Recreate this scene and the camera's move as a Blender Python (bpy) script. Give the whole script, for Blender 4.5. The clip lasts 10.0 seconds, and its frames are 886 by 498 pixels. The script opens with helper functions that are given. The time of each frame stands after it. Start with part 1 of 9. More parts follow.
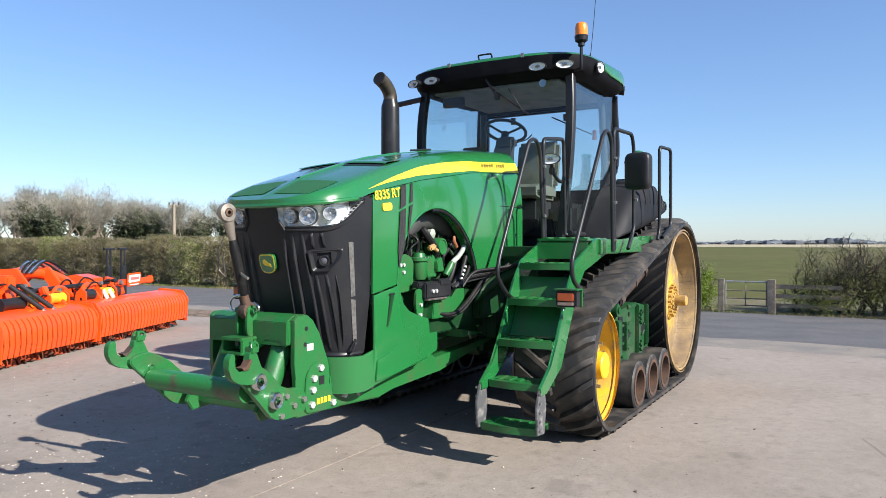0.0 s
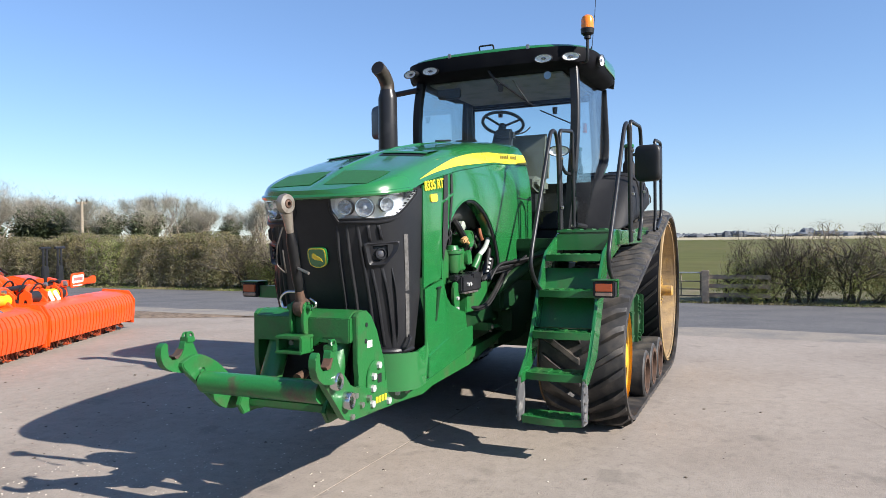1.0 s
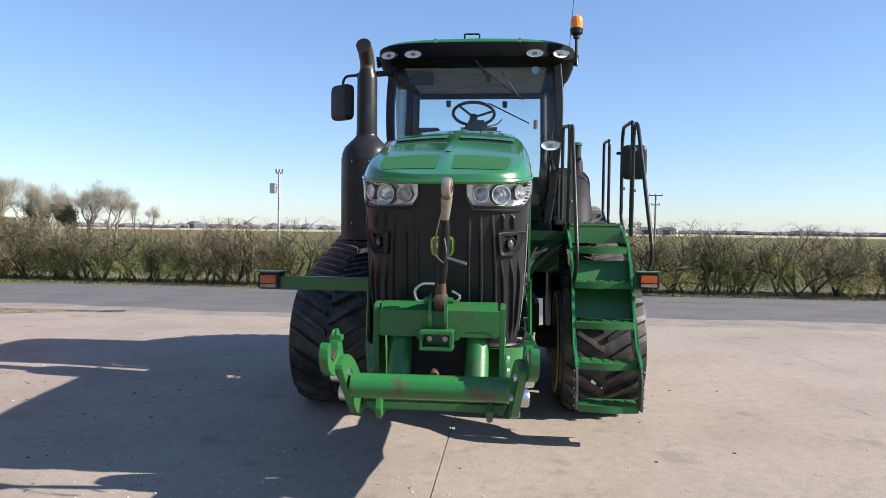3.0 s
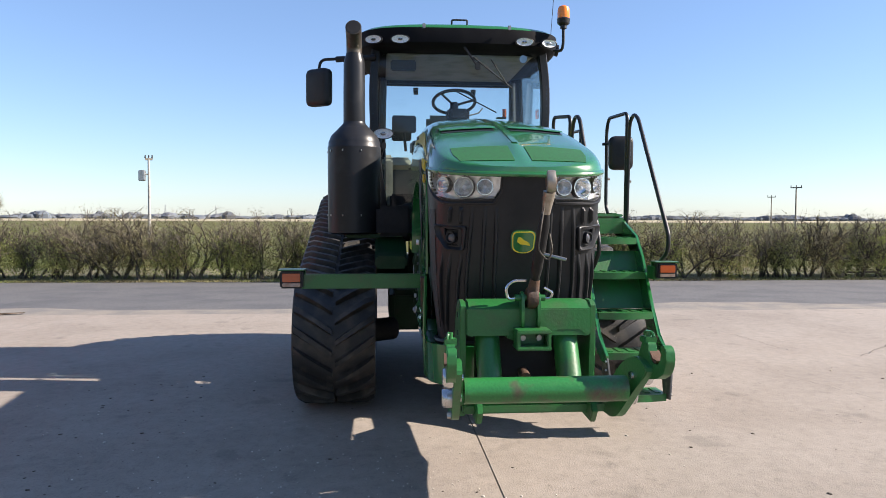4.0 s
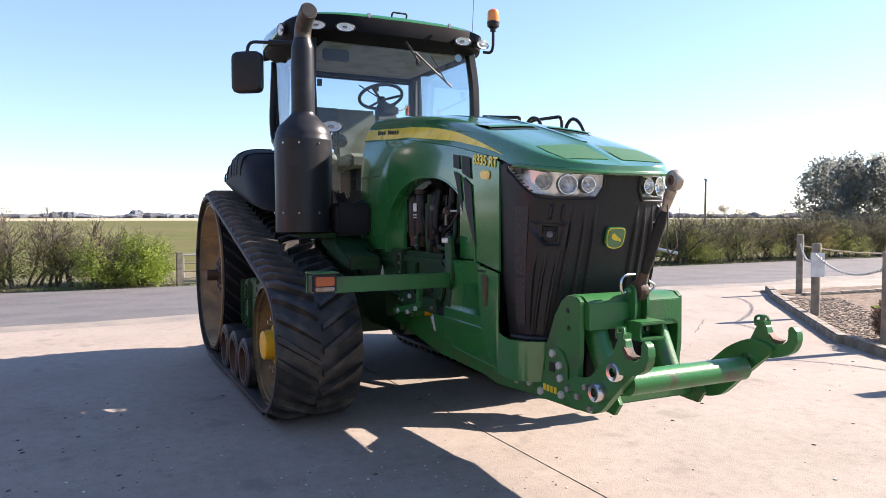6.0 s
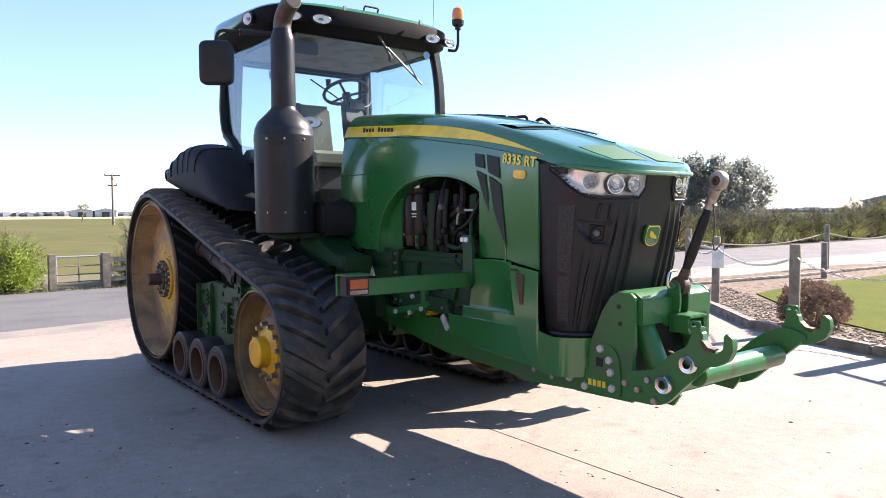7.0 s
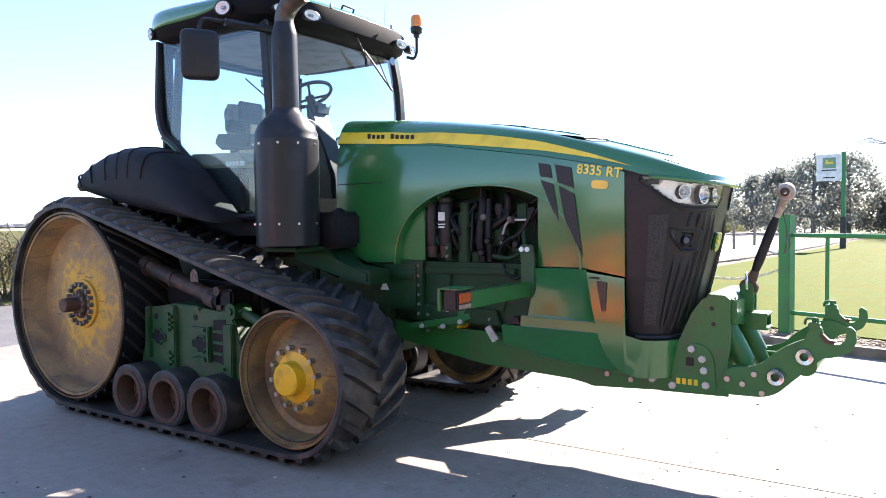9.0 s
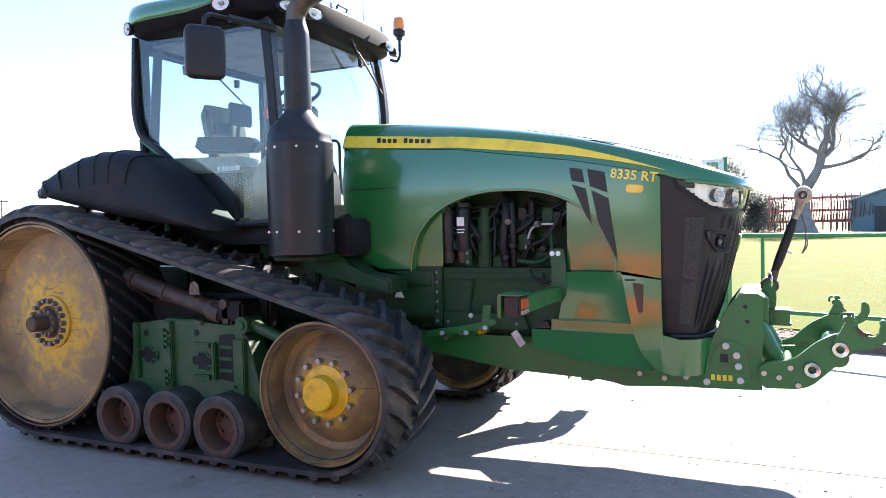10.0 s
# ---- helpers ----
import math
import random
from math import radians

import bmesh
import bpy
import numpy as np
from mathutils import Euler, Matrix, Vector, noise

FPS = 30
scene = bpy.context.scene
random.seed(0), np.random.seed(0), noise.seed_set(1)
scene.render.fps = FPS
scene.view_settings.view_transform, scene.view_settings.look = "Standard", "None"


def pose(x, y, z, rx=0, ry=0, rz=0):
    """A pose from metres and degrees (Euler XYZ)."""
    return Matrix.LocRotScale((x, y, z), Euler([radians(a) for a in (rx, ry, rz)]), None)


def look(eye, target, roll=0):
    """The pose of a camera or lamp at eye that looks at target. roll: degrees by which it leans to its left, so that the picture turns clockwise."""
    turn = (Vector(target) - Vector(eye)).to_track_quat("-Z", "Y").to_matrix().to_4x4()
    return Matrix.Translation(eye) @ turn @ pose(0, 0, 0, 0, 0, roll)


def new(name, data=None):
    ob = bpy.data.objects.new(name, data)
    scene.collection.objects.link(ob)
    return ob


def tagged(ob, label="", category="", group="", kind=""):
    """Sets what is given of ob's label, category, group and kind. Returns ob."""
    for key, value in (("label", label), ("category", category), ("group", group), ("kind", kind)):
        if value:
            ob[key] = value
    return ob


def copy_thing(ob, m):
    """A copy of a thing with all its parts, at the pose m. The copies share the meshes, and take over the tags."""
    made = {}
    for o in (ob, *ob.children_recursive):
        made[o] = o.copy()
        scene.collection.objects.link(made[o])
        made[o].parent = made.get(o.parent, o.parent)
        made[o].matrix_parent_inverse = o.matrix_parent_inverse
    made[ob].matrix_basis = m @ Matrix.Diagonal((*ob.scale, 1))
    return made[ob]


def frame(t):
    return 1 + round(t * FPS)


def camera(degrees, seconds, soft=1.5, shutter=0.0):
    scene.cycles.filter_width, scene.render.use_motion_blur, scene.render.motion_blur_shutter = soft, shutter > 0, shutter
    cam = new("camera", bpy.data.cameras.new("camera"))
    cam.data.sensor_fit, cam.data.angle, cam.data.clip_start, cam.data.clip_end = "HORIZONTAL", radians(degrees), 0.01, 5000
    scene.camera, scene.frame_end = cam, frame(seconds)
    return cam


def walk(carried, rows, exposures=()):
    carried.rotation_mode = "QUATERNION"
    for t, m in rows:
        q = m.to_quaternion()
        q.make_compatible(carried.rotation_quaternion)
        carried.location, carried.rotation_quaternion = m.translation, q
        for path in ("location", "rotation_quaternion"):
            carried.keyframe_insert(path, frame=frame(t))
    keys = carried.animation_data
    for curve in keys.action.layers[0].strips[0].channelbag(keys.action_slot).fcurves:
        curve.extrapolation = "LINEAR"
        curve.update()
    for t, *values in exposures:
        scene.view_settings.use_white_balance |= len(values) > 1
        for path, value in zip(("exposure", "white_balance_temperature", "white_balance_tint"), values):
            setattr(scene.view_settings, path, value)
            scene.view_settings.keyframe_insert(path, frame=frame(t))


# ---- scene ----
cam = camera(63.0, 10.0, soft=0.7)
PATH = [          # seconds, eye, target, roll
    (0.0, (8.106, 3.146, 1.538), (6.384, 2.128, 1.519), -0.1),
    (0.5, (8.268, 2.781, 1.518), (6.492, 1.861, 1.496), -0.3),
    (1.0, (8.401, 2.350, 1.516), (6.572, 1.543, 1.485), -0.7),
    (1.5, (8.577, 1.894, 1.525), (6.692, 1.227, 1.481), -0.6),
    (2.0, (8.680, 1.380, 1.523), (6.746, 0.872, 1.467), -0.2),
    (2.5, (8.771, 0.891, 1.498), (6.803, 0.540, 1.447), 0.5),
    (4.0, (8.571, -0.741, 1.539), (6.581, -0.567, 1.450), 0.2),
    (4.5, (8.442, -1.255, 1.534), (6.477, -0.894, 1.439), 0.0),
    (5.0, (8.311, -1.744, 1.536), (6.389, -1.197, 1.441), 0.15),
    (5.5, (8.164, -2.150, 1.526), (6.298, -1.435, 1.436), 0.2),
    (7.0, (7.386, -3.418, 1.552), (5.802, -2.201, 1.448), -0.3),
    (7.5, (7.055, -3.749, 1.559), (5.573, -2.410, 1.461), -0.2),
    (8.0, (6.688, -4.100, 1.573), (5.330, -2.636, 1.476), -0.3),
    (8.5, (6.320, -4.355, 1.582), (5.079, -2.789, 1.488), -0.6),
    (9.0, (5.911, -4.625, 1.564), (4.809, -2.958, 1.484), -0.7),
    (9.5, (5.518, -4.839, 1.579), (4.546, -3.092, 1.501), -1.2),
    (10.0, (5.076, -5.008, 1.586), (4.244, -3.190, 1.513), -1.4),
]
EXPOSURES = [(0.0, 1.04, 6400, 11), (2.5, 1.16, 6650, 13), (4.5, 1.36, 6950, 15), (5.5, 1.62, 7080, 19), (7.0, 1.97, 6980, 20), (8.5, 2.23, 6800, 18), (10.0, 2.50, 6720, 16)]
walk(cam, [(t, look(eye, target, roll)) for t, eye, target, roll in PATH], exposures=EXPOSURES)

# ---- light ----
SUN_AZ, SUN_EL = 7.6, 33.0          # degrees from +Y towards +X, and above the horizon
sun_dir = Vector((math.sin(radians(SUN_AZ)) * math.cos(radians(SUN_EL)),
                  math.cos(radians(SUN_AZ)) * math.cos(radians(SUN_EL)), math.sin(radians(SUN_EL))))
world = bpy.data.worlds.new("sky")
scene.world = world
world.use_nodes = True
wn, wl = world.node_tree.nodes, world.node_tree.links
wn.clear()
w_sky = wn.new("ShaderNodeTexSky")
w_sky.sky_type, w_sky.sun_disc = "NISHITA", False
w_sky.sun_elevation, w_sky.sun_rotation = radians(SUN_EL), radians(SUN_AZ)
w_sky.air_density, w_sky.dust_density, w_sky.ozone_density = 1.0, 0.22, 3.2
w_bg, w_out = wn.new("ShaderNodeBackground"), wn.new("ShaderNodeOutputWorld")
w_bg.inputs["Strength"].default_value = 0.0605
w_tint = wn.new("ShaderNodeMix")
w_tint.data_type, w_tint.blend_type = "RGBA", "MULTIPLY"
w_tint.inputs[0].default_value, w_tint.inputs[7].default_value = 1.0, (0.89, 0.98, 1.12, 1)
wl.new(w_sky.outputs[0], w_tint.inputs[6])
w_haze = wn.new("ShaderNodeMix")        # thin even haze over the whole sky
w_haze.data_type, w_haze.blend_type = "RGBA", "ADD"
w_haze.inputs[0].default_value, w_haze.inputs[7].default_value = 1.0, (0.46, 0.77, 1.36, 1)
wl.new(w_tint.outputs[2], w_haze.inputs[6])
wl.new(w_haze.outputs[2], w_bg.inputs["Color"])
wl.new(w_bg.outputs[0], w_out.inputs["Surface"])

sun_data = bpy.data.lights.new("sun", "SUN")
sun_data.energy, sun_data.angle, sun_data.color = 5.0, radians(0.55), (1.0, 0.94, 0.85)
sun = new("sun", sun_data)
sun.matrix_world = look(sun_dir * 60, (0, 0, 0))

# ---- materials ----
def mat(name, color, rough=0.5, metal=0.0, color2=None, scale=6.0, amount=0.5, fine=0.15, bump=0.0, bump_scale=60.0,
        coat=0.0, spec=0.5, rand=0.0, island=0.0, detail=6.0, rough_var=0.1, thin=0.0):
    """A procedural surface: a base colour, patches of a second one, fine grain, relief and uneven gloss."""
    m = bpy.data.materials.new(name)
    m.use_nodes = True
    n, l = m.node_tree.nodes, m.node_tree.links
    b = n["Principled BSDF"]
    b.inputs["Metallic"].default_value = metal
    b.inputs["Coat Weight"].default_value = coat
    b.inputs["Coat Roughness"].default_value = 0.08
    b.inputs["Specular IOR Level"].default_value = spec
    co = n.new("ShaderNodeTexCoord")
    big, small = n.new("ShaderNodeTexNoise"), n.new("ShaderNodeTexNoise")
    big.inputs["Scale"].default_value, big.inputs["Detail"].default_value = scale, detail
    small.inputs["Scale"].default_value, small.inputs["Detail"].default_value = scale * 14, 4
    l.new(co.outputs["Object"], big.inputs["Vector"])
    l.new(co.outputs["Object"], small.inputs["Vector"])
    ramp = n.new("ShaderNodeValToRGB")
    ramp.color_ramp.elements[0].position, ramp.color_ramp.elements[1].position = 0.62 - 0.3 * amount, 0.72 - 0.1 * amount
    l.new(big.outputs["Fac"], ramp.inputs["Fac"])
    mix = n.new("ShaderNodeMix")
    mix.data_type = "RGBA"
    c2 = color2 or tuple(c * 0.75 for c in color)
    mix.inputs[6].default_value, mix.inputs[7].default_value = (*color, 1), (*c2, 1)
    l.new(ramp.outputs["Color"], mix.inputs[0])
    grain = n.new("ShaderNodeMapRange")
    grain.inputs["To Min"].default_value, grain.inputs["To Max"].default_value = 1 - fine, 1 + fine
    l.new(small.outputs["Fac"], grain.inputs["Value"])
    hsv = n.new("ShaderNodeHueSaturation")
    l.new(mix.outputs[2], hsv.inputs["Color"])
    value = grain.outputs[0]
    for weight, kind in ((rand, "object"), (island, "island")):
        if weight:
            info = n.new("ShaderNodeObjectInfo" if kind == "object" else "ShaderNodeNewGeometry")
            spread = n.new("ShaderNodeMapRange")
            spread.inputs["To Min"].default_value, spread.inputs["To Max"].default_value = 1 - weight, 1 + weight
            l.new(info.outputs["Random" if kind == "object" else "Random Per Island"], spread.inputs["Value"])
            times = n.new("ShaderNodeMath")
            times.operation = "MULTIPLY"
            l.new(value, times.inputs[0])
            l.new(spread.outputs[0], times.inputs[1])
            value = times.outputs[0]
    l.new(value, hsv.inputs["Value"])
    l.new(hsv.outputs[0], b.inputs["Base Color"])
    gloss = n.new("ShaderNodeMapRange")
    gloss.inputs["To Min"].default_value, gloss.inputs["To Max"].default_value = max(0.02, rough - rough_var), min(1, rough + rough_var)
    l.new(big.outputs["Fac"], gloss.inputs["Value"])
    l.new(gloss.outputs[0], b.inputs["Roughness"])
    if bump:
        relief, tex = n.new("ShaderNodeBump"), n.new("ShaderNodeTexNoise")
        tex.inputs["Scale"].default_value, tex.inputs["Detail"].default_value = bump_scale, 5
        l.new(co.outputs["Object"], tex.inputs["Vector"])
        l.new(tex.outputs["Fac"], relief.inputs["Height"])
        relief.inputs["Strength"].default_value, relief.inputs["Distance"].default_value = bump, 0.02
        l.new(relief.outputs[0], b.inputs["Normal"])
    if thin:                      # leaves let part of the light through
        through_light, blend = n.new("ShaderNodeBsdfTranslucent"), n.new("ShaderNodeMixShader")
        blend.inputs[0].default_value = thin
        l.new(hsv.outputs[0], through_light.inputs["Color"])
        l.new(b.outputs[0], blend.inputs[1])
        l.new(through_light.outputs[0], blend.inputs[2])
        l.new(blend.outputs[0], n["Material Output"].inputs["Surface"])
    return m


def pane_material(name, tint, gloss=0.9):
    """A thin pane: light goes straight through with a tint, and Fresnel alone drives the mirror on it."""
    m = bpy.data.materials.new(name)
    m.use_nodes = True
    n, l = m.node_tree.nodes, m.node_tree.links
    n.clear()
    out, mix, clear, shine, fres = (n.new("ShaderNode" + k) for k in
                                    ("OutputMaterial", "MixShader", "BsdfTransparent", "BsdfGlossy", "LayerWeight"))
    clear.inputs["Color"].default_value = (*tint, 1)
    shine.inputs["Roughness"].default_value = 0.03
    shine.inputs["Color"].default_value = (gloss, gloss, gloss, 1)
    fres.inputs["Blend"].default_value = 0.5
    curve, level = n.new("ShaderNodeMath"), n.new("ShaderNodeMath")
    curve.operation, level.operation = "POWER", "MULTIPLY_ADD"
    curve.inputs[1].default_value = 4.0
    level.inputs[1].default_value, level.inputs[2].default_value = 0.9, 0.045
    l.new(fres.outputs["Facing"], curve.inputs[0])
    l.new(curve.outputs[0], level.inputs[0])
    l.new(level.outputs[0], mix.inputs[0])
    l.new(clear.outputs[0], mix.inputs[1])
    l.new(shine.outputs[0], mix.inputs[2])
    l.new(mix.outputs[0], out.inputs["Surface"])
    return m


GREEN = mat("green_paint", (0.013, 0.138, 0.034), 0.24, color2=(0.018, 0.124, 0.034), scale=2.2, fine=0.05, coat=1.0, rough_var=0.06)
GREEN_WORN = mat("worn_green_paint", (0.013, 0.120, 0.028), 0.42, color2=(0.035, 0.095, 0.032), scale=7, amount=0.4, fine=0.2, coat=0.1, bump=0.08)
GREEN_CAST = mat("dull_green_casting", (0.006, 0.058, 0.015), 0.5, color2=(0.04, 0.07, 0.032), scale=5, amount=0.45, fine=0.2, bump=0.05)
# dusty green, with the shade of engine bay and chassis put into the colour
GREEN_SHADE_DUSTY = mat("shade_dark_dusty_green", (0.004, 0.034, 0.009), 0.55, spec=0.3, color2=(0.02, 0.04, 0.018), scale=5, amount=0.45, fine=0.2, bump=0.05)
GREEN_SCUFF = mat("scuffed_green_paint", (0.016, 0.15, 0.035), 0.36, color2=(0.075, 0.05, 0.036), scale=8, amount=0.55, fine=0.3, bump=0.1, detail=12)
YELLOW = mat("yellow_paint", (0.75, 0.42, 0.012), 0.42, color2=(0.5, 0.3, 0.03), scale=8, amount=0.4, fine=0.15)
YELLOW_BAND = mat("yellow_decal", (0.82, 0.60, 0.03), 0.3, fine=0.04, coat=0.4)
BLACK = mat("black_plastic", (0.014, 0.0145, 0.017), 0.42, fine=0.2, bump=0.04, bump_scale=300, color2=(0.022, 0.022, 0.024), scale=3, spec=0.30)
BLACK_MATT = mat("black_textured_plastic", (0.009, 0.0095, 0.012), 0.6, color2=(0.018, 0.018, 0.02), scale=4, fine=0.2, bump=0.1, bump_scale=400, spec=0.22)
BLACK_PAINT = mat("black_paint", (0.015, 0.0155, 0.018), 0.36, color2=(0.024, 0.024, 0.027), scale=7, amount=0.3, fine=0.1, spec=0.3)
VISOR = mat("matt_black_visor", (0.005, 0.005, 0.007), 0.6, fine=0.1, color2=(0.008, 0.008, 0.01), spec=0.1)
RUBBER = mat("track_rubber", (0.022, 0.021, 0.021), 0.55, color2=(0.075, 0.064, 0.054), scale=7, amount=0.5, fine=0.35, bump=0.2, bump_scale=90)
HOSE = mat("hose_rubber", (0.007, 0.007, 0.008), 0.5, color2=(0.018, 0.017, 0.016), scale=12, spec=0.3)
STEEL = mat("bare_steel", (0.42, 0.41, 0.39), 0.38, 0.9, color2=(0.24, 0.2, 0.17), scale=14, fine=0.15)
ZINC = mat("zinc_plated_bolt", (0.46, 0.47, 0.46), 0.45, 0.25, color2=(0.3, 0.29, 0.27), scale=14, fine=0.15)
STAINLESS = mat("bright_steel", (0.62, 0.62, 0.62), 0.25, 1.0, fine=0.06)
RUST = mat("rusty_steel", (0.10, 0.055, 0.035), 0.7, 0.3, color2=(0.05, 0.04, 0.035), scale=12, fine=0.3, bump=0.2)
HEAT_STEEL = mat("heat_stained_steel", (0.10, 0.088, 0.075), 0.45, 0.6, color2=(0.06, 0.045, 0.036), scale=10, fine=0.2)
CHROME = mat("lamp_reflector", (0.95, 0.95, 0.96), 0.10, 0.55, fine=0.1, scale=30, color2=(0.82, 0.83, 0.86), bump=0.5, bump_scale=26)
LAMP_WHITE = mat("bright_lamp_bowl", (0.92, 0.92, 0.93), 0.3, 0.0, fine=0.15, scale=40, color2=(0.7, 0.71, 0.74))
SMOKED = mat("smoked_lamp_glass", (0.10, 0.10, 0.11), 0.12, 0.3, fine=0.2, scale=40)
BOWL = mat("headlight_bowl", (0.85, 0.85, 0.86), 0.12, 0.8, fine=0.1, scale=20, color2=(0.45, 0.46, 0.48))
LENS = pane_material("clear_lens", (0.93, 0.95, 0.96))
GLASS = pane_material("tinted_glass", (0.85, 0.91, 0.91))
AMBER = mat("amber_lens", (0.85, 0.22, 0.01), 0.2, fine=0.05, coat=0.6)
RED = mat("orange_lens", (0.42, 0.075, 0.02), 0.25, fine=0.05, coat=0.5)
OLIVE = mat("olive_decal", (0.20, 0.17, 0.02), 0.4, fine=0.05)
WHITE = mat("white_label", (0.78, 0.78, 0.76), 0.5, fine=0.05)
SEAT = mat("grey_seat_fabric", (0.15, 0.15, 0.125), 0.9, fine=0.25, bump=0.2, bump_scale=200)
TRIM_BEIGE = mat("olive_beige_cab_trim", (0.30, 0.295, 0.24), 0.7, fine=0.1)
DARK = mat("dark_grey_plastic", (0.03, 0.03, 0.032), 0.55, fine=0.1)
MESH_BLACK = mat("black_mesh", (0.006, 0.006, 0.006), 0.6, color2=(0.03, 0.03, 0.03), scale=90, amount=0.9, fine=0.3)

# ---- mesh helpers ----
def bm_new():
    return bmesh.new()


def part(name, bm, material, parent=None, label="", smooth=38, matrix=None):
    """Links a bmesh as one mesh object under a thing or a part."""
    bmesh.ops.recalc_face_normals(bm, faces=bm.faces)
    me = bpy.data.meshes.new(name)
    bm.to_mesh(me)
    bm.free()
    me.materials.append(material)
    if smooth:
        me.polygons.foreach_set("use_smooth", [True] * len(me.polygons))
        me.set_sharp_from_angle(angle=radians(smooth))
    ob = new(name, me)
    if parent:
        ob.parent = parent
    if matrix:
        ob.matrix_basis = matrix
    if label:
        ob["label"] = label
    return ob


def empty(name, at=(0, 0, 0), turn=0):
    ob = new(name)
    ob.matrix_basis = pose(*at, 0, 0, turn)
    return ob


def box(bm, c, s, m=None, bevel=0.0):
    """A box with centre c and size s, placed by m."""
    t = Matrix.Translation(c) @ Matrix.Diagonal((*s, 1))
    got = bmesh.ops.create_cube(bm, size=1, matrix=(m @ t) if m else t)
    if bevel:
        edges = list({e for v in got["verts"] for e in v.link_edges})
        bmesh.ops.bevel(bm, geom=edges, offset=bevel, segments=2, affect="EDGES", clamp_overlap=True)


def loft(bm, rings, close=True, caps=True):
    rows = [[bm.verts.new(p) for p in r] for r in rings]
    k = len(rows[0])
    for a, b in zip(rows, rows[1:]):
        for i in range(k if close else k - 1):
            j = (i + 1) % k
            bm.faces.new((a[i], a[j], b[j], b[i]))
    if caps and close:
        bm.faces.new(rows[0][::-1])
        bm.faces.new(rows[-1])
    return rows


def axes_of(d):
    d = Vector(d).normalized()
    u = d.orthogonal().normalized()
    return d, u, d.cross(u)


def cyl(bm, p0, p1, r0, r1=None, seg=20, caps=True):
    p0, p1 = Vector(p0), Vector(p1)
    r1 = r0 if r1 is None else r1
    _, u, v = axes_of(p1 - p0)
    ring = [(math.cos(2 * math.pi * i / seg), math.sin(2 * math.pi * i / seg)) for i in range(seg)]
    loft(bm, [[p + (u * a + v * b) * r for a, b in ring] for p, r in ((p0, r0), (p1, r1))], caps=caps)


def spin(bm, profile, origin, axis, seg=32, caps=False):
    """Turns a profile of (radius, distance along the axis) round the axis."""
    d, u, v = axes_of(axis)
    o = Vector(origin)
    loft(bm, [[o + d * h + (u * math.cos(2 * math.pi * i / seg) + v * math.sin(2 * math.pi * i / seg)) * max(r, 1e-4)
               for i in range(seg)] for r, h in profile], caps=caps)


def rounded(points, radius, steps=4, closed=False):
    """A polyline with its corners rounded."""
    pts = [Vector(p) for p in points]
    out = [] if closed else [pts[0]]
    idx = range(len(pts)) if closed else range(1, len(pts) - 1)
    for i in idx:
        a, b, c = pts[i - 1], pts[i], pts[(i + 1) % len(pts)]
        r = min(radius, (a - b).length * 0.49, (c - b).length * 0.49)
        p, q = b + (a - b).normalized() * r, b + (c - b).normalized() * r
        for s in range(steps + 1):
            t = s / steps
            out.append(p * (1 - t) ** 2 + b * 2 * t * (1 - t) + q * t * t)
    if not closed:
        out.append(pts[-1])
    return out


def tube(bm, points, r, seg=8, closed=False, radii=None):
    pts = [Vector(p) for p in points]
    k = len(pts)
    rings, u = [], None
    for i, p in enumerate(pts):
        a = pts[i - 1] if (i or closed) else p
        b = pts[(i + 1) % k] if (i < k - 1 or closed) else p
        d = (b - a).normalized()
        u = d.orthogonal().normalized() if u is None else (u - d * u.dot(d)).normalized()
        v = d.cross(u)
        rr = radii[i] if radii else r
        rings.append([p + (u * math.cos(2 * math.pi * j / seg) + v * math.sin(2 * math.pi * j / seg)) * rr for j in range(seg)])
    if closed:
        rings.append(rings[0])
        loft(bm, rings, caps=False)
        bmesh.ops.remove_doubles(bm, verts=bm.verts, dist=1e-6)
    else:
        loft(bm, rings)


def prism(bm, pts, a, b, axis="y", bevel=0.0):
    """A flat outline, extruded from a to b: (x, z) along y, (x, y) along z, (y, z) along x."""
    def at(p, w):
        return {"y": (p[0], w, p[1]), "z": (p[0], p[1], w), "x": (w, p[0], p[1])}[axis]
    lo, hi = [bm.verts.new(at(p, a)) for p in pts], [bm.verts.new(at(p, b)) for p in pts]
    k = len(pts)
    f0, f1 = bm.faces.new(lo[::-1]), bm.faces.new(hi)
    for i in range(k):
        j = (i + 1) % k
        bm.faces.new((lo[i], lo[j], hi[j], hi[i]))
    if bevel:
        edges = list(set(f0.edges) | set(f1.edges))
        bmesh.ops.bevel(bm, geom=edges, offset=bevel, segments=2, affect="EDGES", clamp_overlap=True)


def thicken(bm, faces, thick):
    """Gives a body skin its depth, inwards from the drawn surface."""
    bm.normal_update()
    verts = list({v for f in faces for v in f.verts})
    out = sum(v.normal.dot(v.co - Vector((min(v.co.x, 4.2), 0, 1.3))) for v in verts)
    depth = -thick if out >= 0 else thick
    twin = {v: bm.verts.new(v.co + v.normal * depth) for v in verts}
    rim = [(l.vert, l.link_loop_next.vert) for f in faces for l in f.loops if len(l.edge.link_faces) == 1]
    for f in list(faces):
        bm.faces.new([twin[v] for v in reversed(f.verts[:])])
    for a, b in rim:
        bm.faces.new((b, a, twin[a], twin[b]))


def sheet(bm, grid, thick=0.0):
    """A grid of points as a skin; thick gives it depth against its normal."""
    rows = [[bm.verts.new(p) for p in r] for r in grid]
    faces = []
    for a, b in zip(rows, rows[1:]):
        for i in range(len(a) - 1):
            faces.append(bm.faces.new((a[i], a[i + 1], b[i + 1], b[i])))
    if thick:
        thicken(bm, faces, thick)


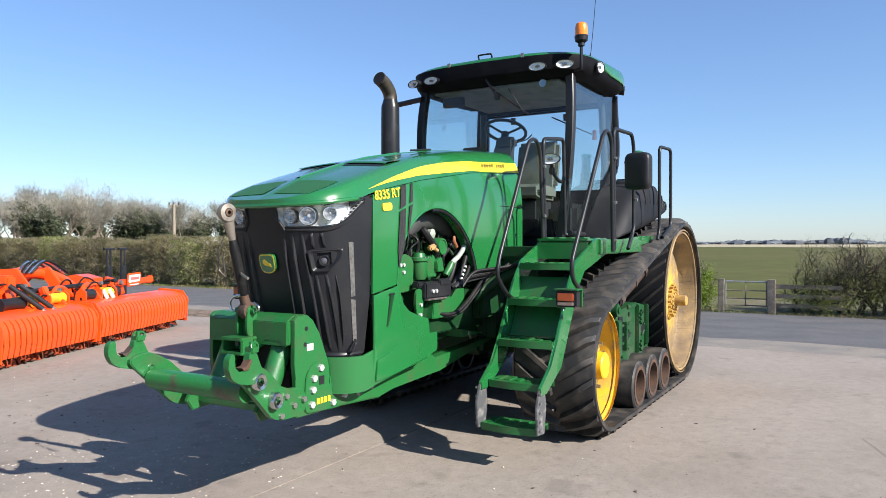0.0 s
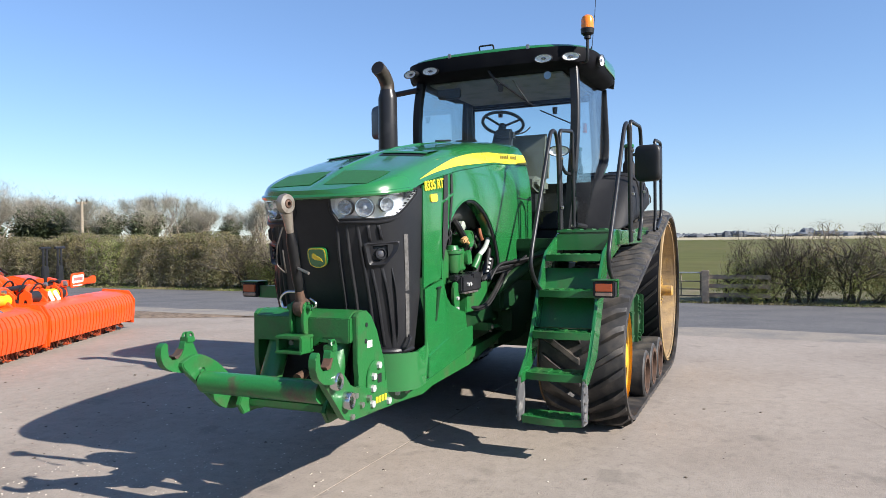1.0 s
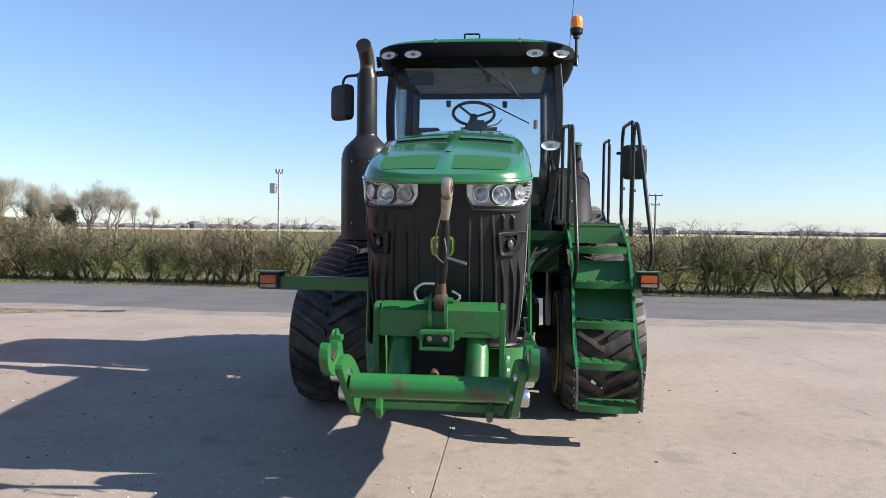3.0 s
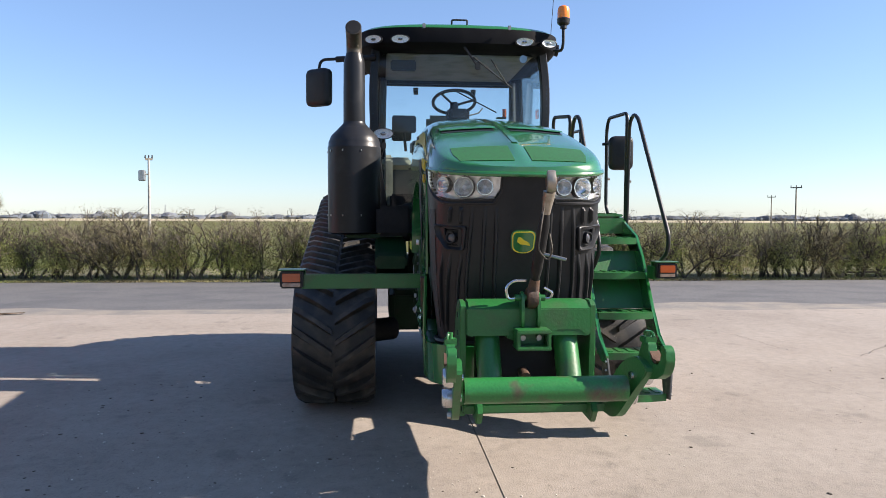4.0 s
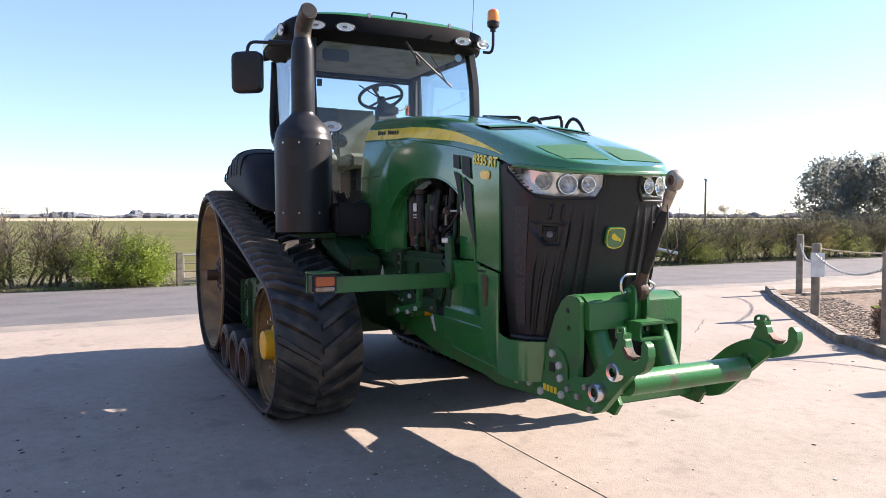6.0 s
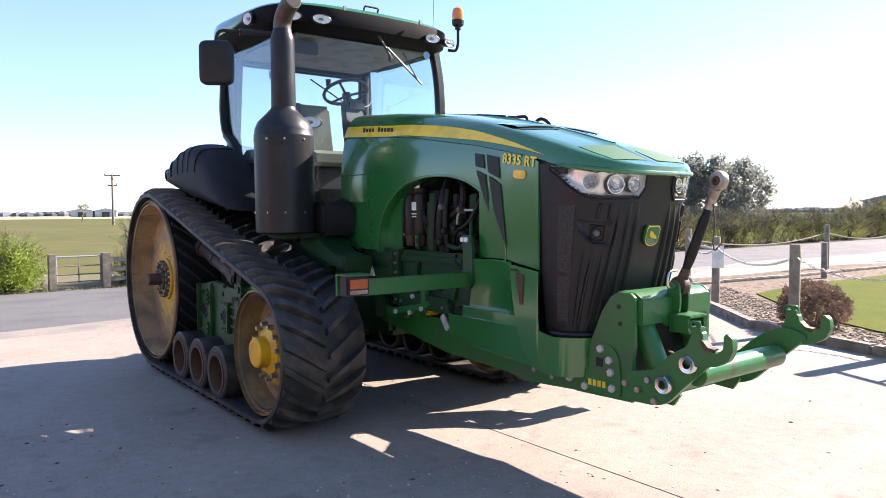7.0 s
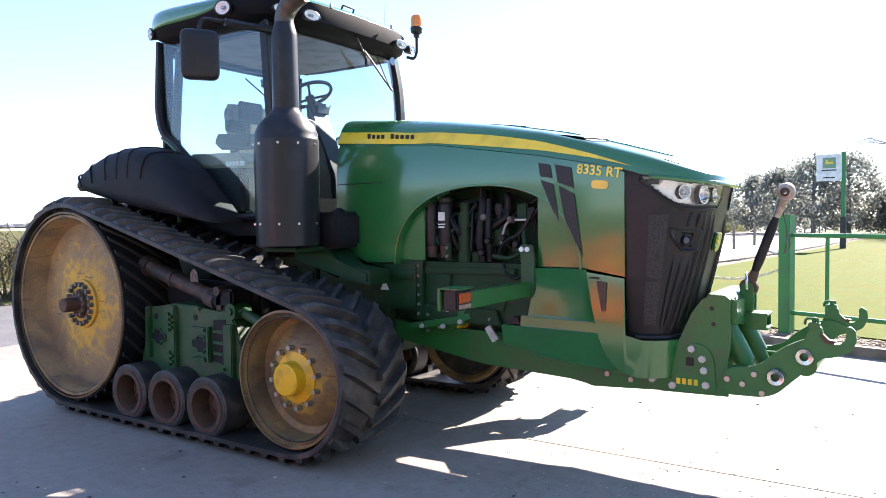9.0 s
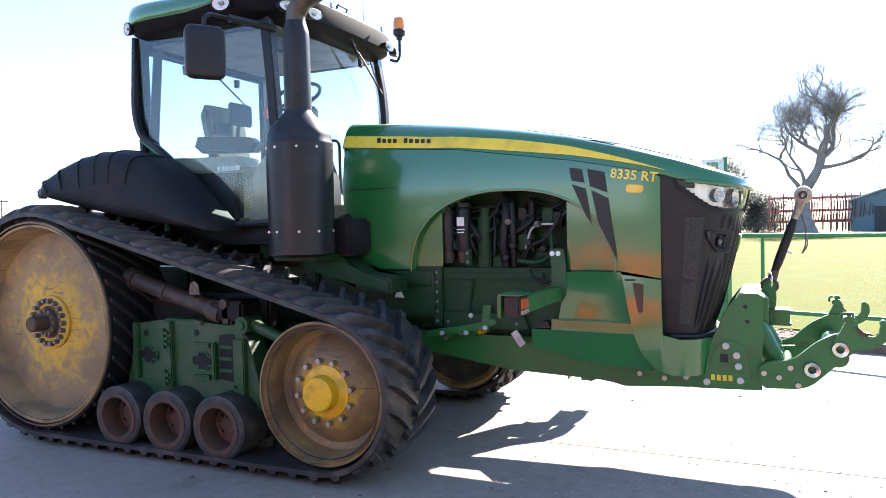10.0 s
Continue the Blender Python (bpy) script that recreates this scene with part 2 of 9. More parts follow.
def bolts(parent, name, places, axis, r, h, material=None, label=""):
    """Hexagon bolt heads that share one mesh."""
    bm = bm_new()
    cyl(bm, (0, 0, 0), (0, 0, h), r, r * 0.92, 6)
    first = None
    q = Vector((0, 0, 1)).rotation_difference(Vector(axis)).to_matrix().to_4x4()
    for p in places:
        m = Matrix.Translation(p) @ q
        if first is None:
            first = part(name, bm, material or STEEL, parent, label, 30, m)
        else:
            o = new(name, first.data)
            o.parent, o.matrix_basis = parent, m


def text_mesh(body, size, m, depth=0.002):
    """Lettering as a bmesh."""
    cu = bpy.data.curves.new("lettering", "FONT")
    cu.body, cu.size, cu.extrude, cu.align_x, cu.align_y = body, size, depth, "CENTER", "CENTER"
    cu.resolution_u, cu.offset = 3, size * 0.022
    ob = bpy.data.objects.new("lettering", cu)
    scene.collection.objects.link(ob)
    me = bpy.data.meshes.new_from_object(ob.evaluated_get(bpy.context.evaluated_depsgraph_get()))
    bm = bm_new()
    bm.from_mesh(me)
    bm.transform(m)
    bpy.data.objects.remove(ob)
    bpy.data.curves.remove(cu)
    bpy.data.meshes.remove(me)
    return bm


def soft_outline(points, radius):
    """A flat outline with its corners rounded off."""
    return [(p.x, p.y) for p in rounded([(x, y, 0) for x, y in points], radius, 3, True)]


def lerp(a, b, t):
    return a + (b - a) * t


def curve_at(table, x):
    """Smooth reading of a short table of (x, value)."""
    if x <= table[0][0]:
        return table[0][1]
    for (x0, v0), (x1, v1) in zip(table, table[1:]):
        if x <= x1:
            return lerp(v0, v1, (x - x0) / (x1 - x0))
    return table[-1][1]

# ---- the tracked tractor: x forward, y to its left, rear axle over the origin ----
tractor = tagged(empty("tracked_tractor"), "large green and yellow tracked farm tractor parked on a concrete yard", "tractor")

# -- running gear --
REAR, FRONT = (0.04, 0.90), (2.555, 0.56)     # wheel centres, x and z
BELT_R, BELT_F = 0.835, 0.495               # outer radius of the plain belt
Y_IN, Y_OUT = 0.745, 1.38
LUG = 0.06


def drift(side):
    """The left track stands slightly further out than the right one."""
    return 0.05 if side > 0 else -0.03


def belt_path(step):
    """Points and outward normals (x, z) round the belt, at even steps."""
    (x0, z0), (x1, z1) = REAR, FRONT
    d = math.hypot(x1 - x0, z1 - z0)
    slope = math.atan2(z1 - z0, x1 - x0)
    lean = math.acos((BELT_R - BELT_F) / d)
    top, low = slope + lean, slope - lean
    legs = []
    flat = math.sqrt(d * d - (BELT_R - BELT_F) ** 2)
    legs.append(("line", top, flat))
    legs.append(("front", top, low, BELT_F * (top - low)))
    legs.append(("back", low, flat))
    legs.append(("rear", low, top - 2 * math.pi, BELT_R * (2 * math.pi - (top - low))))
    total = sum(g[-1] for g in legs)
    count = round(total / step)
    out = []
    for i in range(count):
        s = i * total / count
        for g in legs:
            if s <= g[-1]:
                break
            s -= g[-1]
        f = s / g[-1]
        if g[0] == "line":
            a = g[1]
            out.append((lerp(x0 + BELT_R * math.cos(a), x1 + BELT_F * math.cos(a), f), lerp(z0 + BELT_R * math.sin(a), z1 + BELT_F * math.sin(a), f), a))
        elif g[0] == "back":
            a = g[1]
            out.append((lerp(x1 + BELT_F * math.cos(a), x0 + BELT_R * math.cos(a), f), lerp(z1 + BELT_F * math.sin(a), z0 + BELT_R * math.sin(a), f), a))
        else:
            a = lerp(g[1], g[2], f)
            (cx, cz), r = (FRONT, BELT_F) if g[0] == "front" else (REAR, BELT_R)
            out.append((cx + r * math.cos(a), cz + r * math.sin(a), a))
    return out


def track_belt(side):
    bm = bm_new()
    path = belt_path(0.026)
    n = len(path)
    rings = []
    for x, z, a in path:
        c, s = math.cos(a), math.sin(a)
        rings.append([(x + c * h, side * y, z + s * h) for y, h in
                      ((Y_IN, -0.03), (Y_IN, 0.0), (Y_IN + 0.02, 0.008), (Y_OUT - 0.02, 0.008), (Y_OUT, 0.0), (Y_OUT, -0.03))])
    rings.append(rings[0])
    loft(bm, rings, caps=False)
    bmesh.ops.remove_doubles(bm, verts=bm.verts, dist=1e-5)
    belt_mesh = bm
    lugs = []
    # chevron lugs, the two halves staggered
    per = 6
    mid = (Y_IN + Y_OUT) / 2
    for k in range(0, n - n % per, per):
        for half in (-1, 1):
            base = k + (per // 2 if half > 0 else 0)
            secs = []
            for j in range(6):
                f = j / 5
                y = mid + half * lerp(0.306, 0.012, f)
                shift = lerp(0, 7.0, f)
                wide = lerp(1.35, 1.0, f)
                ring = []
                for off, h in ((-wide, 0.004), (-wide * 0.62, LUG), (wide * 0.62, LUG), (wide, 0.004)):
                    q = base + shift + off
                    i0 = math.floor(q)
                    x0, z0, a0 = path[i0 % n]
                    x1, z1, a1 = path[(i0 + 1) % n]
                    w = q - i0
                    hh = h * (0.45 if j == 0 else 0.9 if j == 5 else 1)
                    px, pz = lerp(x0, x1, w), lerp(z0, z1, w)
                    ring.append((px + math.cos(a0) * hh, side * y, pz + math.sin(a0) * hh))
                secs.append(ring)
            lug = bm_new()
            loft(lug, secs)
            lugs.append(lug)
    bm = belt_mesh
    # guide lugs on the inside
    for k in range(0, n, 8):
        x, z, a = path[k]
        c, s = math.cos(a), math.sin(a)
        m = Matrix.Translation((x - c * 0.06, side * mid, z - s * 0.06)) @ Matrix.Rotation(-a, 4, "Y")
        box(bm, (0, 0, 0), (0.07, 0.07, 0.07), m)
    belt = part("rubber_track", bm, RUBBER, tractor, "black rubber track with chevron lugs, dusty with dried mud", 30, pose(0, drift(side), 0))
    for lug in lugs:
        part("lug", lug, RUBBER, belt, "", 30)


def wheel_mud(name, clean, edge, dirt, dark):
    """Yellow paint round the hub, flaking patches of dried mud further out, dark scratches and a barrel darkened for
    dirt and shade.
    """
    m = mat(name, (0.60, 0.355, 0.03), 0.6, fine=0.3, bump=0.25, bump_scale=22, scale=6)
    n, l = m.node_tree.nodes, m.node_tree.links
    co = next(k for k in n if k.bl_idname == "ShaderNodeTexCoord")
    hsv = next(k for k in n if k.bl_idname == "ShaderNodeHueSaturation")

    def noise_of(scale, detail, warp, vector):
        t = n.new("ShaderNodeTexNoise")
        t.inputs["Scale"].default_value, t.inputs["Detail"].default_value, t.inputs["Distortion"].default_value = scale, detail, warp
        l.new(vector, t.inputs["Vector"])
        return t.outputs["Fac"]

    def span(value, a, b, c, d):
        r_ = n.new("ShaderNodeMapRange")
        for key, v in (("From Min", a), ("From Max", b), ("To Min", c), ("To Max", d)):
            r_.inputs[key].default_value = v
        l.new(value, r_.inputs["Value"])
        return r_.outputs[0]

    def calc(kind, a, b):
        k = n.new("ShaderNodeMath")
        k.operation, k.use_clamp = kind, True
        l.new(a, k.inputs[0])
        l.new(b, k.inputs[1])
        return k.outputs[0]

    def blend(fac, a, colour):
        x = n.new("ShaderNodeMix")
        x.data_type = "RGBA"
        l.new(fac, x.inputs[0])
        if isinstance(a, tuple):
            x.inputs[6].default_value = (*a, 1)
        else:
            l.new(a, x.inputs[6])
        x.inputs[7].default_value = (*colour, 1)
        return x.outputs[2]

    flat, dist = n.new("ShaderNodeVectorMath"), n.new("ShaderNodeVectorMath")
    flat.operation, dist.operation = "MULTIPLY", "LENGTH"
    flat.inputs[1].default_value = (1, 0, 1)
    l.new(co.outputs["Object"], flat.inputs[0])
    l.new(flat.outputs[0], dist.inputs[0])
    radius = dist.outputs["Value"]
    patches = calc("ADD", span(radius, clean, edge, 0.0, 0.75), span(noise_of(11.0, 14, 0.5, co.outputs["Object"]), 0.3, 0.7, -0.30, 0.55))
    colour = blend(span(patches, 0.22, 0.62, 0.0, 0.92), (0.60, 0.355, 0.03), dirt)
    # darker outwards: soil, with the dished barrel's shade painted in
    soil_and_shade = calc("MULTIPLY", span(noise_of(3.0, 9, 0.4, co.outputs["Object"]), 0.38, 0.62, 0.0, 1.0), span(radius, clean * 1.1, edge * 1.15, 0.15, 1.0))
    colour = blend(soil_and_shade, colour, dark)
    turn = n.new("ShaderNodeMapping")
    turn.inputs["Rotation"].default_value, turn.inputs["Scale"].default_value = (0, radians(35), 0), (4, 1, 40)
    l.new(co.outputs["Object"], turn.inputs["Vector"])
    scratch = calc("MULTIPLY", span(noise_of(1.0, 4, 1.2, turn.outputs[0]), 0.60, 0.66, 0.0, 0.8), span(noise_of(4.0, 3, 0.0, co.outputs["Object"]), 0.48, 0.58, 0.0, 1.0))
    colour = blend(scratch, colour, tuple(c * 0.6 for c in dark))
    l.new(colour, hsv.inputs["Color"])
    return m


WHEEL_MUD = wheel_mud("muddy_yellow_wheel", 0.20, 0.62, (0.29, 0.205, 0.105), (0.15, 0.105, 0.062))
YELLOW_DUST = mat("dust_filmed_yellow", (0.66, 0.37, 0.02), 0.5, color2=(0.42, 0.25, 0.06), scale=7, amount=0.55, fine=0.2, bump=0.08, detail=10)
IDLER_MUD = wheel_mud("dried_mud_on_wheel", 0.10, 0.30, (0.235, 0.155, 0.075), (0.105, 0.07, 0.042))


DUSTY_YELLOW = mat("dusty_yellow_paint", (0.42, 0.25, 0.05), 0.6, color2=(0.2, 0.13, 0.07), scale=12, amount=0.5, fine=0.25, bump=0.1)


def ring_places(x, y, z, r, count, phase=0.0):
    return [(x + r * math.cos(2 * math.pi * (i + phase) / count), y, z + r * math.sin(2 * math.pi * (i + phase) / count)) for i in range(count)]


DULL_BOLT = mat("dull_grey_bolt", (0.16, 0.15, 0.14), 0.5, 0.4, color2=(0.07, 0.05, 0.04), scale=20, fine=0.2)
WORN_RUBBER = mat("worn_grey_rubber", (0.014, 0.0135, 0.0135), 0.6, color2=(0.028, 0.026, 0.024), scale=6, amount=0.5, fine=0.3)


def drive_wheel(side):
    w = empty("drive_wheel", (REAR[0], drift(side), REAR[1]))
    w.parent = tractor
    w["label"] = "large dished yellow drive wheel caked with dried mud"
    ax = (0, side, 0)
    bm = bm_new()
    spin(bm, [(0.755, 1.36), (0.77, 1.352), (0.77, 1.33), (0.745, 1.325), (0.745, 1.345), (0.728, 1.345), (0.71, 1.30), (0.70, 1.20), (0.68, 1.155), (0.62, 1.15), (0.34, 1.19), (0.215, 1.20), (0.0, 1.20)], (0, 0, 0), ax, 64)
    part("wheel_disc", bm, WHEEL_MUD, w)
    bm = bm_new()
    spin(bm, [(0.0, 0.77), (0.775, 0.77), (0.785, 0.80), (0.785, 1.335), (0.72, 1.335)], (0, 0, 0), ax, 64)
    part("drum", bm, BLACK_MATT, w, "black rubber-lagged drum")
    bm = bm_new()                # one slanting drive bar, repeated round the drum
    rows = []
    for j in range(9):
        f = j / 8
        b = 0.60 * f
        y = lerp(0.79, 1.32, f)
        rows.append([((0.775 + h) * math.cos(b + o), side * y, (0.775 + h) * math.sin(b + o)) for o, h in ((-0.026, 0), (-0.018, 0.030), (0.018, 0.030), (0.026, 0))])
    loft(bm, rows)
    bar = part("drum_bar", bm, WORN_RUBBER, w)
    for i in range(1, 36):
        o = new("drum_bar", bar.data)
        o.parent, o.matrix_basis = w, pose(0, 0, 0, 0, 10 * i, 0)
    bm = bm_new()
    spin(bm, [(0.128, 1.225), (0.122, 1.236), (0.11, 1.24), (0.105, 1.262), (0.058, 1.27), (0.058, 1.38), (0.048, 1.39), (0.0, 1.39)], (0, 0, 0), ax, 32)
    part("axle_shaft", bm, RUST if side < 0 else DUSTY_YELLOW, w, "rusty axle shaft end" if side < 0 else "dusty yellow axle shaft end")
    bm = bm_new()
    spin(bm, [(0.205, 1.195), (0.203, 1.220), (0.19, 1.227), (0.12, 1.230)], (0, 0, 0), ax, 40)
    part("hub_flange", bm, WHEEL_MUD, w)
    bolts(w, "wheel_bolt", ring_places(0, side * 1.225, 0, 0.165, 18), ax, 0.020, 0.04, DULL_BOLT if side < 0 else DUSTY_YELLOW)
    bolts(w, "hub_bolt", ring_places(0, side * 1.235, 0, 0.092, 12), ax, 0.015, 0.04, DULL_BOLT if side < 0 else DUSTY_YELLOW)


def idler_wheel(side):
    w = empty("idler_wheel", (FRONT[0], drift(side) - (0.06 if side > 0 else 0), FRONT[1]))
    w.parent = tractor
    w["label"] = "dished yellow front idler wheel with mud and bare bolts"
    ax = (0, side, 0)
    bm = bm_new()
    spin(bm, [(0.385, 1.17), (0.345, 1.15), (0.25, 1.23), (0.22, 1.25), (0.0, 1.25)], (0, 0, 0), ax, 56)
    part("wheel_disc", bm, IDLER_MUD, w)
    bm = bm_new()
    spin(bm, [(0.43, 1.345), (0.445, 1.34), (0.445, 1.315), (0.425, 1.31), (0.415, 1.32), (0.40, 1.27), (0.388, 1.20), (0.384, 1.16)], (0, 0, 0), ax, 56)
    part("wheel_rim", bm, IDLER_MUD if side < 0 else YELLOW_DUST, w)
    bm = bm_new()
    for a, b in ((0.775, 1.0), (1.09, 1.31)):
        spin(bm, [(0.39, a), (0.435, a), (0.44, a + 0.01), (0.44, b - 0.01), (0.40, b)], (0, 0, 0), ax, 48)
    cyl(bm, (0, side * 0.8, 0), (0, side * 1.1, 0), 0.39, seg=36)
    part("rim", bm, RUBBER, w)
    bm = bm_new()
    spin(bm, [(0.43, 0.768), (0.425, 0.755), (0.40, 0.76), (0.37, 0.80), (0.20, 0.86), (0.0, 0.86)], (0, 0, 0), ax, 48)
    part("inner_disc", bm, IDLER_MUD, w)
    bm = bm_new()
    spin(bm, [(0.165, 1.245), (0.165, 1.262), (0.135, 1.268), (0.112, 1.285), (0.106, 1.355), (0.096, 1.364), (0.03, 1.367), (0.0, 1.367)], (0, 0, 0), ax, 32)
    part("hub_cap", bm, YELLOW, w, "bright yellow hub cap")
    bolts(w, "wheel_bolt", ring_places(0, side * 1.245, 0, 0.195, 12, 0.3), ax, 0.019, 0.05, STEEL, "bare steel wheel bolt")


def mid_roller(side, x):
    w = empty("mid_roller", (x, drift(side), 0.275))
    w.parent = tractor
    w["label"] = "black rubber-tyred track roller with rusty rim"
    ax = (0, side, 0)
    bm = bm_new()
    for a, b in ((0.80, 1.0), (1.1, 1.355)):
        spin(bm, [(0.165, a), (0.2, a), (0.215, a + 0.012), (0.215, b - 0.012), (0.2, b), (0.165, b)], (0, 0, 0), ax, 40)
    part("tyre", bm, RUBBER, w)
    bm = bm_new()
    spin(bm, [(0.172, 1.35), (0.172, 1.36), (0.14, 1.36), (0.132, 1.30), (0.128, 1.22), (0.06, 1.215), (0.055, 1.25), (0.0, 1.25)], (0, 0, 0), ax, 36)
    spin(bm, [(0.0, 0.9), (0.07, 0.9), (0.07, 1.2)], (0, 0, 0), ax, 20)
    part("rim", bm, RUST, w, "rusty steel roller rim")
    bolts(w, "roller_bolt", ring_places(0, side * 1.22, 0, 0.09, 5), ax, 0.012, 0.02, RUST)


def undercarriage(side):
    u = empty("undercarriage_frame", (0, drift(side), 0))
    u.parent = tractor
    u["label"] = "green cast undercarriage beam between the track wheels"
    y0, y1 = side * 0.98, side * 1.16
    bm = bm_new()
    prism(bm, [(0.74, 0.91), (1.02, 0.935), (1.06, 0.955), (1.36, 0.955), (1.40, 0.93), (1.74, 0.93), (1.82, 0.84), (1.90, 0.60), (1.97, 0.36), (0.60, 0.36), (0.70, 0.6)], y0, y1, bevel=0.01)
    for c, sz in (((1.10, 1.172, 0.71), (0.085, 0.05, 0.46)), ((0.775, 1.17, 0.72), (0.05, 0.05, 0.40)), ((1.02, 1.168, 0.90), (0.16, 0.03, 0.03)), ((1.30, 1.168, 0.935), (0.26, 0.03, 0.035)),
                  ((1.425, 1.175, 0.785), (0.16, 0.045, 0.03)), ((1.425, 1.175, 0.565), (0.16, 0.045, 0.03)), ((1.54, 1.175, 0.68), (0.035, 0.05, 0.26)), ((1.77, 1.17, 0.62), (0.10, 0.06, 0.44))):
        box(bm, (c[0], side * c[1], c[2]), sz, bevel=0.008)
    part("beam", bm, GREEN_CAST, u)
    # black plates on the beam's face give the shade inside its hollows
    for x, z, w in ((0.88, 0.69, 0.19), (1.42, 0.672, 0.20)):       # two lobes joined by a taller middle
        outline = rounded([(x - w / 2, 0, z - 0.032), (x - w * 0.22, 0, z - 0.032), (x - w * 0.2, 0, z - 0.062), (x + w * 0.2, 0, z - 0.062), (x + w * 0.22, 0, z - 0.032), (x + w / 2, 0, z - 0.032),
                           (x + w / 2, 0, z + 0.032), (x + w * 0.22, 0, z + 0.032), (x + w * 0.2, 0, z + 0.062), (x - w * 0.2, 0, z + 0.062), (x - w * 0.22, 0, z + 0.032), (x - w / 2, 0, z + 0.032)], 0.028, 3, True)
        bm = bm_new()
        prism(bm, [(p.x, p.z) for p in outline], side * 1.150, side * 1.166)
        part("casting_pocket", bm, BLACK_MATT, u, "black plate drawn as the shaded hollow of the casting")
        bm = bm_new()
        tube(bm, [(p.x, side * 1.166, p.z) for p in outline], 0.008, 6, True)
        part("pocket_lip", bm, GREEN_CAST, u)
    # round holes likewise: black discs for the dark inside
    for x, z, r_ in ((0.86, 0.845, 0.022), (1.36, 0.865, 0.022)):
        bm = bm_new()
        cyl(bm, (x, side * 1.155, z), (x, side * 1.166, z), r_, seg=16)
        part("casting_hole", bm, BLACK_MATT, u)
    # black sheet for the shaded opening behind the ribs
    bm = bm_new()
    prism(bm, [(1.575, 0.56), (1.575, 0.86), (1.71, 0.87), (1.71, 0.54)], side * 1.15, side * 1.166)
    part("casting_opening", bm, BLACK_MATT, u)
    bm = bm_new()
    for z in (0.62, 0.70, 0.78):
        box(bm, (1.64, side * 1.168, z), (0.13, 0.03, 0.022), bevel=0.006)
    part("pocket_rib", bm, GREEN_CAST, u)
    grimy = mat("grimy_brown_steel", (0.035, 0.025, 0.02), 0.6, color2=(0.09, 0.06, 0.045), scale=8, amount=0.5, fine=0.35, bump=0.2)
    bm = bm_new()
    cyl(bm, (0.62, side * 1.08, 1.235), (1.55, side * 1.08, 0.995), 0.062, seg=20)
    cyl(bm, (0.62, side * 1.08, 1.235), (0.70, side * 1.08, 1.215), 0.08, seg=20)
    cyl(bm, (0.98, side * 1.08, 1.142), (1.02, side * 1.08, 1.132), 0.07, seg=20)
    cyl(bm, (1.44, side * 1.08, 1.024), (1.55, side * 1.08, 0.995), 0.08, seg=20)
    part("tension_cylinder", bm, grimy, u, "grimy dark brown track tension cylinder")
    bm = bm_new()
    box(bm, (1.62, side * 1.10, 1.0), (0.09, 0.10, 0.20), bevel=0.02)
    cyl(bm, (1.62, side * 1.04, 1.07), (1.62, side * 1.17, 1.07), 0.035, seg=16)
    part("cylinder_lug", bm, grimy, u)
    bm = bm_new()
    prism(bm, [(1.30, 1.13), (1.40, 1.13), (1.39, 1.20), (1.35, 1.225), (1.31, 1.20)], side * 1.155, side * 1.159)
    part("warning_plate", bm, mat("faded_warning_plate", (0.20, 0.14, 0.12), 0.6, color2=(0.05, 0.04, 0.04), scale=30, amount=0.7), u, "small faded red warning plate")
    bm = bm_new()
    cyl(bm, (1.80, side * 1.1, 0.94), (2.30, side * 1.1, 0.77), 0.04, seg=16)
    part("idler_rod", bm, GREEN_CAST, u)
    bm = bm_new()
    cyl(bm, (1.80, side * 1.04, 0.935), (1.80, side * 1.19, 0.935), 0.058, seg=20)
    cyl(bm, (1.80, side * 1.19, 0.935), (1.80, side * 1.205, 0.935), 0.028, seg=12)
    part("rod_pin", bm, GREEN_CAST, u)
    bm = bm_new()
    box(bm, (1.62, side * 1.0, 1.02), (0.3, 0.3, 0.14), bevel=0.02)
    box(bm, (1.2, side * 0.9, 1.0), (1.3, 0.1, 0.24), bevel=0.02)
    cyl(bm, (2.2, side * 0.6, 0.56), (2.55, side * 1.1, 0.56), 0.1, seg=16)
    part("idler_arm", bm, BLACK_MATT, u)
    bolts(u, "frame_bolt", [(1.085, side * 1.197, z) for z in (0.50, 0.545, 0.59, 0.76, 0.80, 0.84, 0.88)] + [(1.115, side * 1.197, z) for z in (0.52, 0.565, 0.78, 0.82, 0.86)] + [(1.77, side * 1.2, 0.47), (1.74, side * 1.2, 0.52)], (0, side, 0), 0.014, 0.02, GREEN_CAST)


for s in (-1, 1):
    track_belt(s)
    drive_wheel(s)
    idler_wheel(s)
    for rx in (0.86, 1.315, 1.765):
        mid_roller(s, rx)
    undercarriage(s)

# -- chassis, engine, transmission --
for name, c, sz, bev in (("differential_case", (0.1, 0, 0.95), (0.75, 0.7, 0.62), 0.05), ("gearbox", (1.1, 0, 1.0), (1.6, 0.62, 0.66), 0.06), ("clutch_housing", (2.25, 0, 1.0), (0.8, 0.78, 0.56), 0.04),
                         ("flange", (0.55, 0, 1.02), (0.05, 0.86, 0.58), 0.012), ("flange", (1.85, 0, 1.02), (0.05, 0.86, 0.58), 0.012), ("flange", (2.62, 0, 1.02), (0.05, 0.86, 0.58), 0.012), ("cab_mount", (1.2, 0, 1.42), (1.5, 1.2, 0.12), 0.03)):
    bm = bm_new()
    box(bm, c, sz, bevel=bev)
    part(name, bm, GREEN_SHADE_DUSTY, tractor, "dusty green casting, darkened for the shade round it")
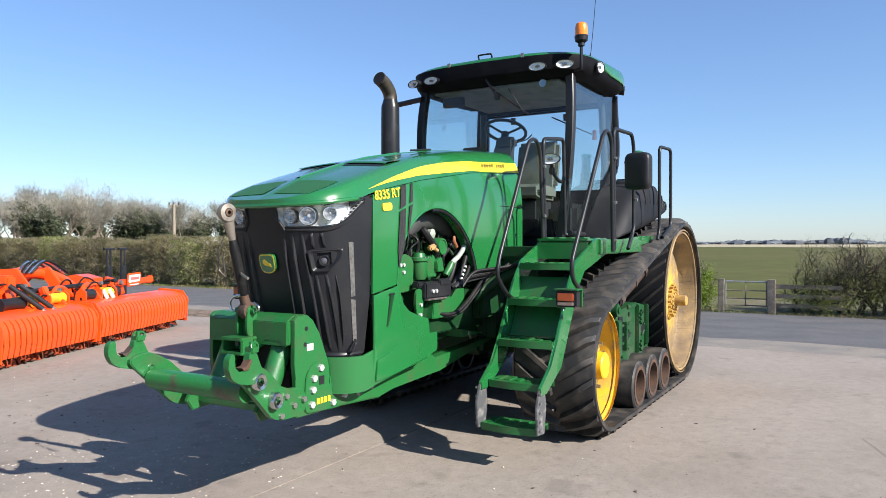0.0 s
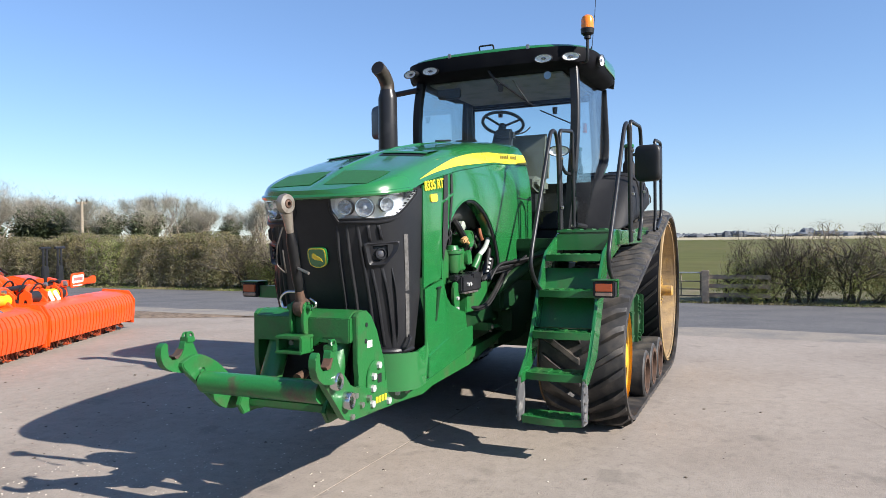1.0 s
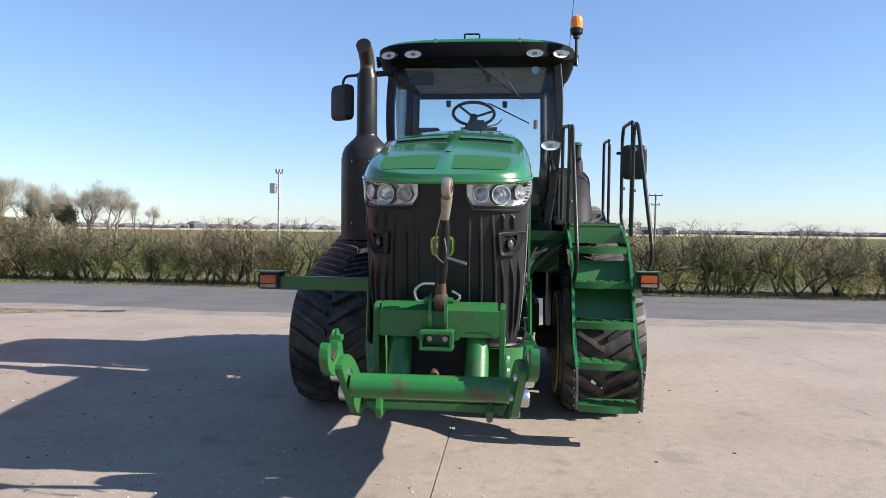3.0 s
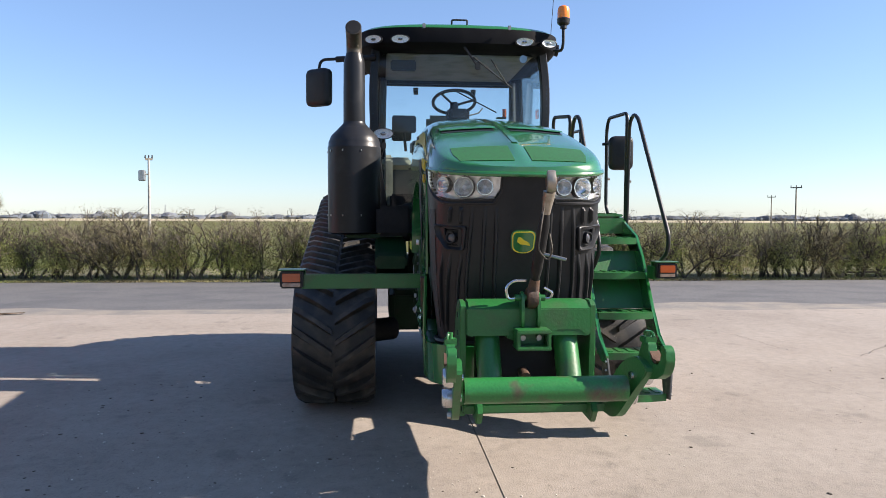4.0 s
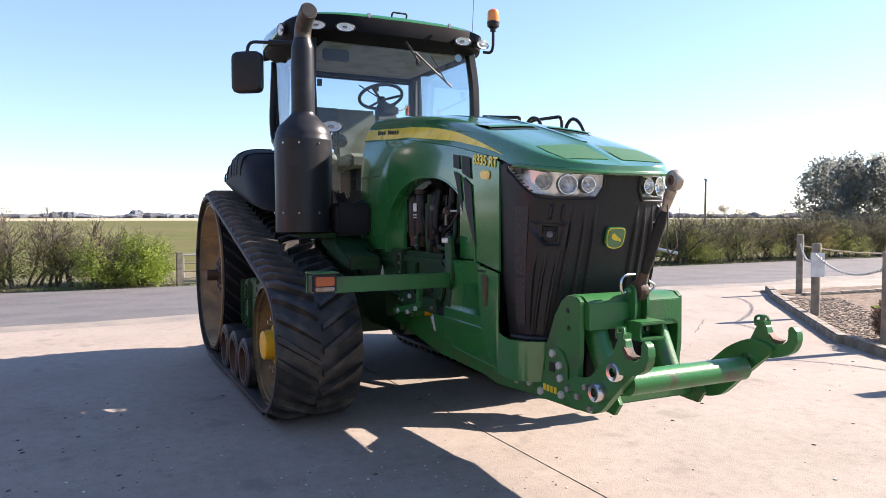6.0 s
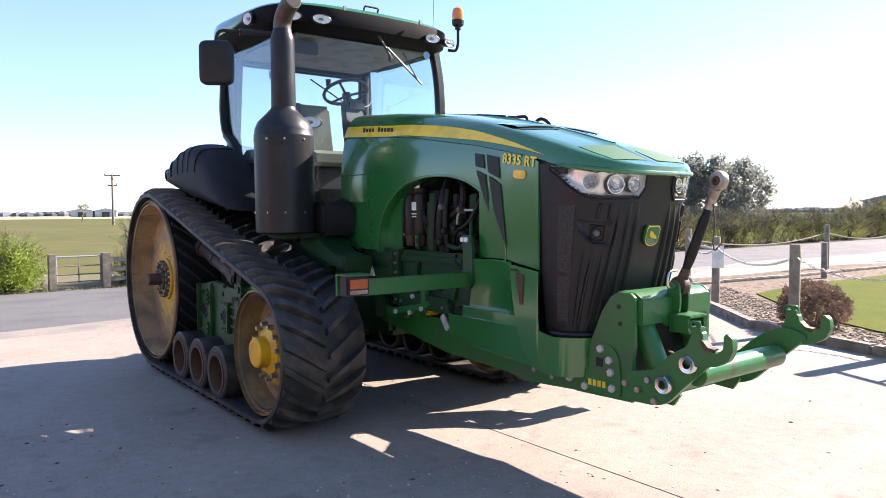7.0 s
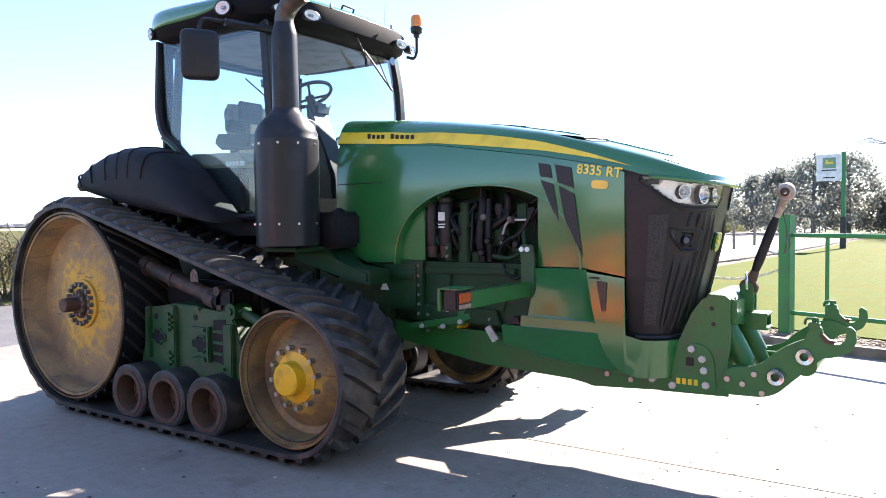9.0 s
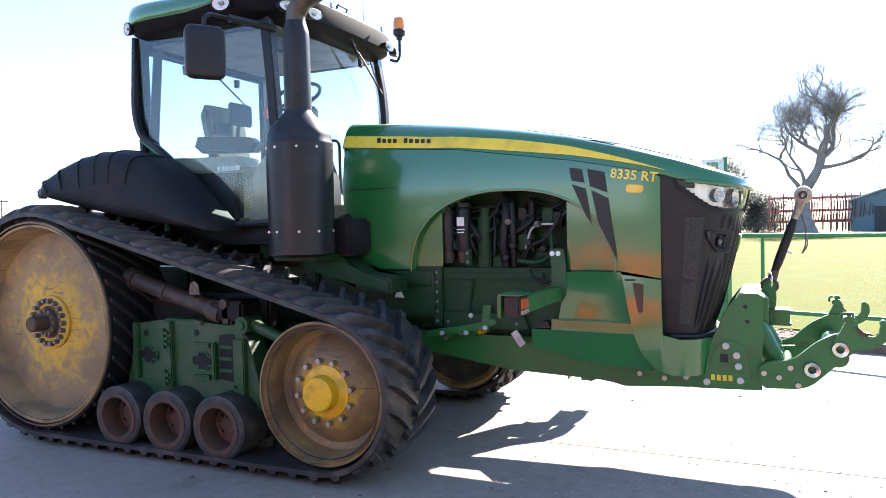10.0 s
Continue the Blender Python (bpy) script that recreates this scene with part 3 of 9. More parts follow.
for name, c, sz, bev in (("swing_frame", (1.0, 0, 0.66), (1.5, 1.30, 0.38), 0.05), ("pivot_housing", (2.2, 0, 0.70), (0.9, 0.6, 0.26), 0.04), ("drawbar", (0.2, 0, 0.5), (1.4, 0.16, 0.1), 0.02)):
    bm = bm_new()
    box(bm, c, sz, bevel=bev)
    part(name, bm, GREEN_SHADE_DUSTY, tractor, "grimy green casting under the cab, darkened for the shade there")
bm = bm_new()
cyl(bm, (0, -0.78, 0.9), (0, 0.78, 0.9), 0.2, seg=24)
part("rear_axle", bm, GREEN_SHADE_DUSTY, tractor, "dusty green casting, darkened for the shade round it")

for s in (-1, 1):
    bm = bm_new()
    prism(bm, ([(2.45, 0.86), (2.87, 0.80), (3.6, 0.80)] if s < 0 else [(2.45, 0.74), (3.5, 0.67), (3.66, 0.78)]) + [(4.72, 0.74), (4.74, 0.54), (4.2, 0.51), (4.05, 0.55), (3.42, 0.57), (2.87, 0.66), (2.45, 0.72)], s * 0.25, s * 0.35, bevel=0.008)
    prism(bm, [(2.86, 0.80), (3.2, 0.86), (3.2, 0.80)], s * 0.25, s * 0.42)
    # the darker worn green also carries the shade under the bonnet
    part("frame_rail", bm, GREEN_WORN, tractor)
    bolts(tractor, "rail_bolt", [(2.95, s * 0.35, 0.77), (3.1, s * 0.42, 0.82), (4.3, s * 0.35, 0.60), (4.45, s * 0.35, 0.58)], (0, s, 0), 0.018, 0.015)

engine = empty("engine")
engine.parent = tractor
engine["label"] = "green diesel engine with black hoses and filters"
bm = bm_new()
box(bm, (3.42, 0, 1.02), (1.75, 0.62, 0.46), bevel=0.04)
part("oil_sump", bm, GREEN_SHADE_DUSTY, engine)
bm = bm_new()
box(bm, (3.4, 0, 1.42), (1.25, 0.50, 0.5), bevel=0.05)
part("cylinder_block", bm, GREEN_SHADE_DUSTY, engine)
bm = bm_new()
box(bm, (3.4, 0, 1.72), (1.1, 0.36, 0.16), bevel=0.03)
part("rocker_cover", bm, GREEN_SHADE_DUSTY, engine)
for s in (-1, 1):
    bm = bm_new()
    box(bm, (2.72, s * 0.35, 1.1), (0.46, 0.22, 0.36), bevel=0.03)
    part("bell_housing", bm, GREEN_SHADE_DUSTY, engine)
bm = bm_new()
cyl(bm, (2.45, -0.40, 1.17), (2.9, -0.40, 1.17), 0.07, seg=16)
part("oil_cooler", bm, GREEN_SHADE_DUSTY, engine)
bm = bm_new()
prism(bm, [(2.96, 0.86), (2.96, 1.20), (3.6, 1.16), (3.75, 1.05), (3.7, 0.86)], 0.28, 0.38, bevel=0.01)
part("side_cover", bm, GREEN_SHADE_DUSTY, engine)
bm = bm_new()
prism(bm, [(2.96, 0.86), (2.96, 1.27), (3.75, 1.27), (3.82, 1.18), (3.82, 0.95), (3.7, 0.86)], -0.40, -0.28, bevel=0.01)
part("side_cover", bm, GREEN_SHADE_DUSTY, engine)
for fx, col in ((2.98, BLACK_PAINT), (3.10, BLACK_PAINT)):
    bm = bm_new()
    spin(bm, [(0.0, 1.38), (0.05, 1.38), (0.056, 1.40), (0.056, 1.66), (0.05, 1.68), (0.062, 1.69), (0.062, 1.72), (0.0, 1.72)], (fx, -0.33, 0), (0, 0, 1), 20)
    f = part("fuel_filter", bm, col, engine, "black canister filter with a red-brown foot")
    bm = bm_new()
    spin(bm, [(0.0, 1.30), (0.04, 1.30), (0.045, 1.385), (0.0, 1.385)], (fx, -0.33, 0), (0, 0, 1), 16)
    part("filter_bowl", bm, RUST, f)
bm = bm_new()
box(bm, (3.10, -0.388, 1.59), (0.055, 0.004, 0.06), bevel=0.001)
box(bm, (3.10, -0.388, 1.535), (0.06, 0.003, 0.008))
box(bm, (3.10, -0.388, 1.515), (0.05, 0.003, 0.008))
part("filter_label", bm, WHITE, engine, "white label mark")
bm = bm_new()
cyl(bm, (3.26, -0.32, 1.34), (3.26, -0.32, 1.62), 0.055, seg=18)
box(bm, (3.26, -0.33, 1.32), (0.09, 0.06, 0.14), bevel=0.01)
cyl(bm, (3.26, -0.32, 1.62), (3.26, -0.32, 1.68), 0.04, seg=18)
part("separator", bm, GREEN_SHADE_DUSTY, engine)
rnd = random.Random(4)
for k in range(30):
    s = -1 if k < 17 else 1
    x0 = rnd.uniform(3.0, 3.85)
    pts = [(x0, s * rnd.uniform(0.27, 0.36), rnd.uniform(1.28, 1.4)), (x0 + rnd.uniform(-0.12, 0.12), s * rnd.uniform(0.3, 0.4), rnd.uniform(1.42, 1.55)),
           (x0 + rnd.uniform(-0.25, 0.25), s * rnd.uniform(0.28, 0.38), rnd.uniform(1.5, 1.75)), (x0 + rnd.uniform(-0.3, 0.3), s * 0.24, rnd.uniform(1.55, 1.8))]
    bm = bm_new()
    tube(bm, rounded(pts, 0.1, 5), rnd.choice((0.007, 0.010, 0.014, 0.02, 0.026)), 8)
    part("hose", bm, rnd.choice((HOSE, HOSE, HOSE, GREEN_SHADE_DUSTY, BLACK)), engine)
for k in range(14):
    s = -1 if k < 8 else 1
    bm = bm_new()
    box(bm, (rnd.uniform(3.35, 3.8), s * rnd.uniform(0.27, 0.33), rnd.uniform(1.3, 1.7)), (rnd.uniform(0.04, 0.12), 0.08, rnd.uniform(0.04, 0.12)), bevel=0.008)
    part("engine_fitting", bm, GREEN_SHADE_DUSTY if k % 3 else HOSE, engine)
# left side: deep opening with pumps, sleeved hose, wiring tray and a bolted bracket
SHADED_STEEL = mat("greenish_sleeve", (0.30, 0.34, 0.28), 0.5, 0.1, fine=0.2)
bm = bm_new()
tube(bm, rounded([(3.13, 0.40, 1.60), (3.145, 0.42, 1.52), (3.27, 0.43, 1.43), (3.37, 0.42, 1.38), (3.42, 0.40, 1.30)], 0.05), 0.019, 12)
part("hose", bm, mat("grey_sleeve", (0.36, 0.40, 0.36), 0.5, 0.1, fine=0.2), engine, "silver-grey sleeved bent hose")
bm = bm_new()
tube(bm, [(3.36, 0.42, 1.385), (3.385, 0.415, 1.35), (3.425, 0.40, 1.29)], 0.03, 12, radii=[0.022, 0.029, 0.026])
part("hose_end", bm, GREEN_WORN, engine)
for pts, rad in (([(3.12, 0.37, 1.62), (3.10, 0.41, 1.48), (3.22, 0.43, 1.32), (3.36, 0.42, 1.20)], 0.021), ([(3.16, 0.33, 1.60), (3.18, 0.36, 1.42), (3.30, 0.37, 1.26), (3.42, 0.38, 1.18)], 0.026), ([(3.05, 0.36, 1.58), (3.04, 0.41, 1.42), (3.16, 0.44, 1.28), (3.30, 0.43, 1.20)], 0.016)):
    bm = bm_new()
    tube(bm, rounded(pts, 0.1), rad, 10)
    part("hose", bm, HOSE, engine)
for k in range(4):
    bm = bm_new()
    tube(bm, [(3.205 + 0.02 * k, 0.45, 1.355 - 0.03 * k), (3.215 + 0.02 * k, 0.45, 1.34 - 0.03 * k)], 0.012, 8)
    part("hose_clip", bm, ZINC, engine)
bm = bm_new()           # grey intake duct under the bonnet
tube(bm, rounded([(3.82, 0.25, 1.62), (3.66, 0.28, 1.72), (3.40, 0.28, 1.72), (3.14, 0.24, 1.62)], 0.14, 6), 0.095, 16)
part("intake_duct", bm, mat("grey_duct_plastic", (0.05, 0.052, 0.052), 0.5, fine=0.2), engine)
bm = bm_new()           # upright pump with a bolted rim
spin(bm, [(0.0, 1.27), (0.045, 1.27), (0.056, 1.29), (0.062, 1.40), (0.076, 1.405), (0.076, 1.425), (0.05, 1.43), (0.042, 1.46), (0.0, 1.465)], (3.735, 0.36, 0), (0, 0, 1), 24)
pump = part("pump_housing", bm, GREEN_WORN, engine)
bolts(pump, "pump_bolt", [(3.735 + 0.066 * math.cos(a), 0.36 + 0.066 * math.sin(a), 1.425) for a in (0.4, 1.3, 2.2, 3.1)], (0, 0, 1), 0.008, 0.008, DULL_BOLT)
bm = bm_new()
spin(bm, [(0.0, 0.20), (0.066, 0.20), (0.066, 0.37), (0.060, 0.385), (0.050, 0.385), (0.046, 0.378), (0.0, 0.378)], (3.43, 0, 1.505), (0, 1, 0), 24)
part("pump_pulley", bm, GREEN_WORN, engine)
bm = bm_new()
spin(bm, [(0.0, 0.35), (0.034, 0.35), (0.036, 0.385), (0.02, 0.395), (0.0, 0.395)], (3.58, 0, 1.60), (0, 1, 0), 18)
part("tensioner", bm, SHADED_STEEL, engine)
bm = bm_new()
tube(bm, rounded([(3.30, 0.40, 1.58), (3.31, 0.41, 1.54), (3.27, 0.41, 1.50)], 0.02), 0.014, 8)
part("cable_end", bm, mat("dull_orange_sleeve", (0.30, 0.10, 0.04), 0.6), engine, "small orange cable sleeve")
bm = bm_new()
box(bm, (3.655, 0.42, 1.50), (0.085, 0.04, 0.035), pose(3.655, 0.42, 1.5, 0, 15) @ pose(-3.655, -0.42, -1.5), bevel=0.01)
cyl(bm, (3.61, 0.42, 1.49), (3.575, 0.42, 1.475), 0.013, seg=10)
part("connector", bm, mat("tan_connector", (0.42, 0.25, 0.10), 0.6), engine, "small tan cable connector")
for name, outline, a, b_ in (("valve_block", soft_outline([(3.50, 1.28), (3.64, 1.28), (3.64, 1.37), (3.60, 1.45), (3.52, 1.44)], 0.02), 0.28, 0.37), ("filter_head", soft_outline([(3.44, 1.32), (3.54, 1.32), (3.54, 1.40), (3.47, 1.43)], 0.02), 0.30, 0.40),
                             ("mount_plate", soft_outline([(3.82, 1.20), (4.05, 1.18), (4.04, 1.42), (3.92, 1.46), (3.82, 1.42)], 0.03), 0.34, 0.37), ("lower_cover", soft_outline([(3.40, 0.98), (3.66, 0.98), (3.63, 1.15), (3.40, 1.17)], 0.02), 0.36, 0.43),
                             ("lower_cover", soft_outline([(3.10, 1.00), (3.36, 1.00), (3.36, 1.16), (3.12, 1.20)], 0.03), 0.34, 0.39), ("pipe_bracket", soft_outline([(3.08, 1.18), (3.20, 1.18), (3.18, 1.32), (3.10, 1.34)], 0.02), 0.36, 0.385)):
    bm = bm_new()
    prism(bm, outline, a, b_, bevel=0.006)
    part(name, bm, GREEN_WORN, engine)
bm = bm_new()           # curved bracket at the front of the tray
prism(bm, soft_outline([(3.80, 1.00), (3.87, 1.00), (3.90, 1.10), (3.89, 1.20), (3.84, 1.22), (3.80, 1.18)], 0.025), 0.42, 0.44, bevel=0.004)
part("tray_bracket", bm, GREEN_WORN, engine)
bolts(engine, "tray_bolt", [(3.735, 0.476, 1.19), (3.69, 0.476, 1.19), (3.84, 0.44, 1.10), (3.845, 0.44, 1.03), (3.95, 0.37, 1.38), (3.99, 0.37, 1.38), (3.95, 0.37, 1.33)], (0, 1, 0), 0.015, 0.012, ZINC)
bm = bm_new()
box(bm, (3.64, 0.43, 1.195), (0.36, 0.09, 0.12), bevel=0.012)
box(bm, (3.56, 0.44, 1.245), (0.16, 0.08, 0.05), bevel=0.01)
box(bm, (3.83, 0.42, 1.24), (0.10, 0.06, 0.04), bevel=0.01)
part("connector_tray", bm, BLACK, engine)
bm = bm_new()
box(bm, (3.67, 0.45, 1.132), (0.26, 0.06, 0.012), bevel=0.003)
part("tray_lip", bm, DULL_BOLT, engine)
for k in range(6):
    bm = bm_new()
    y = 0.43 + 0.014 * k
    tube(bm, rounded([(3.50 - 0.03 * k, y, 1.20), (3.22, y + 0.02, 1.235 + 0.016 * k), (2.95, y + 0.1, 1.27 + 0.012 * k), (2.6, y + 0.26, 1.38)], 0.15), (0.012, 0.009, 0.015, 0.010, 0.008, 0.012)[k], 8)
    part("cable", bm, HOSE if k % 3 else DARK, engine)
for pts, rad in (([(3.62, 0.40, 1.02), (3.40, 0.46, 0.99), (3.20, 0.47, 1.08), (3.02, 0.48, 1.22), (2.8, 0.52, 1.33)], 0.014), ([(3.56, 0.40, 0.99), (3.34, 0.47, 0.98), (3.14, 0.48, 1.10), (2.96, 0.50, 1.24), (2.7, 0.58, 1.36)], 0.010)):
    bm = bm_new()
    tube(bm, rounded(pts, 0.12), rad, 8)
    part("cable", bm, HOSE, engine)
# black block added in the middle to stop light crossing the bay
bm = bm_new()
box(bm, (3.5, 0, 1.2), (1.5, 0.3, 0.9), bevel=0.02)
part("engine_core", bm, BLACK_MATT, engine)
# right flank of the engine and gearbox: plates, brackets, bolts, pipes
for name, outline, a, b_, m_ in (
        ("flange_plate", [(2.90, 0.86), (2.97, 0.86), (2.97, 1.28), (2.90, 1.28)], -0.44, -0.40, GREEN_SHADE_DUSTY),
        ("upper_rib", [(2.98, 1.19), (3.70, 1.20), (3.70, 1.24), (2.98, 1.235)], -0.43, -0.40, GREEN_SHADE_DUSTY),
        ("cast_web", [(3.10, 0.92), (3.16, 0.92), (3.20, 1.19), (3.08, 1.19)], -0.425, -0.40, GREEN_SHADE_DUSTY),
        ("cast_web", [(3.45, 0.95), (3.60, 0.95), (3.66, 1.10), (3.50, 1.14)], -0.42, -0.40, GREEN_SHADE_DUSTY),
        ("oil_pan_step", [(2.98, 0.86), (3.60, 0.86), (3.56, 0.96), (2.98, 0.97)], -0.45, -0.40, GREEN_SHADE_DUSTY),
        ("hole_plate", [(3.13, 1.28), (3.18, 1.28), (3.18, 1.40), (3.13, 1.40)], -0.40, -0.385, GREEN_SHADE_DUSTY),
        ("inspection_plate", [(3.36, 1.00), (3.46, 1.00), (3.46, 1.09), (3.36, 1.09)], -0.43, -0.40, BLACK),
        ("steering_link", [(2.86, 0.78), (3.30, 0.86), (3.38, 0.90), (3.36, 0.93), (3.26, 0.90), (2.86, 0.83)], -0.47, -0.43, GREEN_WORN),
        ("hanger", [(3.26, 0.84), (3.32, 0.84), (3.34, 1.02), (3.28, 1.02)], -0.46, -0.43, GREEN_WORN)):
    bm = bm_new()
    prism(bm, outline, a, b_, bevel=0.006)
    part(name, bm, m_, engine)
bolts(engine, "flange_bolt", [(2.935, -0.44, 0.90 + 0.068 * k) for k in range(6)] + [(3.155, -0.40, 1.31), (3.155, -0.40, 1.37), (3.02, -0.45, 0.90), (3.3, -0.45, 0.90), (3.52, -0.45, 0.90)], (0, -1, 0), 0.013, 0.012, DULL_BOLT)
bolts(engine, "link_bolt", [(2.98, -0.47, 0.82), (3.16, -0.47, 0.83), (3.30, -0.47, 0.87), (3.20, -0.47, 0.95)], (0, -1, 0), 0.018, 0.016, ZINC, "bare bolt head")
for k, (pts, r_, m_) in enumerate((
        ([(3.42, -0.36, 1.28), (3.41, -0.40, 1.45), (3.44, -0.38, 1.66), (3.40, -0.30, 1.76)], 0.030, HOSE), ([(3.48, -0.37, 1.28), (3.49, -0.41, 1.50), (3.47, -0.36, 1.70)], 0.022, HOSE),
        ([(3.55, -0.38, 1.30), (3.60, -0.41, 1.42), (3.72, -0.40, 1.46), (3.80, -0.36, 1.62)], 0.012, HOSE), ([(3.56, -0.36, 1.40), (3.62, -0.40, 1.56), (3.76, -0.38, 1.56)], 0.008, ZINC),
        ([(3.52, -0.40, 1.32), (3.66, -0.42, 1.30), (3.76, -0.40, 1.36), (3.74, -0.38, 1.50)], 0.016, GREEN_SHADE_DUSTY), ([(3.34, -0.36, 1.62), (3.36, -0.40, 1.52), (3.35, -0.40, 1.36)], 0.010, HOSE),
        ([(3.60, -0.40, 1.26), (3.64, -0.44, 1.20), (3.72, -0.44, 1.17), (3.80, -0.44, 1.24)], 0.010, HOSE))):
    bm = bm_new()
    tube(bm, rounded(pts, 0.08, 5), r_, 10)
    part("pipe", bm, m_, engine)
for x, z in ((3.44, 1.34), (3.49, 1.42), (3.60, 1.44), (3.70, 1.40), (3.46, 1.58), (3.66, 1.56)):
    bm = bm_new()
    spin(bm, [(0.0, -0.43), (0.018, -0.43), (0.024, -0.42), (0.024, -0.38)], (x, 0, z), (0, 1, 0), 12)
    part("hose_clip", bm, DULL_BOLT if z > 1.5 else HOSE, engine)
# added yellow stand-in for the far wheel hub, and a small buckle under the bonnet
bm = bm_new()
spin(bm, [(0.0, -0.06), (0.08, -0.06), (0.1, 0.0), (0.09, 0.05), (0.0, 0.05)], (3.18, -0.30, 0.88), (0, 1, 0), 20)
part("steering_sensor", bm, YELLOW, engine, "yellow stand-in for the far wheel hub, over the frame rail")
bm = bm_new()
box(bm, (3.52, -0.43, 0.80), (0.05, 0.02, 0.11), pose(3.52, -0.43, 0.8, 0, -35) @ pose(-3.52, 0.43, -0.8), bevel=0.004)
part("latch", bm, ZINC, tractor, "bright steel latch strap")

# -- bonnet --
SHOULDER = [(2.16, 2.335), (2.7, 2.295), (3.1, 2.25), (3.5, 2.19), (3.9, 2.115), (4.25, 2.022), (4.55, 1.932), (4.80, 1.848), (4.97, 1.788)]
LOWER = [(2.16, 2.15), (3.1, 2.085), (3.9, 1.965), (4.30, 1.885), (4.48, 1.842), (4.60, 1.800), (4.97, 1.748)]
NOSE_X, NOSE_D, HALF = 4.50, 0.455, 0.482


def nose_half(x):
    t = max(0.0, (x - NOSE_X) / NOSE_D)
    return HALF * (1 - min(t, 0.9999) ** 3) ** (1 / 3)


def flank_lean(z):
    """How far the flank has leant inwards at a height: upright below, rounding over towards the bonnet."""
    return 0.34 * max(0.0, z - 1.80) ** 2


def flank_half(x):
    return nose_half(x) - flank_lean(curve_at(LOWER, x))


# the flank's width, rounded at the back and square-shouldered at the nose, and how far it has dropped
FLANK = ((0.70, 0.88, 0.0), (0.79, 0.925, 0.12), (0.87, 0.955, 0.33), (0.93, 0.978, 0.58), (0.975, 0.992, 0.82), (1.0, 1.0, 1.0))


def bonnet_ring(x, inset=0.0):
    w, zs, zb = flank_half(x) - inset, curve_at(SHOULDER, x) - inset, curve_at(LOWER, x)
    fade = min(1.0, max(0.0, (4.955 - x) / 0.35))
    k = min(1.0, max(0.0, (x - 2.9) / 1.3))
    shape = ((0.0, 0.034, 0), (0.05, 0.034, 0), (0.07, 0.028, 0), (0.35, 0.024, 0), (lerp(0.58, 0.72, k), lerp(0.014, 0.010, k), 0)) + tuple((lerp(a, b, k), 0, f) for a, b, f in FLANK)
    half = [(w * a, zs + up * fade - (zs - zb) * drop) for a, up, drop in shape]
    return [Vector((x, -y, z)) for y, z in half[::-1]] + [Vector((x, y, z)) for y, z in half[1:]]


xs = [2.16 + (NOSE_X - 2.16) * i / 26 for i in range(27)] + [NOSE_X + NOSE_D * math.sin(math.pi / 2 * i / 14) for i in range(1, 14)] + [NOSE_X + NOSE_D * 0.9995]
bm = bm_new()
sheet(bm, [bonnet_ring(x) for x in xs], 0.012)
bonnet = part("bonnet", bm, GREEN, tractor, "glossy green bonnet with a raised centre rib", 30)


bm = bm_new()          # rolled lip that closes the bonnet over the grille
lip = [(x, nose_half(x) - 0.004, curve_at(LOWER, x) + 0.004) for x in xs[28:]]
tube(bm, lip + [(x, -y, z) for x, y, z in lip[::-1]], 0.014, 8)
sheet(bm, [[(x, y * f, z + 0.004) for f in (-1, -0.5, 0, 0.5, 1)] for x, y, z in lip])
tip = [p for p in bonnet_ring(xs[-1])]
sheet(bm, [[(p.x, p.y, lerp(p.z, curve_at(LOWER, p.x) - 0.01, k / 3)) for p in tip] for k in range(4)])
part("nose_lip", bm, GREEN, bonnet)


def bonnet_top(x, y):
    r = bonnet_ring(x)
    for a, b in zip(r, r[1:]):
        if a.y <= y <= b.y:
            return lerp(a.z, b.z, (y - a.y) / max(1e-6, b.y - a.y))
    return r[0].z


for s in (-1, 1):
    bm = bm_new()
    sheet(bm, [[(x, s * lerp(0.045, 0.36 - 0.25 * max(0, x - 4.75), k / 4), bonnet_top(x, lerp(0.045, 0.36 - 0.25 * max(0, x - 4.75), k / 4)) + 0.003) for k in range(5)] for x in (4.64, 4.70, 4.76, 4.82, 4.87)])
    part("mesh_panel", bm, mat("green_mesh_screen", (0.012, 0.12, 0.025), 0.5, color2=(0.02, 0.07, 0.02), scale=120, amount=0.9, fine=0.3), bonnet)
    bm = bm_new()
    sheet(bm, [[(x, s * y, bonnet_top(x, y) + dz) for y in (0.04, 0.14, 0.26, 0.38)] for x, dz in ((3.98, 0.002), (4.08, 0.012), (4.16, 0.018), (4.17, 0.012))], 0.0)
    part("vent_hood", bm, GREEN, bonnet)
    bm = bm_new()
    sheet(bm, [[(x, s * y, bonnet_top(x, y) + dz) for y in (0.05, 0.14, 0.26, 0.37)] for x, dz in ((4.15, 0.012), (4.165, 0.003), (4.22, 0.003))], 0.0)
    part("air_slot", bm, BLACK, bonnet, "black air slot")
bm = bm_new()
sheet(bm, [[(x, y, bonnet_top(x, 0.0) + dz) for y, dz in ((-0.020, -0.006), (-0.013, 0.005), (0.013, 0.005), (0.020, -0.006))] for x in [3.5 + 0.1 * k for k in range(12)]])
part("centre_rib", bm, GREEN, bonnet)
bm = bm_new()
tube(bm, [(3.2, 0.13, bonnet_top(3.2, 0.13) + 0.015), (3.5, 0.14, bonnet_top(3.5, 0.14) + 0.02)], 0.008, 6)
part("bonnet_pull", bm, BLACK, bonnet)


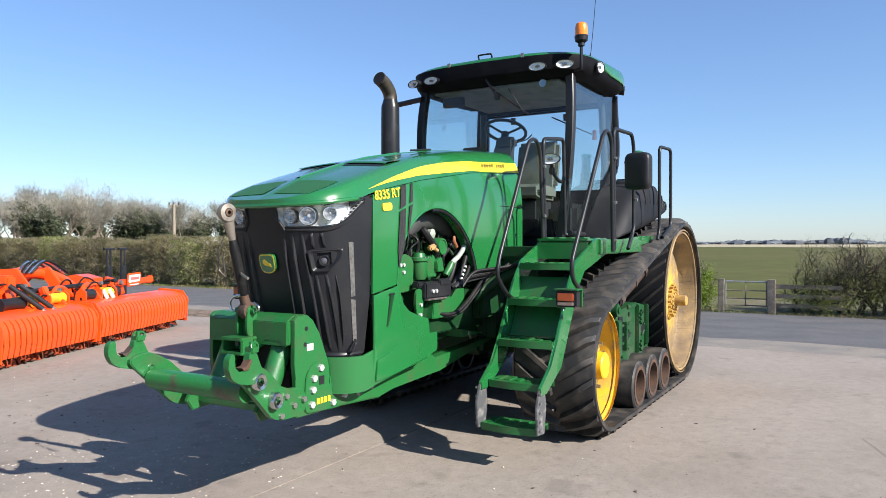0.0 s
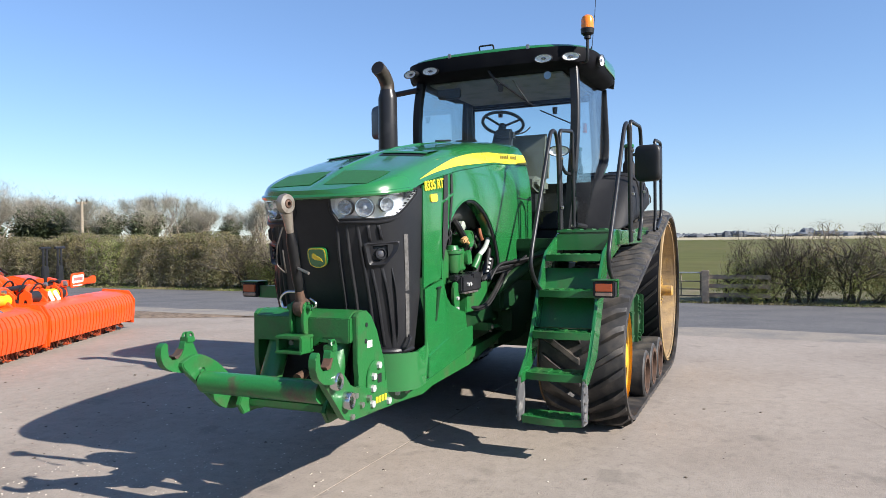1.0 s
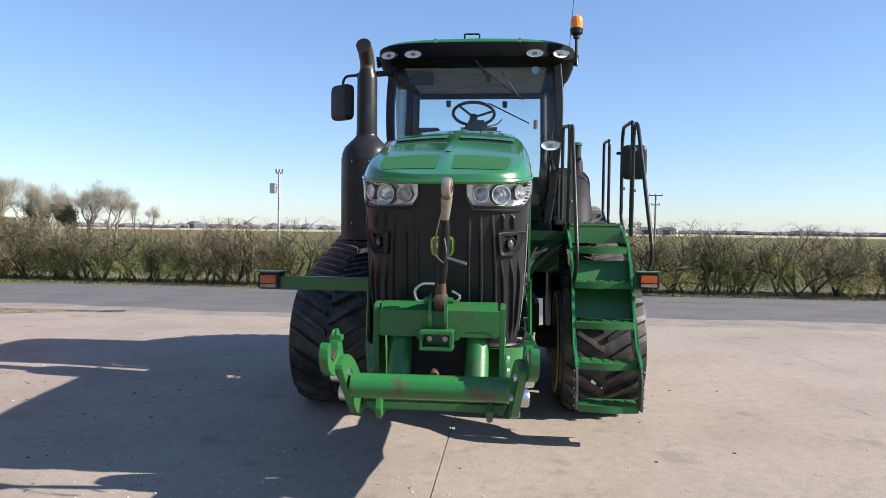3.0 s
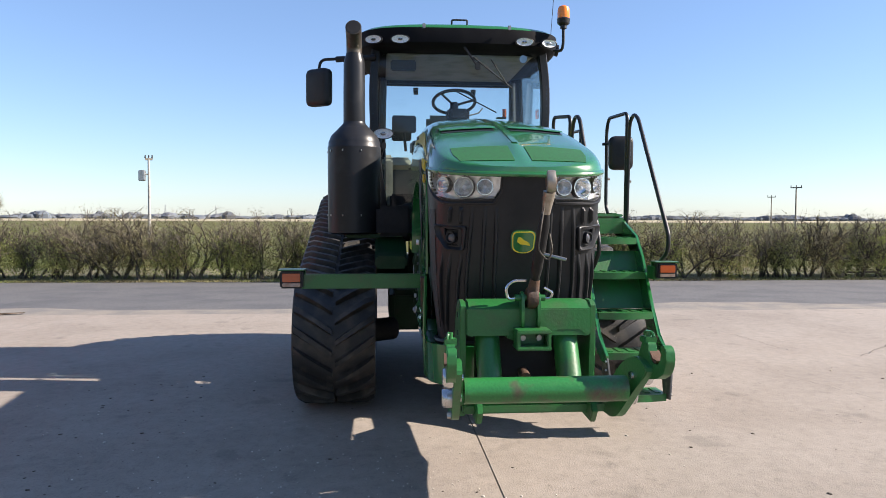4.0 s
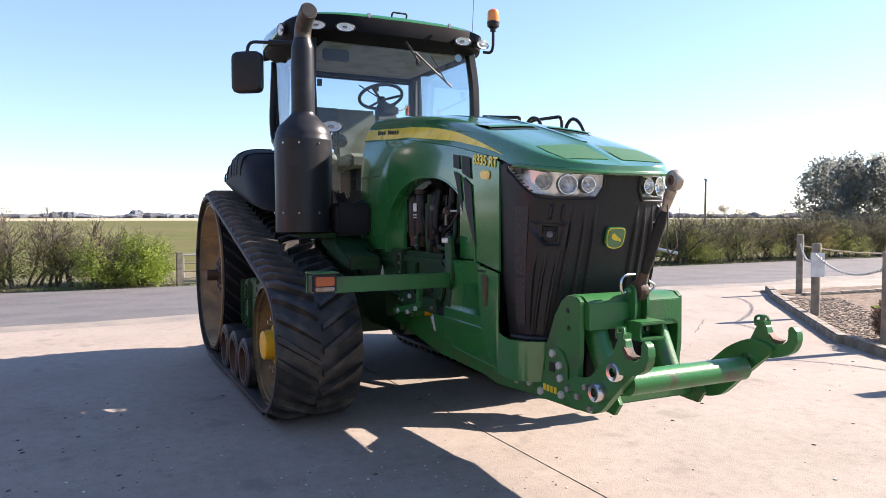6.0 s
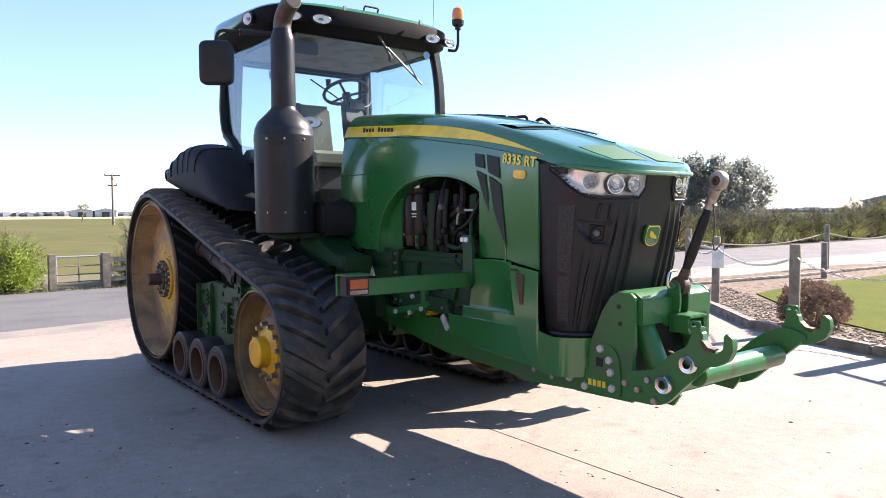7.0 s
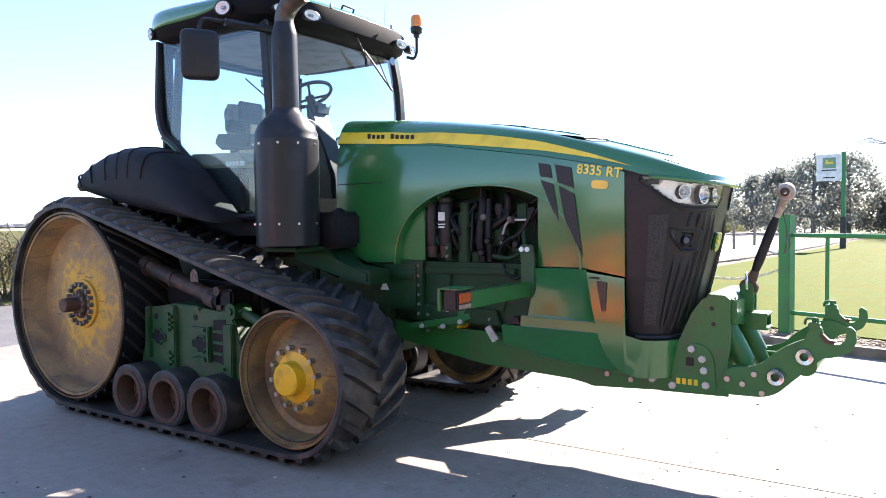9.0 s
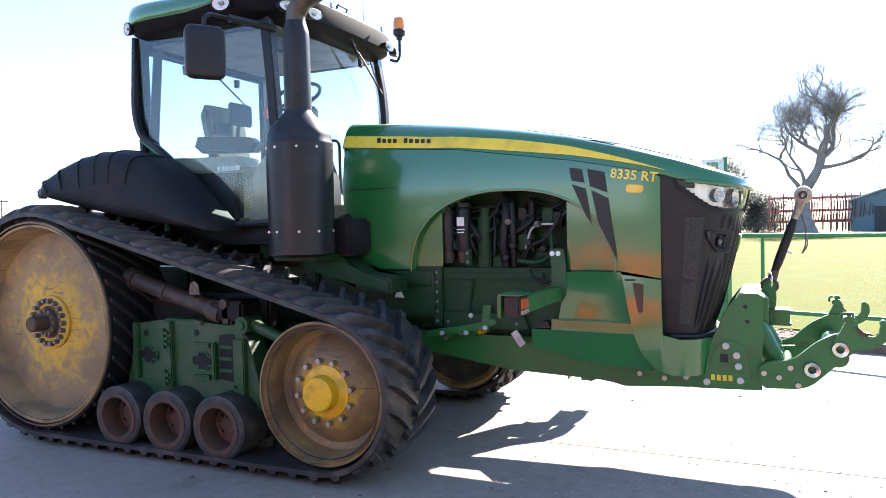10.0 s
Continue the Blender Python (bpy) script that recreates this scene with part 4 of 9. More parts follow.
def side_band(z_hi, z_lo, x0, x1, s, name, material, taper, label=""):
    """A strip that lies on the bonnet's flank, between two parts of its height."""
    bm = bm_new()
    rows = []
    for i in range(30):
        x = lerp(x0, x1, i / 29)
        w, zs, zb = flank_half(x), curve_at(SHOULDER, x), curve_at(LOWER, x)
        pts = []
        up = min(1.0, max(0.0, (x - 2.9) / 1.3))
        hi, lo = lerp(z_hi, z_hi * 0.5, up), lerp(z_lo, z_lo * 0.76, up)
        for j in range(5):
            f = lerp(hi, lo, j / 4)
            if taper:
                f = lerp(f, lo, max(0, (i - 15) / 14) ** 2.0)
            f = min(f, 1.0)
            a = curve_at([(f_, lerp(a_, b_, min(1.0, max(0.0, (x - 2.9) / 1.3)))) for a_, b_, f_ in FLANK], f)
            pts.append((x, s * (w * a + 0.0035), zs - (zs - zb) * f + 0.001))
        rows.append(pts)
    sheet(bm, rows)
    return part(name, bm, material, bonnet, label)


for s in (-1, 1):
    side_band(0.50, 0.97, 2.17, 4.50, s, "yellow_stripe", YELLOW_BAND, True, "yellow stripe tapering towards the nose")
    # the maker's name on the stripe, as plain bars
    for i in range(10):
        if i == 4:
            continue
        x = 2.48 + 0.046 * i
        w, zs, zb = flank_half(x), curve_at(SHOULDER, x), curve_at(LOWER, x)
        bm = bm_new()
        box(bm, (x, s * (w * 0.955 + 0.006), zs - (zs - zb) * 0.74), (0.030, 0.004, 0.062 if i in (0, 5) else 0.05), bevel=0.001)
        part("lettering_bar", bm, BLACK if s < 0 else OLIVE, bonnet)

for s in (-1, 1):           # seal under the bonnet's edge
    bm = bm_new()
    sheet(bm, [[(x, s * (flank_half(x) - 0.022), curve_at(LOWER, x) + dz) for dz in (-0.04, 0.04)] for x in xs[:30]], 0.006)
    part("edge_seal", bm, BLACK, bonnet)

# -- side panels with the round engine opening --
ARCH = {-1: (3.465, 1.25, 0.705, 0.535), 1: (3.645, 1.25, 0.53, 0.53)}     # by side: centre x and z, half width, height
SIDE_LOW = 1.265


def arch_point(side, deg, grow=0.0):
    c, s = math.cos(radians(deg)), math.sin(radians(deg))
    x, z, w, h = ARCH[side]
    n = 2.25
    if side > 0:
        n, w = (1.75, w + 0.05) if c < 0 else (2.1, w)
    return (x + (w + grow) * math.copysign(abs(c) ** (2 / n), c), z + (h + grow) * abs(s) ** (2 / n))


def side_y(x, z):
    return nose_half(x) - flank_lean(z) - 0.003 * ((1.7 - z) / 0.45) ** 2


def outer_point(f):
    """Round the panel's outer edge: up the back, along the bonnet, down the front."""
    if f < 0.24:
        return (2.18, lerp(SIDE_LOW, curve_at(LOWER, 2.18), f / 0.24))
    if f < 0.76:
        x = lerp(2.18, 4.455, (f - 0.24) / 0.52)
        return (x, curve_at(LOWER, x) - 0.004)
    return (4.455, lerp(curve_at(LOWER, 4.455), 1.215, (f - 0.76) / 0.24))


for s in (-1, 1):
    bm = bm_new()
    grid = []
    for i in range(61):
        f = i / 60
        ax_, az_ = arch_point(s, 180 - 180 * f)
        if i in (0, 60):
            az_ = SIDE_LOW
        ox, oz = outer_point(f)
        row = []
        for j in range(9):
            g = j / 8
            x, z = lerp(ax_, ox, g), lerp(az_, oz, g)
            row.append((x, s * side_y(x, z), z))
        grid.append(row)
    sheet(bm, grid, 0.012)
    sp = part("side_panel", bm, GREEN, tractor, "glossy green engine side panel with a round opening", 30)
    bm = bm_new()
    sheet(bm, [[(*[arch_point(s, 180 - 180 * i / 60, g)[0]], s * y, arch_point(s, 180 - 180 * i / 60, g)[1]) for y, g in ((HALF + 0.001, 0.016), (HALF + 0.004, 0.008), (HALF + 0.002, 0.0), (HALF - 0.03, -0.006), (HALF - 0.09, -0.008))] for i in range(61)])
    part("arch_rim", bm, GREEN, sp)
    if s > 0:
        bm = bm_new()
        tube(bm, [(arch_point(s, 180 - 180 * i / 60, -0.012)[0], s * (HALF - 0.012), arch_point(s, 180 - 180 * i / 60, -0.012)[1]) for i in range(34)], 0.011, 8)
        part("rubber_seal", bm, BLACK, sp)
    bm = bm_new()
    box(bm, (2.42, s * (HALF + 0.0005), 1.84), (0.46, 0.004, 0.006))
    part("panel_seam", bm, BLACK, sp)
    bm = bm_new()
    prism(bm, [(2.60, 1.27), (2.97, 1.27), (2.97, 1.72), (2.86, 1.66), (2.68, 1.50)] if s < 0 else [(2.95, 1.27), (3.14, 1.27), (3.20, 1.76), (3.06, 1.66), (2.98, 1.50)], s * 0.395, s * 0.41)
    if s < 0:
        part("inner_shield", bm, GREEN, sp)
        bm = bm_new()
        prism(bm, [(3.86, 1.257), (4.2, 1.257), (4.14, 1.5), (3.97, 1.66), (3.86, 1.70)], s * 0.40, s * 0.415)
    part("inner_shield", bm, GREEN if s < 0 else GREEN_SHADE_DUSTY, sp)
    # side vents: black mesh cut by green slats
    bm = bm_new()
    e = 0.009
    for quad in ([(4.085, 1.925), (4.145, 1.912), (4.162, 1.755), (4.095, 1.785)], [(4.095, 1.765), (4.163, 1.738), (4.186, 1.49), (4.176, 1.37), (4.105, 1.52)],
                 [(4.002, 1.94), (4.026, 1.934), (4.045, 1.80), (4.008, 1.815)], [(4.010, 1.795), (4.046, 1.78), (4.085, 1.47), (4.058, 1.59)]) if s > 0 else ([(3.900, 1.915), (3.978, 1.902), (3.996, 1.815), (3.914, 1.832)], [(3.917, 1.808), (4.002, 1.778), (4.042, 1.545), (3.995, 1.625)],
                 [(4.013, 1.900), (4.121, 1.877), (4.138, 1.748), (4.033, 1.790)], [(4.039, 1.767), (4.143, 1.713), (4.195, 1.325), (4.176, 1.365), (4.080, 1.562)]):
        vs = [bm.verts.new((x, s * (side_y(x, z) + e), z)) for x, z in quad]
        bm.faces.new(vs)
    thicken(bm, bm.faces[:], 0.003)
    part("vent_mesh", bm, MESH_BLACK, sp, "black mesh side vents")
    bm = text_mesh("8335 RT", 0.082, Matrix.Translation((4.30, s * (HALF + 0.004), 1.845)) @ Matrix.Rotation(radians(180 if s > 0 else 0), 4, "Z") @ Matrix.Rotation(radians(90), 4, "X") @ Matrix.Rotation(radians(8 if s > 0 else -8), 4, "Z"))
    part("model_number", bm, YELLOW_BAND, sp, "yellow model number", 0)
    bm = bm_new()
    prism(bm, [(p.x, p.z) for p in rounded([(4.25, 0, 1.745), (4.355, 0, 1.735), (4.36, 0, 1.785), (4.255, 0, 1.795)], 0.024, 4, True)], s * (HALF + 0.001), s * (HALF + 0.007))
    part("reflector", bm, mat("amber_reflector", (0.85, 0.5, 0.03), 0.25, fine=0.05, coat=0.4), sp, "small rounded amber-yellow reflector")

# -- lower side panels and nose skirt, one skin round the front --
TOP_EDGE = [(3.81, 1.005), (3.914, 1.030), (4.056, 1.078), (4.117, 1.127), (4.152, 1.196), (4.172, 1.248), (4.20, 1.25), (4.455, 1.205)]       # of the left panel
CREASE = [(0.64, 4.43), (0.72, 4.345), (0.80, 4.300), (1.0, 4.250), (1.24, 4.205)]         # rear edge of the right panel, by height
bm = bm_new()
cols = []
for s in (1, -1):
    run = []
    for i in range(22):
        x = lerp(3.81, 4.455, i / 21)
        zt, zb = curve_at(TOP_EDGE, x), curve_at([(3.6, 0.75), (4.1, 0.695), (4.455, 0.645)], x)
        if s > 0:
            run.append([(x, HALF + 0.004 + 0.012 * math.sin(math.pi * k / 6), lerp(zb, zt, k / 6)) for k in range(7)])
        else:
            rise = [lerp(0.645, lerp(1.238, 1.205, i / 21), k / 6) for k in range(7)]
            run.append([(lerp(curve_at(CREASE, z), 4.455, i / 21), -(HALF + 0.004 * (i > 0) - 0.03 * (i == 0) + 0.010 * math.sin(math.pi * k / 6)), z) for k, z in enumerate(rise)])
    nose = []
    for i in range(1, 11):
        a = math.pi / 2 * i / 10
        x = 4.47 + 0.30 * math.sin(a) ** (2 / 3)
        y = 0.488 * max(0.0, math.cos(a)) ** (2 / 3)
        nose.append([(x - 0.03 * (1 - k / 6), s * y * (0.97 + 0.03 * k / 6), lerp(0.62, 0.845, k / 6)) for k in range(7)])
    first = nose[0]
    step_col = [(4.462, s * 0.488, lerp(0.64, 0.87, k / 6)) for k in range(7)]
    run = run + [step_col] + (nose if s > 0 else nose[:-1])
    cols += run if s > 0 else run[::-1]
sheet(bm, cols, 0.015)
skirt = part("nose_skirt", bm, GREEN, tractor, "green lower side panels wrapping round under the grille", 30)
for s in (-1, 1):
    bm = bm_new()
    prism(bm, soft_outline([(4.245, 1.20), (4.285, 1.20), (4.335, 1.00), (4.312, 1.00)] if s > 0 else [(4.285, 1.188), (4.350, 1.180), (4.345, 1.005), (4.318, 1.005)], 0.008), s * (HALF + 0.004), s * (HALF + 0.0185), bevel=0.002)
    part("grab_recess", bm, GREEN_SHADE_DUSTY if s > 0 else RUST, skirt)
    if s > 0:
        bm = bm_new()
        prism(bm, soft_outline([(3.715, 0.905), (3.715, 0.775), (3.85, 0.745), (4.25, 0.685), (4.45, 0.67), (4.44, 0.80), (4.1, 0.875), (3.80, 0.905)], 0.015), 0.46, 0.5035, bevel=0.003)
        part("side_ledge", bm, GREEN, skirt, "", 20)
    else:
        bm = bm_new()
        sheet(bm, [[(lerp(lerp(3.80, 3.865, f), curve_at(CREASE, lerp(0.93, 1.25, f)) + 0.01, g), -(0.475 - 0.045 * math.sin(math.pi * min(1.0, 0.15 + 0.85 * g)) ** 0.8 * (1 - f ** 4)), lerp(0.93, 1.25, f)) for g in [n / 12 for n in range(13)]] for f in [n / 10 for n in range(11)]], 0.012)
        part("dished_panel", bm, GREEN, skirt)
        bm = bm_new()
        prism(bm, soft_outline([(3.765, 0.945), (4.275, 0.930), (4.30, 0.86), (3.76, 0.865)], 0.012), -0.483, -0.38, bevel=0.010)
        part("shelf", bm, GREEN, skirt, "", 20)
        bm = bm_new()
        prism(bm, soft_outline([(3.632, 0.880), (4.30, 0.868), (4.33, 0.76), (4.44, 0.645), (4.10, 0.665), (3.88, 0.690), (3.82, 0.72), (3.632, 0.745)], 0.012), -0.500, -0.40, bevel=0.005)
        for v in bm.verts:          # its face leans in towards the foot
            v.co.y += 0.22 * max(0.0, 0.88 - v.co.z)
        part("side_ledge", bm, GREEN, skirt, "", 20)
        # solid black block for the shade in the ledge's pocket
        bm = bm_new()
        prism(bm, [(3.645, 0.882), (3.755, 0.882), (3.735, 0.925), (3.70, 0.93)], -0.47, -0.41)
        part("ledge_pocket", bm, BLACK, skirt)
        bm = bm_new()
        tube(bm, [(3.84, -0.458, 0.690), (4.10, -0.452, 0.664), (4.42, -0.448, 0.645)], 0.007, 6)
        part("ledge_lip", bm, GREEN_WORN, skirt)
    bm = bm_new()
    box(bm, (4.27, s * (HALF + 0.0165), 1.205), (0.06, 0.006, 0.012), bevel=0.002)
    part("grab_lip", bm, BLACK, skirt)
# black prop bracket behind, closing the nose from below
bm = bm_new()
box(bm, (4.45, 0, 0.66), (0.45, 0.66, 0.16), bevel=0.03)
part("front_casting", bm, GREEN_SHADE_DUSTY, tractor)

# -- grille --
GR_FRONT = [(0.83, 4.715), (1.34, 4.84), (1.79, 4.942)]
GR_HALF = [(0.83, 0.405), (1.2, 0.452), (1.79, 0.476)]


def grille_pt(a, z, out=0.0):
    """A point on the nose: a runs from -1 (right flank) over 0 (centre) to 1 (left flank), past 1 back along the flank."""
    w, xf, xr = curve_at(GR_HALF, z), curve_at(GR_FRONT, z), 4.505
    t = min(1.0, abs(a)) * math.pi / 2
    s = 1 if a >= 0 else -1
    p = Vector((xr + (xf - xr) * max(0.0, math.cos(t)) ** (2 / 3), s * w * math.sin(t) ** (2 / 3), z))
    nrm = Vector((max(0.0, math.cos(t)) ** (4 / 3) / max(0.05, xf - xr), s * math.sin(t) ** (4 / 3) / w, 0)).normalized()
    if abs(a) > 1:
        p.x -= (abs(a) - 1) * 0.6
        nrm = Vector((0, s, 0))
    return p + nrm * out


def grille_patch(bm, a0, a1, lo, hi, out, na=14, nz=6, thick=0.0):
    """A patch of the nose between two angles; lo and hi give its lower and upper edge."""
    sheet(bm, [[grille_pt(lerp(a0, a1, i / na), lerp(lo(lerp(a0, a1, i / na)), hi(lerp(a0, a1, i / na)), j / nz), out) for j in range(nz + 1)] for i in range(na + 1)], thick)


def lamp_low(a):
    """Lower edge of the headlight at an angle round the nose."""
    return curve_at([(0.085, 1.700), (0.115, 1.628), (0.50, 1.626), (0.64, 1.636), (0.74, 1.658), (0.84, 1.698), (0.92, 1.745), (0.98, 1.790)], abs(a))


def lamp_high(a):
    return curve_at([(0.085, 1.745), (0.6, 1.760), (0.8, 1.783), (0.98, 1.804)], abs(a))


def shell_top(a):
    """Upper edge of the grille's shell, tucked under the bonnet."""
    return curve_at([(0.5, 1.76), (0.8, 1.79), (1.0, 1.815)], abs(a))


DUSTY_MESH = mat("dusty_black_mesh", (0.06, 0.058, 0.055), 0.7, color2=(0.11, 0.105, 0.10), scale=40, amount=0.8, fine=0.4)
grille = empty("grille")
grille.parent = tractor
grille["label"] = "black ribbed plastic nose grille"
bm = bm_new()
NA, NZ = 176, 64
verts = [[bm.verts.new(grille_pt(lerp(-1.09, 1.09, i / NA), lerp(0.845, shell_top(lerp(-1.09, 1.09, i / NA)), j / NZ))) for j in range(NZ + 1)] for i in range(NA + 1)]
skin = []
for i in range(NA):
    for j in range(NZ):
        a_ = lerp(-1.09, 1.09, (i + 0.5) / NA)
        z_ = lerp(0.845, shell_top(a_), (j + 0.5) / NZ)
        pocket = 0.42 < abs(a_) < 0.60 and 1.385 < z_ < 1.475
        if not pocket and not (0.09 < abs(a_) < 0.98 and lamp_low(a_) < z_ < lamp_high(a_)):
            skin.append(bm.faces.new((verts[i][j], verts[i + 1][j], verts[i + 1][j + 1], verts[i][j + 1])))
thicken(bm, skin, 0.015)
part("grille_shell", bm, BLACK, grille)
for s in (-1, 1):
    # half-round ribs that spread apart towards the foot
    for a_top, z_top, a_low, z_low in ((0.107, 1.590, 0.114, 0.89), (0.182, 1.592, 0.215, 0.89), (0.28, 1.592, 0.375, 0.89), (0.385, 1.592, 0.395, 1.50), (0.50, 1.592, 0.525, 1.505), (0.385, 1.345, 0.50, 0.88), (0.51, 1.345, 0.655, 0.875), (0.635, 1.345, 0.725, 0.90)):
        wide = 0.0075 if z_top > 1.4 or a_top < 0.6 else 0.004
        bm = bm_new()
        rows = []
        for k in range(17):
            f = k / 16
            a, z = lerp(a_top, a_low, f), lerp(z_top, z_low, f)
            h = min(1.0, 5 * f, 5 * (1 - f))
            p0, nrm = grille_pt(s * a, z), (grille_pt(s * a, z, 0.1) - grille_pt(s * a, z)).normalized()
            side = Vector((-nrm.y, nrm.x, 0))
            rows.append([p0 + side * (wide * u) + nrm * v * h for u, v in ((-1.6, -0.004), (-1.2, 0.010), (-0.5, 0.017), (0.5, 0.017), (1.2, 0.010), (1.6, -0.004))])
        loft(bm, rows)
        part("grille_rib", bm, BLACK, grille)
    # narrow dust-filmed mesh strip beside them
    bm = bm_new()
    strip = [(1.54, 0.82, 0.88), (1.30, 0.83, 0.89), (1.09, 0.85, 0.92), (0.93, 0.90, 0.96)] if s > 0 else [(1.58, 0.76, 0.93), (1.30, 0.77, 0.93), (1.09, 0.78, 0.94), (0.93, 0.80, 0.95)]
    sheet(bm, [[grille_pt(s * lerp(a0, a1, k / 4), z, 0.004) for k in range(5)] for z, a0, a1 in strip], 0.003)
    part("mesh_strip", bm, DUSTY_MESH if s > 0 else MESH_BLACK, grille, "dust-filmed mesh strip in the grille" if s > 0 else "black mesh window in the grille")
    # fog lamp pocket
    bm = bm_new()
    pts = [(0.335, 1.487), (0.735, 1.50), (0.71, 1.45), (0.56, 1.368), (0.36, 1.362)]
    mid_a, mid_z = 0.505, 1.43
    rings = []
    for k, out in ((1.04, 0.0), (1.03, 0.020), (0.95, 0.022), (0.86, 0.014), (0.62, -0.012), (0.15, -0.013)):
        rings.append(rounded([grille_pt(s * (mid_a + (a - mid_a) * k), mid_z + (z - mid_z) * k, out) for a, z in pts], 0.018, 3, True))
    loft(bm, rings, caps=False)
    part("fog_lamp_frame", bm, BLACK, grille)
    bm = bm_new()
    c, n = grille_pt(s * 0.505, 1.43, -0.004), (grille_pt(s * 0.51, 1.42, 0.1) - grille_pt(s * 0.51, 1.42)).normalized()
    spin(bm, [(0.021, 0.004), (0.026, 0.014), (0.031, 0.014), (0.033, -0.02)], c, n, 20)
    part("fog_lamp_ring", bm, BLACK, grille)
    bm = bm_new()
    spin(bm, [(0.0, 0.010), (0.014, 0.008), (0.023, 0.002)], c, n, 20)
    part("fog_lamp", bm, SMOKED, grille, "small round fog lamp")
# bottom lip with a small loop at its left end
bm = bm_new()
tube(bm, [grille_pt(lerp(-1.0, 1.0, i / 40), 0.855, 0.014) for i in range(41)], 0.016, 8)
tube(bm, rounded([grille_pt(0.78, 0.87, 0.02), grille_pt(0.80, 0.87, 0.05), grille_pt(0.86, 0.93, 0.05), grille_pt(0.90, 0.94, 0.02)], 0.02), 0.009, 6)
part("grille_lip", bm, BLACK, grille)
# emblem, its mark a plain slanted bar
soft_slash = [(0.036, -0.020), (0.030, -0.002), (0.004, 0.012), (-0.016, 0.028), (-0.030, 0.026), (-0.034, 0.004), (-0.016, -0.010), (0.014, -0.014)]
bm = bm_new()
ctr = grille_pt(0.0, 1.41, 0.012)
tilt = pose(*ctr, 0, 13, 0)
prism(bm, [(y, z) for _, y, z in rounded([(0, -0.066, 0.06), (0, 0.066, 0.06), (0, 0.066, -0.04), (0, 0.0, -0.068), (0, -0.066, -0.04)], 0.03, 4, True)], -0.008, 0.008, "x", 0.003)
bm.transform(tilt)
part("emblem", bm, GREEN, grille, "rounded square green badge with a yellow border")
bm = bm_new()
BADGE = [(0, -0.066, 0.062), (0, 0.066, 0.062), (0, 0.062, -0.05), (0, 0.0, -0.068), (0, -0.062, -0.05)]
prism(bm, [(y * 0.92, z * 0.92) for _, y, z in rounded(BADGE, 0.03, 4, True)], 0.0, 0.0095, "x")
bm.transform(tilt)
part("emblem_border", bm, YELLOW_BAND, grille)
bm = bm_new()
prism(bm, [(y * 0.83, z * 0.83) for _, y, z in rounded(BADGE, 0.03, 4, True)], 0.0, 0.0115, "x")
bm.transform(tilt)
part("emblem_field", bm, GREEN, grille)
bm = bm_new()
prism(bm, soft_slash, 0.010, 0.0135, "x")
bm.transform(tilt)
part("emblem_shape", bm, YELLOW_BAND, grille)


def headlight(s):
    h = empty("headlight")
    h.parent = tractor
    h["label"] = "clear wide headlight cluster with round reflectors"
    lo, hi = lamp_low, lamp_high
    bm = bm_new()
    grille_patch(bm, s * 0.09, s * 0.98, lo, hi, -0.045, 24, 4)
    rim = [(lerp(0.09, 0.98, i / 20), lo) for i in range(21)] + [(lerp(0.98, 0.09, i / 20), hi) for i in range(21)]
    sheet(bm, [[grille_pt(s * a, f(a), d) for d in (-0.045, -0.02, 0.004)] for a, f in rim + rim[:1]])
    part("reflector_bowl", bm, CHROME, h)
    bm = bm_new()
    edge = [grille_pt(s * lerp(0.085, 0.985, i / 20), lo(lerp(0.09, 0.98, i / 20)) - 0.018, 0.004) for i in range(21)]
    edge += [grille_pt(s * lerp(0.985, 0.085, i / 20), hi(lerp(0.98, 0.09, i / 20)) + 0.006, 0.004) for i in range(21)]
    tube(bm, edge, 0.008, 6, True)
    part("headlight_frame", bm, BLACK, h)
    for a, z, r in ((0.19, 1.692, 0.040), (0.375, 1.692, 0.050), (0.64, 1.708, 0.038)):
        c = grille_pt(s * a, z, -0.04)
        n = (grille_pt(s * a * 0.8, z, 0.1) - grille_pt(s * a * 0.8, z)).normalized()
        bm = bm_new()
        spin(bm, [(r * 0.25, 0.0), (r * 0.6, 0.006), (r * 0.85, 0.018), (r * 0.97, 0.036), (r * 1.05, 0.036), (r * 1.09, 0.0)], c, n, 28)
        lamp = part("lamp_ring", bm, BOWL, h)
        bm = bm_new()
        spin(bm, [(0.0, 0.030), (r * 0.16, 0.028), (r * 0.26, 0.020), (r * 0.26, 0.0)], c, n, 16)
        part("lamp_bulb", bm, mat("frosted_lamp", (0.55, 0.57, 0.6), 0.15, 0.4, fine=0.3, scale=60, color2=(0.3, 0.3, 0.32)), lamp)
        bm = bm_new()
        spin(bm, [(r * 1.05, 0.030), (r * 1.06, 0.037), (r * 1.09, 0.037), (r * 1.10, 0.0)], c, n, 28)
        part("lamp_bezel", bm, DARK, lamp)
    bm = bm_new()
    grille_patch(bm, s * 0.095, s * 0.975, lo, hi, 0.010, 24, 4)
    part("lens", bm, LENS, h)


headlight(1)
headlight(-1)

